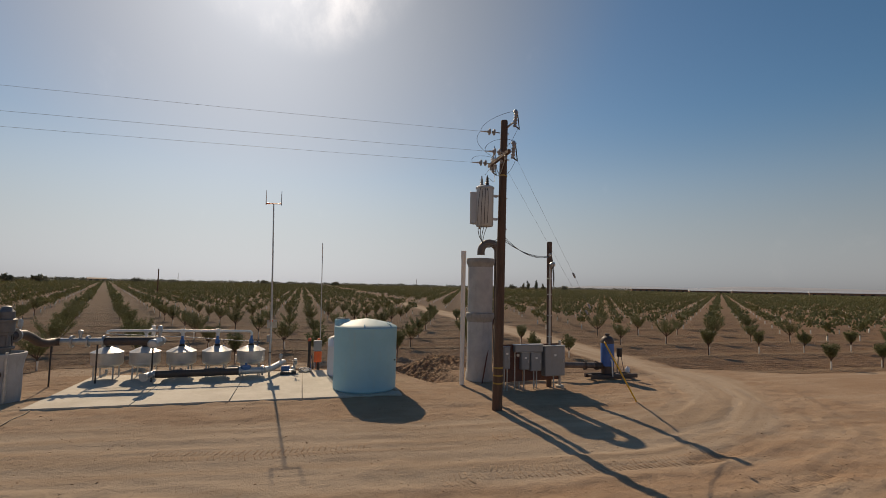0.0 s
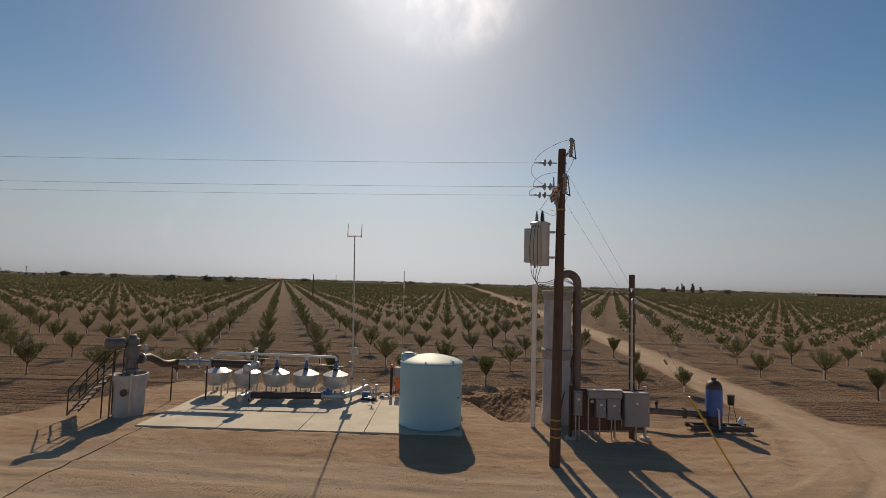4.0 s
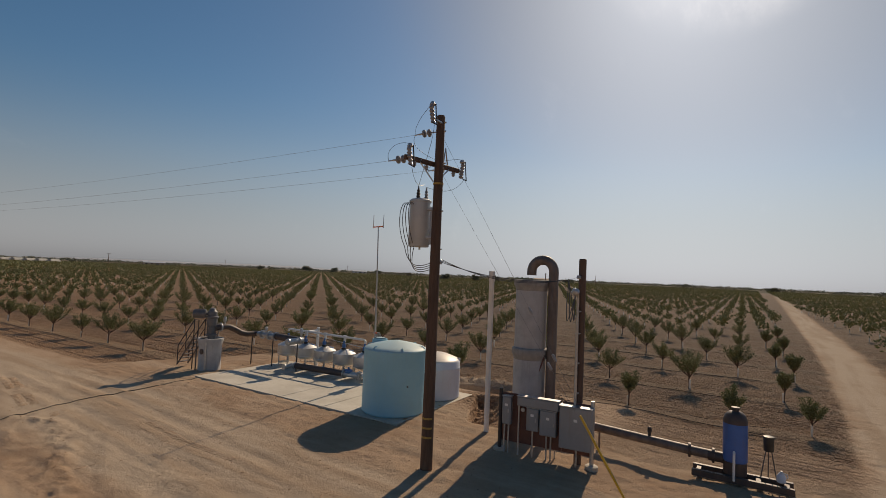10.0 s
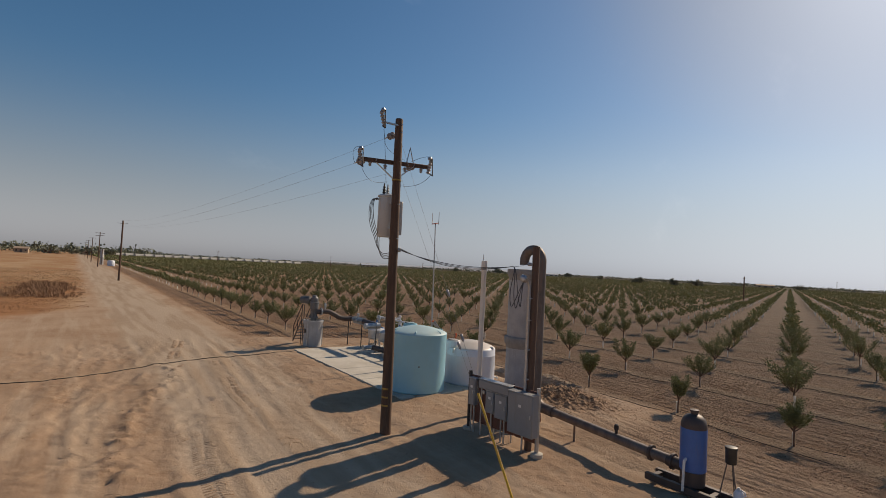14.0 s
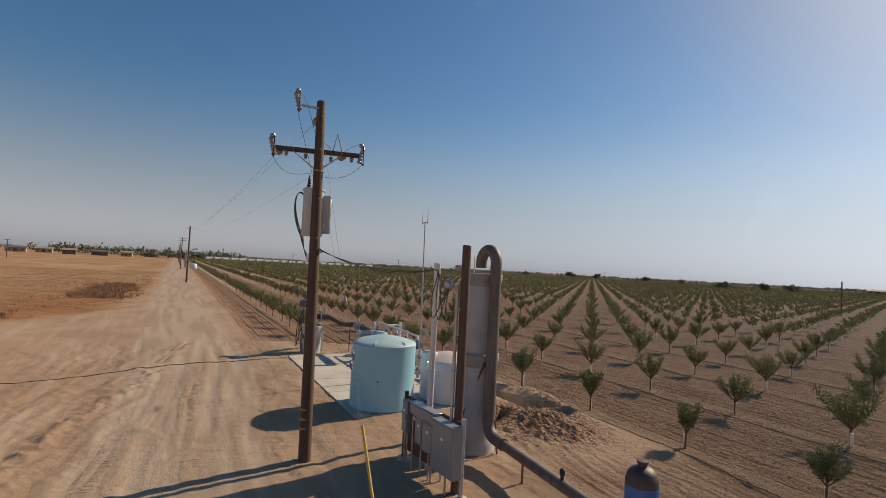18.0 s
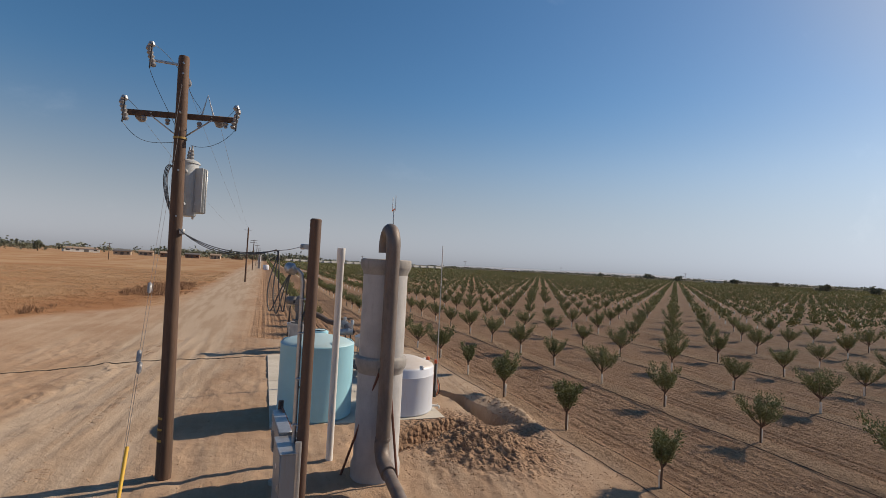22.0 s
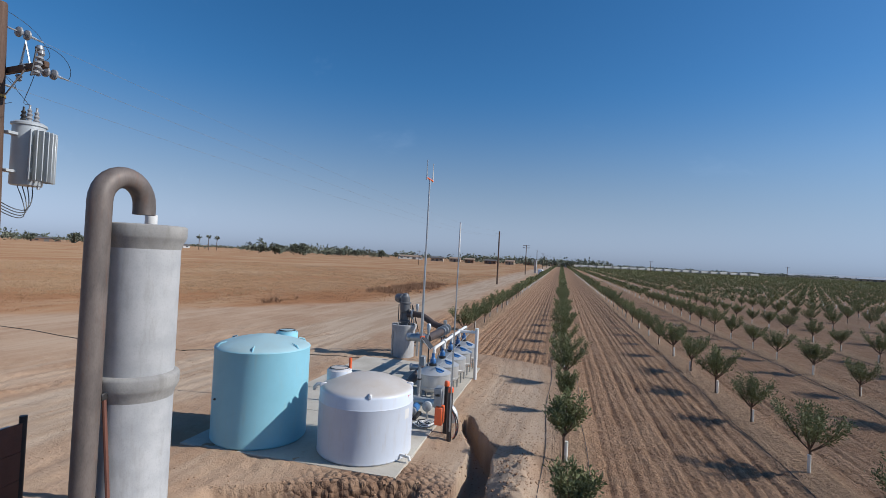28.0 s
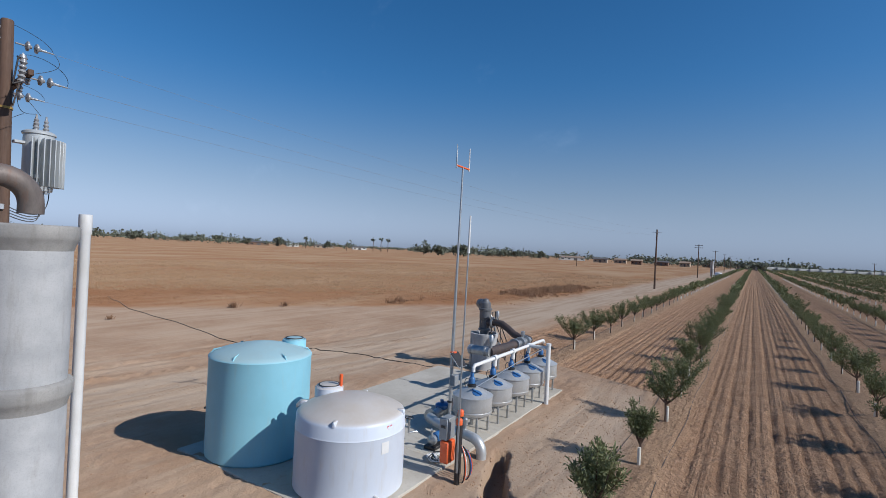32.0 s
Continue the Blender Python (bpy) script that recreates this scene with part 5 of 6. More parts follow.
for k in range(4):
    s0 = (-0.24 + 0.07 * k, -0.24 - 0.01 * k, 1.12)
    part("secondary_cable", Shape().tube(bezier(s0, (s0[0] - 0.05, s0[1] - 0.22, 1.35), (s0[0] - 0.22 + 0.06 * k, s0[1] - 0.28, 0.6), (-0.30 + 0.10 * k, -0.22, -0.02), 10) + bezier((-0.30 + 0.10 * k, -0.22, -0.02), (-0.25, -0.1, -0.55 - 0.06 * k), (0.0, 0.0, -0.62 - 0.05 * k), (0.52, 0.04, -0.36 - 0.06 * k), 10)[1:], 0.010, 6), "cable", xf)

# ---- wires ----
far_top = Vector((-82.0, 13.5, 10.1))
for w, o in ((w_t, (0, 0, 0.15)), (w_s, (0, -0.75, -0.75)), (w_n, (0, 0.75, -0.75))):
    solo("power_line", Shape().tube(sag(w + Vector((6.54, 14.83, 0)), far_top + Vector(o), 0.9, 60), 0.0034, 5), "wire", "thin bare overhead power line strung between poles", "wire", "overhead power lines")
for z in (8.50, 7.56):
    g = thing("guy_wire", (0, 0, 0), "slack-free steel guy wire with a strain insulator", "wire", "guy wires of the pole")
    a, b = on_pole(z) + Vector((6.54, 14.83, 0)) + Vector((0.12, 0, 0)), Vector((11.75, 14.95, -0.12))
    part("strand", Shape().rod(a, b, 0.003, 5), "wire", g)
    for t in ((0.50, 0.62) if z > 8 else (0.60,)):
        c = a.lerp(b, t)
        d = (b - a).normalized()
        part("strain_insulator", Shape().tube([c - d * 0.10, c - d * 0.07, c + d * 0.07, c + d * 0.10], [0.014, 0.034, 0.034, 0.014], 10), "ceramic", g)
d = (Vector((6.7, 14.78, 8.0)) - Vector((11.75, 14.95, -0.12))).normalized()
b0 = Vector((11.75, 14.95, -0.12))
solo("guy_guard", Shape().tube([b0, b0 + d * 2.45], 0.027, 10), "yellow", "bright yellow plastic guard over the guy wires", "guy guard")

svc = thing("service_cable", (0, 0, 0), "drooping black service cable bundle from pole to service post", "cable")
p_a, p_b = Vector((6.70, 14.88, 5.27)), Vector((9.64, 17.24, 5.04))
for k in range(3):
    o = Vector((0.03 * k, -0.03 * k, 0.03 * k))
    part("strand", Shape().tube(sag(p_a + o, p_b + Vector((-0.16, -0.42, -0.10)) + o * 0.2, 0.19 + 0.05 * k, 16), 0.009, 6), "cable", svc)
tail = p_b + Vector((-0.16, -0.42, -0.10))
part("messenger", Shape().tube(sag(tail, p_b, 0.02, 6), 0.006, 5), "galv", svc)
for k in range(3):
    e = Vector((9.65, 17.08, 4.58))
    low_ = e + Vector((-0.06 * k, -0.12 - 0.11 * k, -0.70 - 0.04 * (k % 2)))
    part("drip_loop", Shape().tube(bezier(tail, tail + Vector((0.08, 0.10, -0.02)), low_ + Vector((-0.02, -0.16, 0.45)), low_, 10) + bezier(low_, low_ + Vector((0.01, 0.05, -0.10)), e + Vector((0, -0.10 - 0.05 * k, -0.30)), e, 10)[1:], 0.012, 6), "cable", svc)
part("clevis", Shape().box(p_a + Vector((-0.05, 0, 0)), (0.12, 0.1, 0.12), 0.012), "galv", svc)

# ---- antennas and controls at the slab ----
an = thing("radio_mast", (-0.64, 21.46, SLAB_Z), "slender grey radio mast with a forked red antenna bar", "antenna")
part("mast", Shape().tube([(0, 0, 0), (0, 0, 2.2), (-0.05, -0.01, 4.6), (-0.11, -0.02, 6.96)], [0.045, 0.045, 0.03, 0.025], 10), "galv", an)
u = Vector((1.0, -0.05, 0))
part("fork_bar", Shape().rod(Vector((-0.11, -0.02, 6.95)) - u * 0.30, Vector((-0.11, -0.02, 6.97)) + u * 0.30, 0.025, 8), "orange", an, "faded red fork bar")
for s in (-1, 1):
    b = Vector((-0.11, -0.02, 6.95)) + u * 0.30 * s
    part("antenna_rod", Shape().tube([b + Vector((0, 0, -0.05)), b + Vector((0, 0, 0.1)), b + Vector((0, 0, 0.55))], [0.02, 0.018, 0.012], 8), "white_pvc" if s < 0 else "galv", an)
part("junction_box", Shape().box((-0.05, 0.06, 1.45), (0.20, 0.16, 0.28), 0.012), "grey_box", an)
pm_ = Matrix.Translation((0.02, 0.20, 2.02)) @ Matrix.Rotation(radians(-48), 4, "X")
pv = part("solar_panel", Shape().box((0, 0, 0), (0.36, 0.42, 0.03), 0.006, pm_), "steel_dark", an, "small dark tilted solar panel")
part("frame", Shape().box((0, 0, -0.012), (0.39, 0.45, 0.02), 0.005, pm_), "galv", pv)
part("panel_arm", Shape().rod((0, 0.0, 2.02), (0.01, 0.18, 2.0), 0.02, 8), "galv", an)
part("clamp", Shape().box((0.0, 0.03, 2.16), (0.13, 0.13, 0.07), 0.01), "orange", an, "orange mast clamp")
part("coax_strap", Shape().box((0, 0, 0.9), (0.11, 0.11, 0.05), 0.006), "black", an)
for n, (px, py, h) in enumerate(((1.32, 22.86, 1.30), (0.92, 22.66, 1.34))):
    pp = thing("steel_post", (px, py, -0.05), "dark steel pipe post with an orange plastic cap", "post", "capped posts")
    part("shaft", Shape().lathe([(0.06, -0.15), (0.06, h), (0.05, h + 0.01)], 16), "steel_dark", pp)
    part("cap", Shape().lathe([(0.07, h - 0.06), (0.07, h + 0.04), (0.05, h + 0.07), (0.0, h + 0.075)], 16), "orange", pp, "orange plastic cap")
wa = thing("whip_antenna", (1.30, 22.88, 0), "thin whip antenna with a white tip on a post", "antenna")
part("mast", Shape().tube([(0.07, 0, 0.2), (0.07, 0, 2.5), (0.03, 0.01, 4.9)], [0.022, 0.02, 0.016], 8), "galv", wa)
part("tip", Shape().tube([(0.03, 0.01, 4.78), (0.03, 0.01, 4.9), (0.02, 0.01, 5.56)], [0.028, 0.024, 0.018], 10), "white_pvc", wa, "white antenna tip")
cb = thing("control_box", (1.28, 22.56, 0.62), "grey and orange control box bolted between two posts", "control box")
part("upper_box", Shape().box((-0.02, -0.02, 0.42), (0.34, 0.20, 0.46), 0.014), "grey_box", cb)
part("lower_box", Shape().box((0.0, 0.02, -0.06), (0.32, 0.20, 0.46), 0.02), "orange", cb, "orange lower box")
part("port", Shape().box((0.16, 0.0, 0.48), (0.02, 0.08, 0.06), 0.006), "black", cb)
part("port", Shape().box((0.16, -0.06, 0.48), (0.02, 0.03, 0.06), 0.006), "black", cb)
for k in range(6):
    a = (0.95 + 0.06 * k, 22.80 + 0.02 * (k % 3), 0.55 + 0.05 * k)
    solo("hose", Shape().tube(bezier(a, (a[0] + 0.05, a[1] + 0.25, 0.55), (a[0] - 0.1 + 0.05 * k, a[1] + 0.25, 0.05), (a[0] + 0.02, a[1] + 0.12, -0.02), 10), 0.014, 6), ("orange", "blue_paint", "black", "white_pvc", "orange", "black")[k], "thin coloured control hose hanging from the control box", "hose", "control hoses")
rnd = random.Random(3)
for k in range(6):
    pts = []
    r0, c0 = 0.18 + 0.05 * rnd.random(), (0.55 + 0.25 * rnd.random(), 21.95 + 0.2 * rnd.random())
    for i in range(26):
        a = i * 0.55 + k
        pts.append((c0[0] + (r0 + 0.05 * math.sin(i * 0.7 + k)) * math.cos(a), c0[1] + (r0 + 0.04 * math.cos(i * 0.9)) * math.sin(a), SLAB_Z + 0.015 + 0.012 * k + 0.05 * abs(math.sin(i * 0.37 + k))))
    solo("cable_coil", Shape().tube(pts, 0.012, 5), "white_pvc" if k % 2 else "black", "loose coil of tubing lying on the slab", "cable", "loose tubing")
pm = thing("injection_pump", (0.10, 21.55, SLAB_Z), "small blue and grey chemical injection pump on the slab", "pump")
part("base", Shape().box((0, 0, 0.04), (0.62, 0.30, 0.08), 0.01), "steel_dark", pm)
part("motor", Shape().lathe([(0.11, -0.16), (0.12, -0.14), (0.12, 0.14), (0.09, 0.17), (0.01, 0.175)], 20, (-0.12, 0, 0.22), "x"), "valve_blue", pm, "blue motor")
part("head", Shape().lathe([(0.08, 0), (0.12, 0.03), (0.12, 0.12), (0.05, 0.16)], 18, (0.10, 0, 0.20), "x"), "galv", pm)
part("outlet", Shape().tube([(0.2, 0, 0.26), (0.2, 0, 0.45), (0.3, 0.05, 0.5)], 0.03, 8), "galv", pm)
mt = thing("flow_dial", (0.35, 22.0, SLAB_Z), "round grey dial meter standing on the slab", "meter")
part("stem", Shape().rod((0, 0, 0), (0, 0, 0.35), 0.03), "galv", mt)
part("head", Shape().lathe([(0.12, -0.06), (0.14, -0.04), (0.14, 0.05), (0.10, 0.08), (0.02, 0.09)], 22, (0, 0, 0.42), "x"), "xfmr_grey", mt)
vp = thing("valve_stack", (0.35, 20.9, SLAB_Z), "small galvanised valve stack with a hand wheel", "valve")
part("pipe", Shape().tube([(-0.2, 0.1, 0.25), (0, 0, 0.25), (0, 0, 0.62)], 0.03, 8), "galv", vp)
part("wheel", Shape().tube([(0.10 * math.cos(radians(a)), 0.10 * math.sin(radians(a)), 0.62) for a in range(0, 361, 30)], 0.012, 6).rod((-0.1, 0, 0.62), (0.1, 0, 0.62), 0.01, 6), "steel_dark", vp)

# ---- hose across the yard ----
hp = [(-6.75, 16.95), (-6.9, 14.5), (-6.9, 12.0), (-6.2, 9.6), (-5.3, 7.4), (-5.2, 4.8), (-6.0, 0.5), (-7.0, -8.0), (-9, -16)]
pts = []
for (ax0, ay0), (bx0, by0) in zip(hp, hp[1:]):
    for i in range(10):
        x, y = ax0 + (bx0 - ax0) * i / 10, ay0 + (by0 - ay0) * i / 10
        pts.append((x + 0.05 * math.sin(y * 1.3), y, gz(x, y) + 0.012))
solo("ground_hose", Shape().tube(pts, 0.024, 6), "hose", "dusty black hose laid across the dirt yard", "hose")

# ---- orchard ----


def leaf_quads(rng, centers, dirs, size, wide):
    """Pointed leaves: one diamond of two faces each."""
    n = len(centers)
    side = np.cross(dirs, rng.normal(size=(n, 3)))
    side /= np.linalg.norm(side, axis=1)[:, None] + 1e-9
    L = size * rng.uniform(0.7, 1.3, (n, 1))
    a = centers
    b = centers + dirs * L * 0.5 + side * L * wide
    c = centers + dirs * L
    d = centers + dirs * L * 0.5 - side * L * wide
    v = np.stack((a, b, c, d), 1).reshape(-1, 3)
    f = np.arange(4 * n).reshape(-1, 4)
    return v, f


def raw_mesh(name, v, f, mat, smooth=False):
    me = bpy.data.meshes.new(name)
    me.vertices.add(len(v))
    me.vertices.foreach_set("co", np.asarray(v, np.float32).ravel())
    k = f.shape[1]
    me.loops.add(f.size)
    me.loops.foreach_set("vertex_index", f.ravel().astype(np.int32))
    me.polygons.add(len(f))
    me.polygons.foreach_set("loop_start", np.arange(len(f), dtype=np.int32) * k)
    if smooth:
        me.polygons.foreach_set("use_smooth", np.ones(len(f), bool))
    me.update(calc_edges=True)
    me.materials.append(mat)
    return me


def limbs_of(rng, h, w):
    out = []
    n = rng.randint(9, 13)
    for k in range(n):
        a = 2 * math.pi * (k + rng.uniform(-0.35, 0.35)) / n
        r = w * (rng.uniform(0.7, 1.08) if k % 3 else rng.uniform(0.1, 0.5))
        top = h * rng.uniform(0.72, 1.05)
        p0 = np.array((0.0, 0.0, 0.46 + 0.1 * rng.rand()))
        p3 = np.array((r * math.cos(a), r * math.sin(a), top))
        p1 = p0 + (p3 - p0) * np.array((0.36, 0.36, 0.22))
        p2 = p0 + (p3 - p0) * np.array((0.78, 0.78, 0.62))
        out.append((p0, p1, p2, p3))
    return out


def on_limb(l, t):
    t = t[:, None]
    return l[0] * (1 - t) ** 3 + 3 * l[1] * t * (1 - t) ** 2 + 3 * l[2] * t * t * (1 - t) + l[3] * t ** 3


def crown(seed, h, w, leaves, size, wide=0.17):
    rng = np.random.RandomState(seed)
    ls = limbs_of(rng, h, w)
    cs, ds, twigs = [], [], []
    per = max(1, leaves // len(ls))
    for l in ls:
        t = rng.uniform(0.16, 1.0, per) ** 0.75
        p = on_limb(l, t)
        # short side shoots that carry the leaves
        shoot = rng.normal(size=(per, 3)) * np.array((1, 1, 0.6)) + np.array((0, 0, 1.2)) + 0.9 * (l[3] - l[0]) / np.linalg.norm(l[3] - l[0])
        shoot /= np.linalg.norm(shoot, axis=1)[:, None]
        ln = rng.uniform(0.02, 0.25, (per, 1)) * (0.55 + 0.45 * w / 0.6)
        cs.append(p + shoot * ln)
        d = shoot + rng.normal(size=(per, 3)) * 0.7
        ds.append(d / np.linalg.norm(d, axis=1)[:, None])
    v, f = leaf_quads(rng, np.concatenate(cs), np.concatenate(ds), size, wide)
    return ls, v, f


def make_tree(seed, h, w):
    t = thing("almond_tree", (0, 0, 0), "young vase-shaped almond tree with a white trunk guard", "tree", "orchard trees")
    ls, v, f = crown(seed, h, w, 3600, 0.088, 0.14)
    sh = Shape().tube([(0, 0, -0.1), (0.01, 0, 0.2), (0, 0.01, 0.46), (0, 0, 0.55)], [0.034, 0.03, 0.03, 0.026], 8)
    for l in ls:
        sh.tube([tuple(p) for p in on_limb(l, np.linspace(0, 1, 5))], [0.02, 0.016, 0.012, 0.008, 0.004], 5)
    part("trunk", sh, "bark", t)
    part("guard", Shape().tube([(0.03, -0.04, -0.08), (0.03, -0.04, 0.42)], 0.042, 10), "guard", t, "white trunk guard")
    c = new("crown", raw_mesh("crown", v, f, M_["leaf"]))
    c.parent = t
    return t


rng = np.random.RandomState(11)


def tree_spots():
    """Lattice of the two orchard blocks, with a little jitter: near, middle and far."""
    near, mid, far = [], [], []
    for k in range(0, 130):
        y = ROW0 + GAP * k
        off = -0.53 if k % 2 == 0 else 1.47
        for i in range(-180, 181):
            x = off + STEP * i
            if 16.4 + 0.018 * (y - 25) < x < 22.3 + 0.022 * (y - 25) or (k == 0 and -15.5 < x < 25) or (k == 1 and x > 14.5 and x < 21):
                continue
            dist = math.hypot(x - 8, y - 16)
            if dist > 700:
                continue
            jx, jy = rng.uniform(-0.18, 0.18), rng.uniform(-0.08, 0.08)
            if rng.rand() < 0.012:
                continue
            p = (x + jx, y + jy)
            if (-62 < x < 17 and y < 62) or (22 < x < 42 and y < 42):
                near.append(p)
            elif dist < 230:
                mid.append(p)
            else:
                far.append(p)
    near += [(15.7, 26.3)] + [(15.7 + 0.1 * k, ROW0 + GAP * k + 0.3) for k in (3, 5, 7)]
    return near, mid, far


near, mid, far = tree_spots()
slim = [make_tree(20 + k, 1.26 + 0.05 * k, 0.31 + 0.04 * k) for k in range(3)]
broad = [make_tree(30 + k, 1.40 + 0.06 * (k % 4), 0.66 + 0.06 * (k % 3)) for k in range(6)]
used = set()
for n, (x, y) in enumerate(near):
    s = float(rng.uniform(0.86, 1.14))
    m = Matrix.Translation((x, y, gz(x, y) + 0.02)) @ Matrix.Rotation(float(rng.uniform(0, 6.28)), 4, "Z")
    # the first row beside the slab and the ends at the road are younger
    young = y < ROW0 + 1.5 * GAP and x > -4 or 14.5 < x < 20
    src = slim[n % 3] if young else broad[n % 6]
    if src.name not in used:
        used.add(src.name)
        src.matrix_basis = m @ Matrix.Diagonal((s, s, s, 1))
    else:
        t = copy_thing(src, m)
        t.scale = (s, s, s)


def scatter(name, spots, temps, mat, label, category, smin=0.85, smax=1.15, sink=0.0):
    """One mesh of many turned and scaled copies of a few patterns."""
    vs, fs, o = [], [], 0
    xy = np.array(spots)
    zz = ground_z(xy[:, 0], xy[:, 1])
    for i, (x, y) in enumerate(spots):
        v, f = temps[i % len(temps)]
        a, s = rng.uniform(0, 6.283), rng.uniform(smin, smax)
        c, q = math.cos(a) * s, math.sin(a) * s
        w = np.empty_like(v)
        w[:, 0] = v[:, 0] * c - v[:, 1] * q + x
        w[:, 1] = v[:, 0] * q + v[:, 1] * c + y
        w[:, 2] = v[:, 2] * s + zz[i] - sink
        vs.append(w)
        fs.append(f + o)
        o += len(v)
    return tagged(new(name, raw_mesh(name, np.concatenate(vs), np.concatenate(fs), mat)), label, category, kind="stuff")


def bush_temp(seed, leaves, size, wide, trunk=True):
    _, v, f = crown(seed, 1.46, 0.68, leaves, size, wide)
    if trunk:
        r = 0.045
        tv = np.array([(-r, 0, -0.1), (r, 0, -0.1), (r, 0, 0.5), (-r, 0, 0.5), (0, -r, -0.1), (0, r, -0.1), (0, r, 0.5), (0, -r, 0.5)])
        f = np.concatenate((f, np.array([(0, 1, 2, 3), (4, 5, 6, 7)]) + len(v)))
        v = np.concatenate((v, tv))
    return v, f


scatter("orchard_rows", mid, [bush_temp(50 + k, 130, 0.33, 0.24) for k in range(6)], M_["leaf"], "rows of young almond trees across the field", "orchard")
scatter("distant_orchard", far, [bush_temp(70 + k, 18, 0.72, 0.32, False) for k in range(5)], M_["leaf"], "far rows of almond trees fading to the horizon", "orchard")
# pale guards of the middle trees
gv = np.array([(-0.045, -0.045, -0.05), (0.045, -0.045, -0.05), (0.045, 0.045, -0.05), (-0.045, 0.045, -0.05), (-0.045, -0.045, 0.42), (0.045, -0.045, 0.42), (0.045, 0.045, 0.42), (-0.045, 0.045, 0.42)])
gf = np.array([(0, 1, 5, 4), (1, 2, 6, 5), (2, 3, 7, 6), (3, 0, 4, 7), (4, 5, 6, 7)])
scatter("trunk_guards", [p for p in mid], [(gv, gf)], M_["guard"], "white trunk guards along the tree rows", "tree guards")

# drip hoses along the nearest rows
for k in range(0, 5):
    y = ROW0 + GAP * k
    x1 = -15.5 if k == 0 else 14.5
    for o in (-0.55,) if k != 1 else (-0.55, 0.5):
        pts = [(x, y + o + 0.05 * math.sin(x * 0.8 + k), gz(x, y + o) + 0.012) for x in np.arange(-60, x1, 0.6)]
        solo("drip_hose", Shape().tube(pts, 0.009, 4), "steel_dark", "thin black drip hose along the tree row", "hose", "drip hoses")

# ---- loose soil ----
def clod_temp(seed):
    r = np.random.RandomState(seed)
    v = np.array([(1, 0, 0), (-1, 0, 0), (0, 1, 0), (0, -1, 0), (0, 0, 0.8), (0, 0, -0.6), (0.6, 0.6, 0.4), (-0.6, -0.5, 0.45)], float)[:6]
    v = v * r.uniform(0.6, 1.2, (6, 3))
    f = np.array([(0, 2, 4), (2, 1, 4), (1, 3, 4), (3, 0, 4), (2, 0, 5), (1, 2, 5), (3, 1, 5), (0, 3, 5)])
    return v * 0.05, f


cl = []
r2 = np.random.RandomState(8)
for cx, cy, sx, sy, n in ((6.9, 22.4, 1.1, 1.1, 2600), (5.6, 21.3, 0.5, 1.3, 600), (6.7, 20.6, 0.8, 0.6, 700), (4.6, 23.0, 0.6, 0.4, 300), (2.6, 24.6, 1.8, 0.35, 500), (6.0, 20.3, 1.0, 0.6, 250), (0.5, 24.0, 1.6, 0.8, 250), (8.4, 22.6, 1.0, 1.0, 220)):
    cl += [(cx + r2.normal() * sx, cy + r2.normal() * sy) for _ in range(n)]
cl = [(x, y) for x, y in cl if not (x < 4.1 and y < 22.4) and math.hypot(x - 7.58, y - 19.28) > 0.65]
scatter("dirt_clods", cl, [clod_temp(k) for k in range(8)], M_["clod"], "crumbled dry clods on the dug soil", "soil", 0.15, 0.95, 0.012)
cl = [(r2.uniform(-30, 16), 24.2 + r2.uniform(0, 26)) for _ in range(9000)] + [(r2.uniform(-12, 16), r2.uniform(4, 24)) for _ in range(900)] + [(r2.uniform(-30, 16), ROW0 + GAP * r2.randint(1, 5) + r2.normal() * 0.45) for _ in range(7000)] + [(r2.uniform(-12, 16), r2.uniform(22.6, 33)) for _ in range(26000)] + [(r2.uniform(-8, 20), r2.uniform(5, 16.5)) for _ in range(1500)]
cl = [(x, y) for x, y in cl if not (-7.2 < x < 4.1 and 16.9 < y < 22.5)]
scatter("soil_crumbs", cl, [clod_temp(20 + k) for k in range(8)], M_["clod"], "small clods scattered over the yard and rows", "soil", 0.12, 0.85, 0.006)

# ---- dry field ----
def tuft_temp(seed, n, h, spread):
    r = np.random.RandomState(seed)
    c = np.stack((r.normal(size=n) * spread, r.normal(size=n) * spread, np.full(n, -0.03)), 1)
    d = np.stack((r.normal(size=n) * 0.35, r.normal(size=n) * 0.35, np.ones(n)), 1)
    d /= np.linalg.norm(d, axis=1)[:, None]
    return leaf_quads(r, c, d, h, 0.045)


def dry_edge(x):
    return float(np.interp(x, (-33.0, -5.0), (8.6, -9.5)))


sp = []
while len(sp) < 15000:
    x, y = r2.uniform(-130, 4), r2.uniform(-75, 9)
    inset = -0.543 * x - 0.84 * y - 10.7
    if y < dry_edge(x) - 0.3 and r2.rand() < 0.12 + inset / 7.0 and r2.rand() < min(1.0, 30.0 / (8 + math.hypot(x + 15, y))) and vnoise(np.array(x * 0.12), np.array(y * 0.12)) > 0.32 * r2.rand():
        sp.append((x, y, inset + 9.0 * (vnoise(np.array(x * 0.08 + 40), np.array(y * 0.08)) - 0.5) + r2.normal() * 2.5))
scatter("dry_grass", [q[:2] for q in sp if q[2] > 13], [tuft_temp(k, 26, 0.21, 0.34) for k in range(6)], M_["straw"], "golden dry grass tufts of the fallow field", "grass", 0.5, 1.35)
scatter("border_grass", [q[:2] for q in sp if q[2] <= 13], [tuft_temp(k + 60, 26, 0.17, 0.36) for k in range(6)], M_["red_straw"], "low reddish dry grass along the field's border", "grass", 0.35, 1.05)
sp = [(-44 - 26 * r2.rand() + r2.normal(), 2.6 + 3.4 * r2.rand() + r2.normal() * 0.9) for _ in range(420)] + [(-26 + r2.normal() * 1.2, 0.6 + r2.normal() * 0.4) for _ in range(14)]
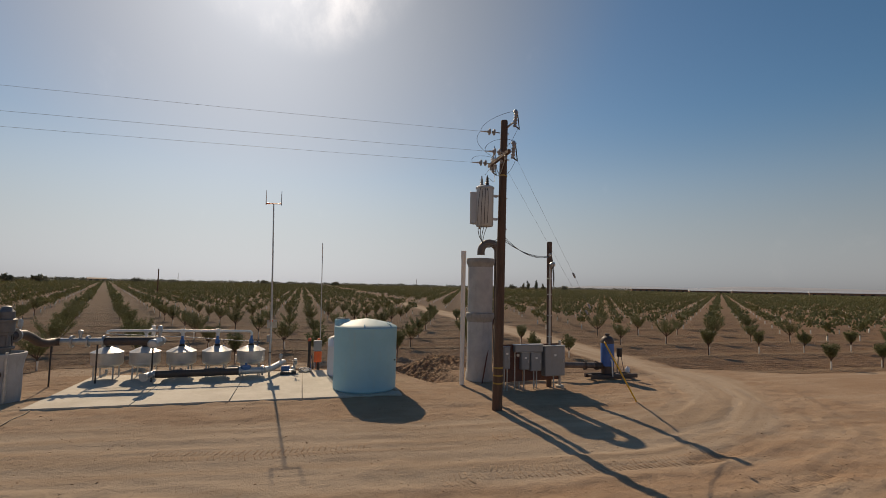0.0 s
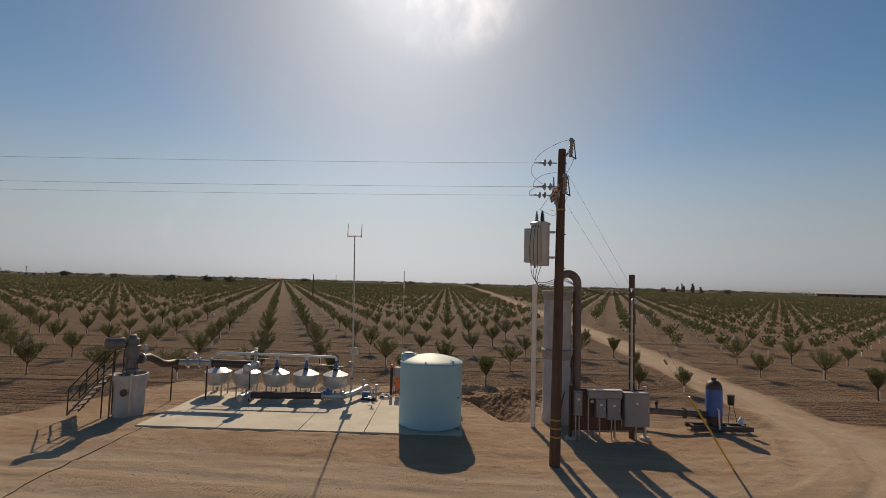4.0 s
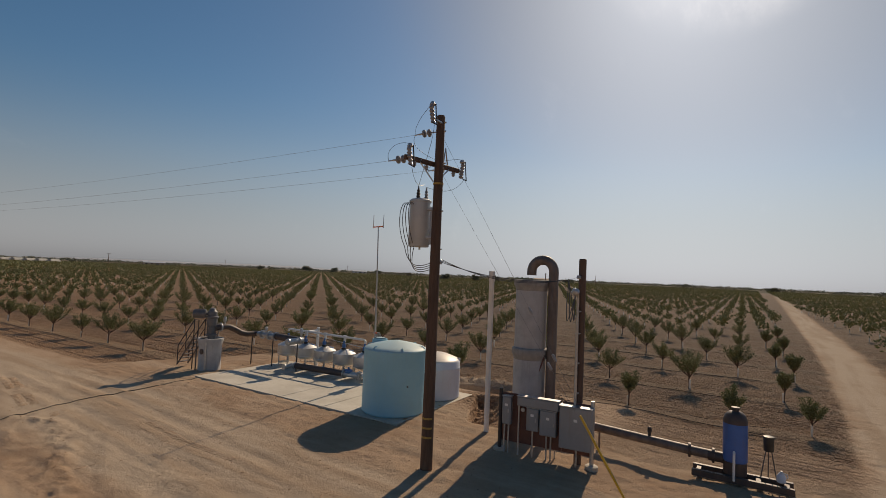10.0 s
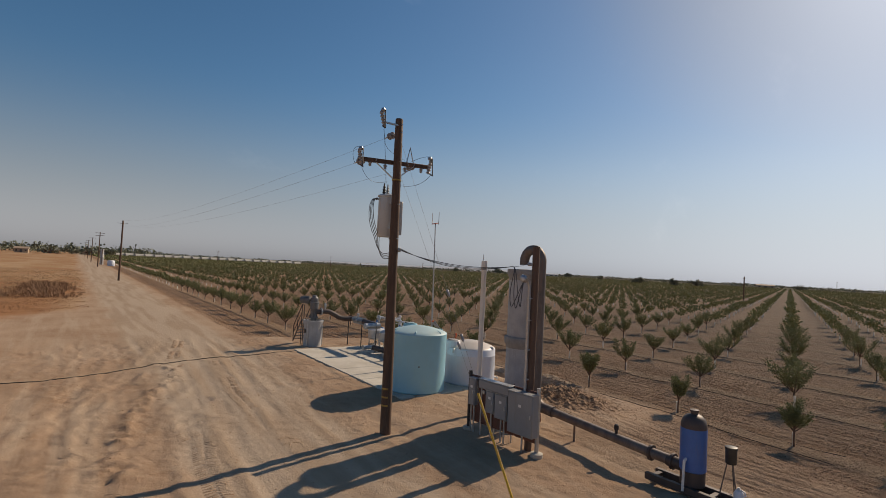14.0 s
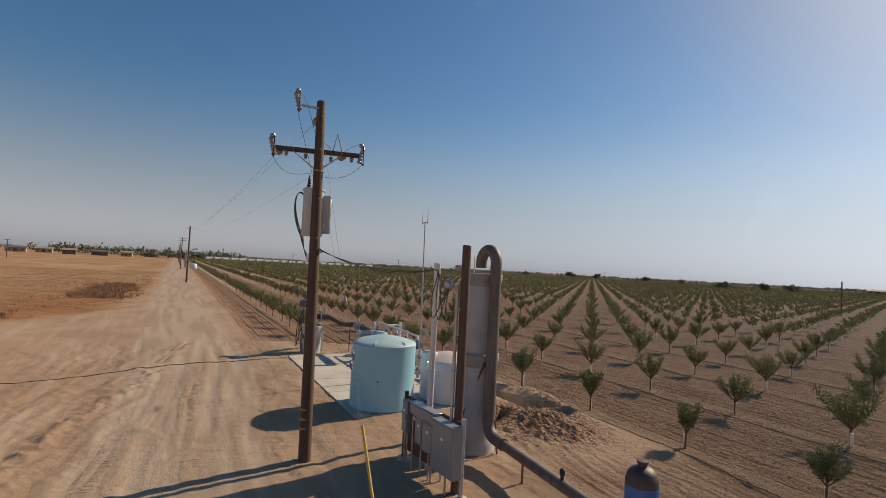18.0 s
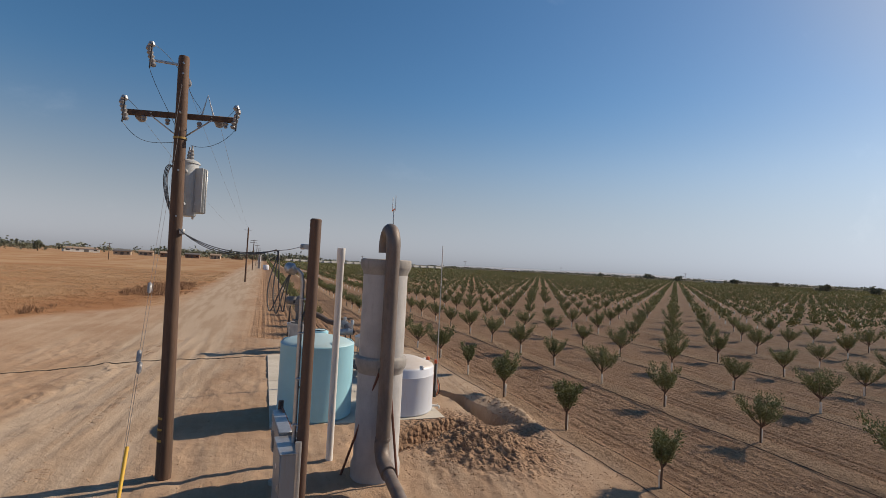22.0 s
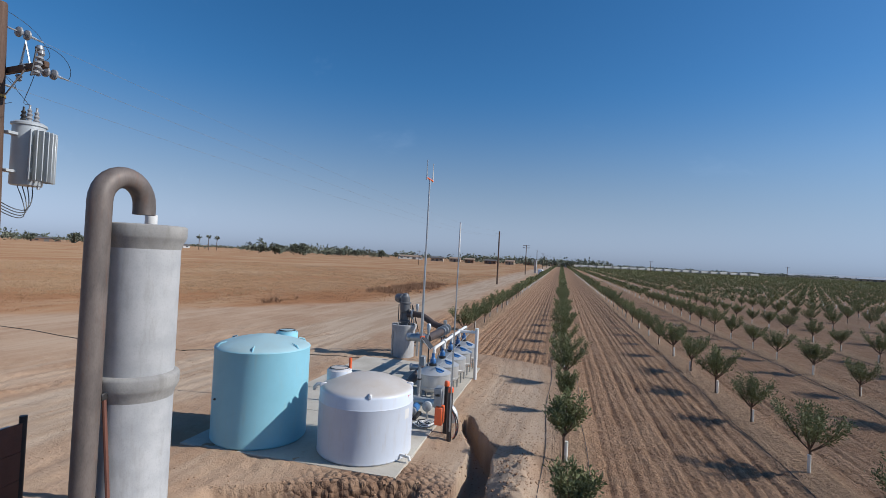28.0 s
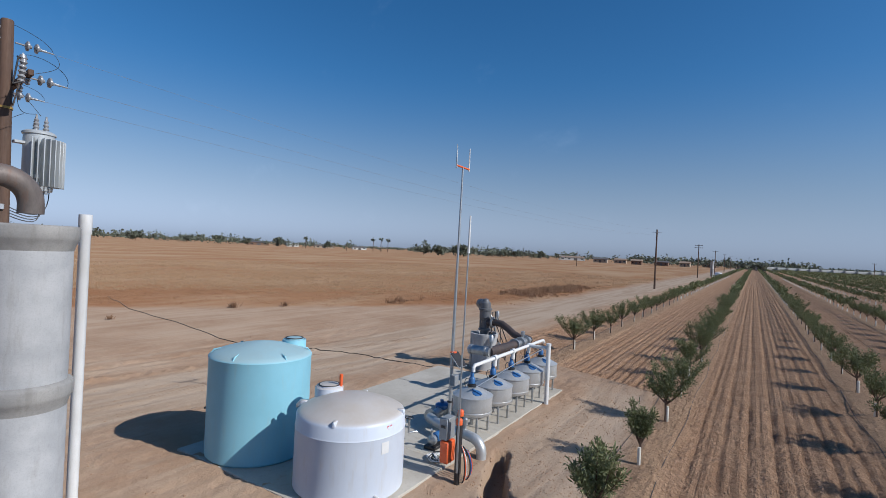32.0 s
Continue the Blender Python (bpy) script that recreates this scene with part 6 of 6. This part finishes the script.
scatter("dry_weeds", sp, [tuft_temp(30 + k, 26, 0.6, 0.22) for k in range(5)], M_["weed"], "dark brown dead weeds heaped at the field edge", "weeds", 0.3, 0.9)
for x, y, s in ((-12.5, -4.5, 0.5), (-4.0, -4.0, 0.3), (-16.0, -3.0, 0.4)):
    v, f = tuft_temp(int(90 + x), 60, 0.5, 0.18)
    o = new("dead_bush", raw_mesh("dead_bush", v * s * 2, f, M_["weed"]))
    o.location = (x, y, gz(x, y))
    tagged(o, "small dry brown bush growing in bare dirt", "bush")

# ---- tyre tracks: low ridges pressed up between the lugs ----
lug_v = np.array([(-0.16, -0.025, 0), (0.16, 0.045, 0), (0.16, 0.085, 0), (-0.16, 0.015, 0), (-0.14, -0.008, 0.016), (0.14, 0.058, 0.016), (0.14, 0.070, 0.016), (-0.14, 0.004, 0.016)])
lug_f = np.array([(0, 1, 5, 4), (1, 2, 6, 5), (2, 3, 7, 6), (3, 0, 4, 7), (4, 5, 6, 7)])
TRACKS = (((-6, 11.6), (-1.7, 10.4), (0.9, 9.75), (4.2, 10.2)), ((4.2, 10.4), (6.2, 10.1), (9.1, 9.95), (11.4, 10.1)), ((-6, 13.0), (-0.4, 12.27), (2.84, 12.2), (5.9, 12.3), (9.4, 12.2)), ((2.6, 10.75), (3.4, 9.2), (4.2, 7.2)), ((-2.5, 11.0), (0.2, 9.7), (3.9, 8.6), (7, 8.0), (14, 8.6), (19, 10.4)), ((-13, 12.4), (-6, 11.0)))
vs, fs, o = [], [], 0
for line in TRACKS:
    for (ax0, ay0), (bx0, by0) in zip(line, line[1:]):
        ln = math.hypot(bx0 - ax0, by0 - ay0)
        dx, dy = (bx0 - ax0) / ln, (by0 - ay0) / ln
        for i in range(int(ln / 0.13)):
            t = i * 0.13
            if vnoise(np.array((ax0 + dx * t) * 0.7 + 3.0), np.array((ay0 + dy * t) * 0.7)) < 0.40:
                continue
            if seg_dist(np.array(ax0 + dx * t), np.array(ay0 + dy * t), BANK)[0] < 0.7:
                continue
            for s in (-1, 1):
                x, y = ax0 + dx * t - dy * s * 0.15, ay0 + dy * t + dx * s * 0.15
                w = lug_v.copy()
                w[:, 0] *= s * 0.85
                k = 0.5 + 0.7 * r2.rand()
                w[:, 2] *= k
                p = np.stack((x - w[:, 1] * dx * -1 - w[:, 0] * dy, y + w[:, 1] * dy + w[:, 0] * dx, w[:, 2]), 1)
                p[:, 2] += ground_z(p[:, 0], p[:, 1]) - 0.004
                vs.append(p)
                fs.append((lug_f if s > 0 else lug_f[:, ::-1]) + o)
                o += 8
tagged(new("tyre_tracks", raw_mesh("tyre_tracks", np.concatenate(vs), np.concatenate(fs), M_["ground"])), "tyre tread prints pressed in the dry dirt", "tyre tracks", kind="stuff")

# ---- far things ----
def polar(az, dist, z=0.0):
    return Vector((10 + dist * math.cos(radians(az)), 16 + dist * math.sin(radians(az)), z))


def field_pole(at, h, arm, label, facing=0.0):
    p = thing("utility_pole", at, label, "utility pole", "poles along the road")
    part("shaft", Shape().tube([(0, 0, -0.3), (0, 0, h)], [0.17, 0.12], 10), "wood_pole", p)
    c, s = math.cos(facing), math.sin(facing)
    for k in range(arm):
        z = h - 0.3 - 0.75 * k
        part("crossarm", Shape().box((0, 0, 0), (0.10, 2.3, 0.12), 0.01, Matrix.Translation((0.12, 0, z)) @ Matrix.Rotation(facing, 4, "Z")), "wood_pole", p)
        for y in (-1.0, 0.0, 1.0):
            part("insulator", Shape().lathe([(0.03, 0), (0.06, 0.06), (0.03, 0.12)], 8, (0.12 - s * y, c * y, z + 0.06)), "ceramic", p)
    if not arm:
        for y in (-0.75, 0.75):
            part("insulator", Shape().rod((0, 0, h - 0.55), (0, y, h - 0.45), 0.03, 6), "ceramic", p)
    return p


field_pole((-82.0, 13.5, gz(-82, 13.5)), 10.3, 0, "brown wooden pole standing beside the dirt road")
for x, a in ((-165.0, 2), (-245.0, 1), (-330.0, 1), (-420.0, 1)):
    field_pole((x, 13.0, gz(x, 13)), 10.6, a, "wooden pole with crossarms beside the dirt road")
for az, d, h in ((169.0, 330, 8.8), (156.9, 330, 9.2), (146.0, 420, 9.0), (133.0, 360, 8.6), (104.0, 420, 9.5), (78.0, 430, 9.0), (-165.5, 260, 7.5), (-138.0, 420, 9.0), (109.8, 130, 6.8)):
    q = polar(az, d)
    q.z = gz(q.x, q.y)
    field_pole(q, h, 1 if d > 200 else 0, "lone wooden pole standing out in the fields")

# next well station down the road
ws = thing("concrete_standpipe", (-196.0, 15.0, gz(-196, 15)), "distant pale concrete standpipe beside the road", "standpipe")
part("pipe", Shape().lathe([(0.6, -0.2), (0.55, 2.6), (0.62, 2.7), (0.55, 2.8), (0.55, 5.0), (0.62, 5.4), (0.5, 5.45)], 20), "pipe_concrete", ws)
part("vent", Shape().rod((1.1, 0, 0), (1.1, 0, 5.6), 0.12), "rust_pipe", ws)
wt = thing("storage_tank", (-188.0, 17.5, gz(-188, 17.5)), "distant white plastic tank beside the road", "water tank")
part("body", Shape().lathe([(1.1, 0), (1.12, 1.6), (0.9, 1.9), (0.1, 2.05)], 24), "white_poly", wt)

M_["wall_tan"] = surface("tan_wall", (0.42, 0.33, 0.24), (0.36, 0.28, 0.20), 0.8, 0, 0.3, 4, 0.1)
M_["hoop_cover"] = surface("dusty_hoop_plastic", (0.40, 0.385, 0.35), (0.34, 0.325, 0.295), 0.7, 0, 0.3, 4, 0.1)
M_["wall_brown"] = surface("brown_wall", (0.22, 0.13, 0.085), (0.18, 0.105, 0.07), 0.8, 0, 0.3, 4, 0.1)
M_["wall_white"] = surface("white_wall", (0.66, 0.65, 0.62), (0.58, 0.57, 0.54), 0.7, 0, 0.3, 4, 0.1)
M_["roof_metal"] = surface("pale_metal_roof", (0.52, 0.54, 0.56), (0.46, 0.48, 0.50), 0.5, 0.3, 0.3, 5, 0.1)
M_["roof_brown"] = surface("brown_roof", (0.30, 0.22, 0.16), (0.25, 0.18, 0.13), 0.8, 0, 0.3, 5, 0.1)
M_["roof_dark"] = surface("dark_roof", (0.12, 0.11, 0.105), (0.10, 0.09, 0.085), 0.7, 0, 0.3, 5, 0.1)
M_["glass"] = surface("dark_window_glass", (0.03, 0.035, 0.04), (0.025, 0.03, 0.035), 0.12, 0, 1.0, 5, 0.02)


def shed(at, yaw, w, d, h, rise, wall, roof, label, bays=4, cat="building"):
    b = thing("farm_building", at, label, cat, "far farm buildings")
    b.rotation_euler = (0, 0, radians(yaw))
    part("wall", Shape().box((0, 0, h / 2 - 0.2), (w, d, h + 0.4), 0.02), wall, b)
    r = Shape()
    o = 0.5
    r.add([(-w / 2 - o, -d / 2 - o, h), (w / 2 + o, -d / 2 - o, h), (w / 2 + o, 0, h + rise), (-w / 2 - o, 0, h + rise), (-w / 2 - o, d / 2 + o, h), (w / 2 + o, d / 2 + o, h),
           (-w / 2 - o, -d / 2 - o, h - 0.2), (w / 2 + o, -d / 2 - o, h - 0.2), (-w / 2 - o, d / 2 + o, h - 0.2), (w / 2 + o, d / 2 + o, h - 0.2)],
          [(0, 1, 2, 3), (3, 2, 5, 4), (0, 3, 4, 8, 6), (1, 7, 9, 5, 2), (6, 7, 1, 0), (4, 5, 9, 8), (6, 8, 9, 7)])
    part("roof", r, roof, b, smooth=False)
    for k in range(bays):
        x = -w / 2 + w * (k + 0.5) / bays
        for s in (-1, 1):
            part("door" if k % 3 == 1 else "window", Shape().box((x, s * (d / 2 + 0.03), h * (0.38 if k % 3 == 1 else 0.55)), (w / bays * (0.55 if k % 3 == 1 else 0.38), 0.10, h * (0.76 if k % 3 == 1 else 0.32)), 0.01), "glass" if k % 3 != 1 else "roof_dark", b)
    return b


spec = ((-166.8, 520, 13, 9, 3.4, 1.6, "wall_tan", "roof_dark", "low tan farm house with a dark roof"),
        (-168.8, 560, 12, 8, 3.6, 1.5, "wall_tan", "roof_brown", "low tan farm shed with a brown roof"),
        (-170.6, 500, 9, 8, 3.6, 1.4, "wall_brown", "roof_brown", "brown farm shed under a brown roof"),
        (-173.0, 520, 12, 8, 3.4, 1.4, "wall_brown", "roof_dark", "low brown farm building beside the road"),
        (-175.2, 540, 9, 8, 3.6, 1.6, "wall_tan", "roof_brown", "tan farm building with a brown roof"),
        (-177.4, 600, 12, 8, 3.8, 1.6, "wall_brown", "roof_dark", "dark brown farm building beside the road"),
        (-163.5, 620, 30, 12, 3.6, 1.6, "wall_white", "roof_brown", "long pale farm shed among trees"),
        (-128.0, 640, 24, 10, 3.4, 1.4, "wall_brown", "roof_dark", "low dark farmhouse among trees"),
        (-131.6, 640, 14, 9, 3.4, 1.4, "wall_white", "roof_metal", "small white farmhouse among trees"),
        (-135.0, 660, 24, 10, 3.0, 1.2, "wall_tan", "roof_dark", "long low tan farmhouse"),
        (-139.0, 660, 18, 10, 3.0, 1.2, "wall_white", "roof_dark", "low white farmhouse among trees"),
        (50.0, 700, 80, 20, 5.0, 2.0, "wall_brown", "roof_metal", "long low dairy barn with a pale roof"),
        (45.0, 680, 60, 20, 4.0, 1.8, "wall_brown", "roof_metal", "long dairy barn with a pale roof"),
        (40.0, 640, 80, 16, 4.2, 1.8, "wall_brown", "roof_metal", "long dairy barn with a pale roof"),
        (33.0, 620, 90, 16, 4.2, 1.8, "wall_brown", "roof_metal", "long dairy barn with a pale roof"),
        (25.0, 600, 90, 16, 4.2, 1.8, "wall_brown", "roof_metal", "long dairy barn with a pale roof"),
        (110.0, 900, 24, 12, 4.0, 1.8, "wall_tan", "roof_brown", "far tan farm building among trees"),
        (131.0, 950, 26, 12, 4.0, 1.8, "wall_white", "roof_metal", "far white farm building among trees"),
        (152.0, 900, 30, 12, 4.0, 1.8, "wall_tan", "roof_metal", "far tan farm building among trees"),
        (178.8, 640, 34, 14, 4.2, 1.8, "wall_tan", "roof_dark", "farm building at the end of the road"))
for az, d, w, dp, h, rise, wl, rf, lab in spec:
    q = polar(az, d)
    q.z = gz(q.x, q.y)
    shed(q, az + 90 + (8 if d > 600 else -6), w, dp, h, rise, wl, rf, lab, max(3, int(w / 7)))
# long row of white hoop houses
hoop = None
p0, p1 = Vector((-560, 34, 0)), Vector((-520, 205, 0))
for k in range(22):
    q = p0.lerp(p1, k / 21)
    q.z = gz(q.x, q.y)
    m = Matrix.Translation(q) @ Matrix.Rotation(radians(-76.8 + 180), 4, "Z")
    if hoop is None:
        hoop = thing("hoop_house", q, "white plastic hoop house in a long row", "greenhouse", "row of hoop houses")
        sh = Shape()
        ring = [(math.cos(radians(a)) * 3.5, math.sin(radians(a)) * 3.7 + 0.3) for a in range(0, 181, 15)]
        n = len(ring)
        sh.add([(-4.1, y, z) for y, z in ring] + [(4.1, y, z) for y, z in ring] + [(-4.1, 3.5, -0.4), (4.1, 3.5, -0.4), (-4.1, -3.5, -0.4), (4.1, -3.5, -0.4)],
               [(i, i + 1, n + i + 1, n + i) for i in range(n - 1)] + [tuple(range(n))[::-1], tuple(range(n, 2 * n)), (0, n, 2 * n + 1, 2 * n), (n - 1, 2 * n + 2, 2 * n + 3, 2 * n - 1)])
        part("cover", sh, "hoop_cover", hoop)
        for x in (-3.62, 0, 3.62):
            part("rib", Shape().tube([(x, y * 1.01, z * 1.01) for y, z in ring], 0.09, 5), "galv", hoop)
        hoop.matrix_basis = m
    else:
        copy_thing(hoop, m)


def big_tree(az, dist, h, w, seed, palm=False, tall=False):
    q = polar(az, dist)
    q.z = gz(q.x, q.y)
    r = np.random.RandomState(seed)
    t = thing("palm_tree" if palm else "broadleaf_tree", q, "tall slim fan palm at the field edge" if palm else ("narrow dark tree at the field edge" if tall else "rounded dark green tree at the field edge"), "tree", "far trees")
    if palm:
        part("trunk", Shape().tube([(0, 0, -0.5), (0.2, 0, h * 0.5), (0, 0, h)], [0.4, 0.3, 0.28], 8), "bark", t)
        n = 90
        d = r.normal(size=(n, 3)) * np.array((1, 1, 0.5)) + np.array((0, 0, -0.05))
        d /= np.linalg.norm(d, axis=1)[:, None]
        v, f = leaf_quads(r, np.tile((0, 0, h), (n, 1)) + d * 0.3, d, 2.3, 0.12)
    else:
        part("trunk", Shape().tube([(0, 0, -0.5), (0.1, 0, h * 0.3), (0, 0, h * 0.8)], [0.35, 0.25, 0.08], 8).tube([(0, 0, h * 0.25), (w * 0.3, 0.2, h * 0.6)], [0.15, 0.05], 6).tube([(0, 0, h * 0.3), (-w * 0.3, -0.3, h * 0.65)], [0.15, 0.05], 6), "bark", t)
        n = 620
        lob = r.normal(size=(14, 3)) * np.array((w * 0.28, w * 0.28, h * 0.16)) + np.array((0, 0, h * 0.58))
        c = lob[r.randint(0, 14, n)] + r.normal(size=(n, 3)) * np.array((w * 0.11, w * 0.11, h * 0.085))
        d = r.normal(size=(n, 3))
        d /= np.linalg.norm(d, axis=1)[:, None]
        v, f = leaf_quads(r, c, d, 0.09 * (h + w), 0.38)
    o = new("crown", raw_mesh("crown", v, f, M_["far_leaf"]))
    o.parent = t


for k, (az, d, h, w) in enumerate(((-146.9, 430, 9.5, 9), (-148.7, 430, 8.5, 9), (-150.6, 440, 9.5, 10), (-151.6, 440, 10, 8), (-160.3, 520, 9, 6), (-130.1, 600, 10, 9), (-127.0, 600, 8, 8), (-124.0, 620, 10, 10), (-121.0, 600, 9, 8), (-135.5, 600, 8, 9), (-157.5, 520, 8, 8), (-154.0, 540, 6, 8), (-155.6, 540, 7, 6),
                               (121.2, 380, 5.5, 6.5), (117.7, 380, 5.0, 6.5), (115.6, 380, 6.0, 5.5), (125.5, 560, 5.5, 6), (178.2, 560, 8.5, 10), (-178.8, 620, 9, 8), (134.0, 640, 7, 9), (137.0, 700, 9, 10), (129.0, 700, 8, 8), (142.0, 700, 7, 9), (66.5, 560, 7, 5), (60.5, 560, 6, 6), (95.0, 700, 6, 9), (87.0, 700, 6, 9), (107.0, 640, 6, 8), (-112.0, 520, 9, 9), (-116.5, 540, 10, 9), (-106, 560, 9, 9))):
    big_tree(az, d, h, w, 300 + k)
for k, (az, h) in enumerate(((64.6, 9.5), (63.7, 11.0), (65.2, 8.0), (62.9, 7.5))):
    big_tree(az, 540, h, 2.2, 360 + k, tall=True)
for k, (az, h) in enumerate(((-140.8, 12.0), (-141.7, 13.0), (-142.5, 12.0), (-133.2, 10.0))):
    big_tree(az, 520, h, 4, 380 + k, palm=True)

# low hills behind the fields, their haze painted in as grey-blue base colour
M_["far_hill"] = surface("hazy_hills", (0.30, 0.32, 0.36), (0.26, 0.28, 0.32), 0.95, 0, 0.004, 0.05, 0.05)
for a0, a1, hh in ((18, 62, 26.0), (122, 162, 15.0)):
    v, f = [], []
    n = 90
    for i in range(n + 1):
        t = i / n
        az = a0 + (a1 - a0) * t
        top = hh * math.sin(math.pi * t) ** 0.5 * (0.55 + 0.9 * float(vnoise(np.array(az * 0.21), np.array(hh))))
        for d, z in ((3300, -2.0), (3500, top * 0.8), (3700, top), (4300, -2.0)):
            v.append(polar(az, d, z))
    for i in range(n):
        for k in range(3):
            f.append((4 * i + k, 4 * i + 4 + k, 4 * i + 5 + k, 4 * i + 1 + k))
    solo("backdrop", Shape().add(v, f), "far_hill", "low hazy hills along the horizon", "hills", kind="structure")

# hazy tree line on the horizon
r3 = np.random.RandomState(21)
sp = []
for az in np.arange(-180, 180, 0.13):
    if r3.rand() < 0.95 * (0.5 + vnoise(np.array(az * 0.35 + 90), np.array(2.2))):
        d = r3.uniform(1000, 1800)
        q = polar(az + r3.uniform(-0.1, 0.1), d)
        sp.append((q.x, q.y))


def clump(seed):
    r = np.random.RandomState(seed)
    n = 40
    c = r.normal(size=(n, 3)) * np.array((4.5, 4.5, 1.4)) + np.array((0, 0, 2.6))
    d = r.normal(size=(n, 3))
    d /= np.linalg.norm(d, axis=1)[:, None]
    return leaf_quads(r, c, d, 2.6, 0.45)


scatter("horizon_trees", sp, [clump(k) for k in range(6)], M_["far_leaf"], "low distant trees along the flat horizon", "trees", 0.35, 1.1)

# belt of grown trees behind the dry field
sp = []
for az in np.arange(-186, -100, 0.16):
    if r3.rand() < (0.7 + 0.9 * (az < -150)) * vnoise(np.array(az * 0.55 + 40), np.array(7.7)):
        q = polar(az + r3.uniform(-0.1, 0.1), r3.uniform(560, 760))
        sp.append((q.x, q.y))


def crown_clump(seed):
    r = np.random.RandomState(seed)
    n = 70
    c = r.normal(size=(n, 3)) * np.array((2.3, 2.3, 1.25)) + np.array((0, 0, 3.6))
    c[:, 2] = np.maximum(c[:, 2], 0.4)
    d = r.normal(size=(n, 3))
    d /= np.linalg.norm(d, axis=1)[:, None]
    return leaf_quads(r, c, d, 1.5, 0.45)


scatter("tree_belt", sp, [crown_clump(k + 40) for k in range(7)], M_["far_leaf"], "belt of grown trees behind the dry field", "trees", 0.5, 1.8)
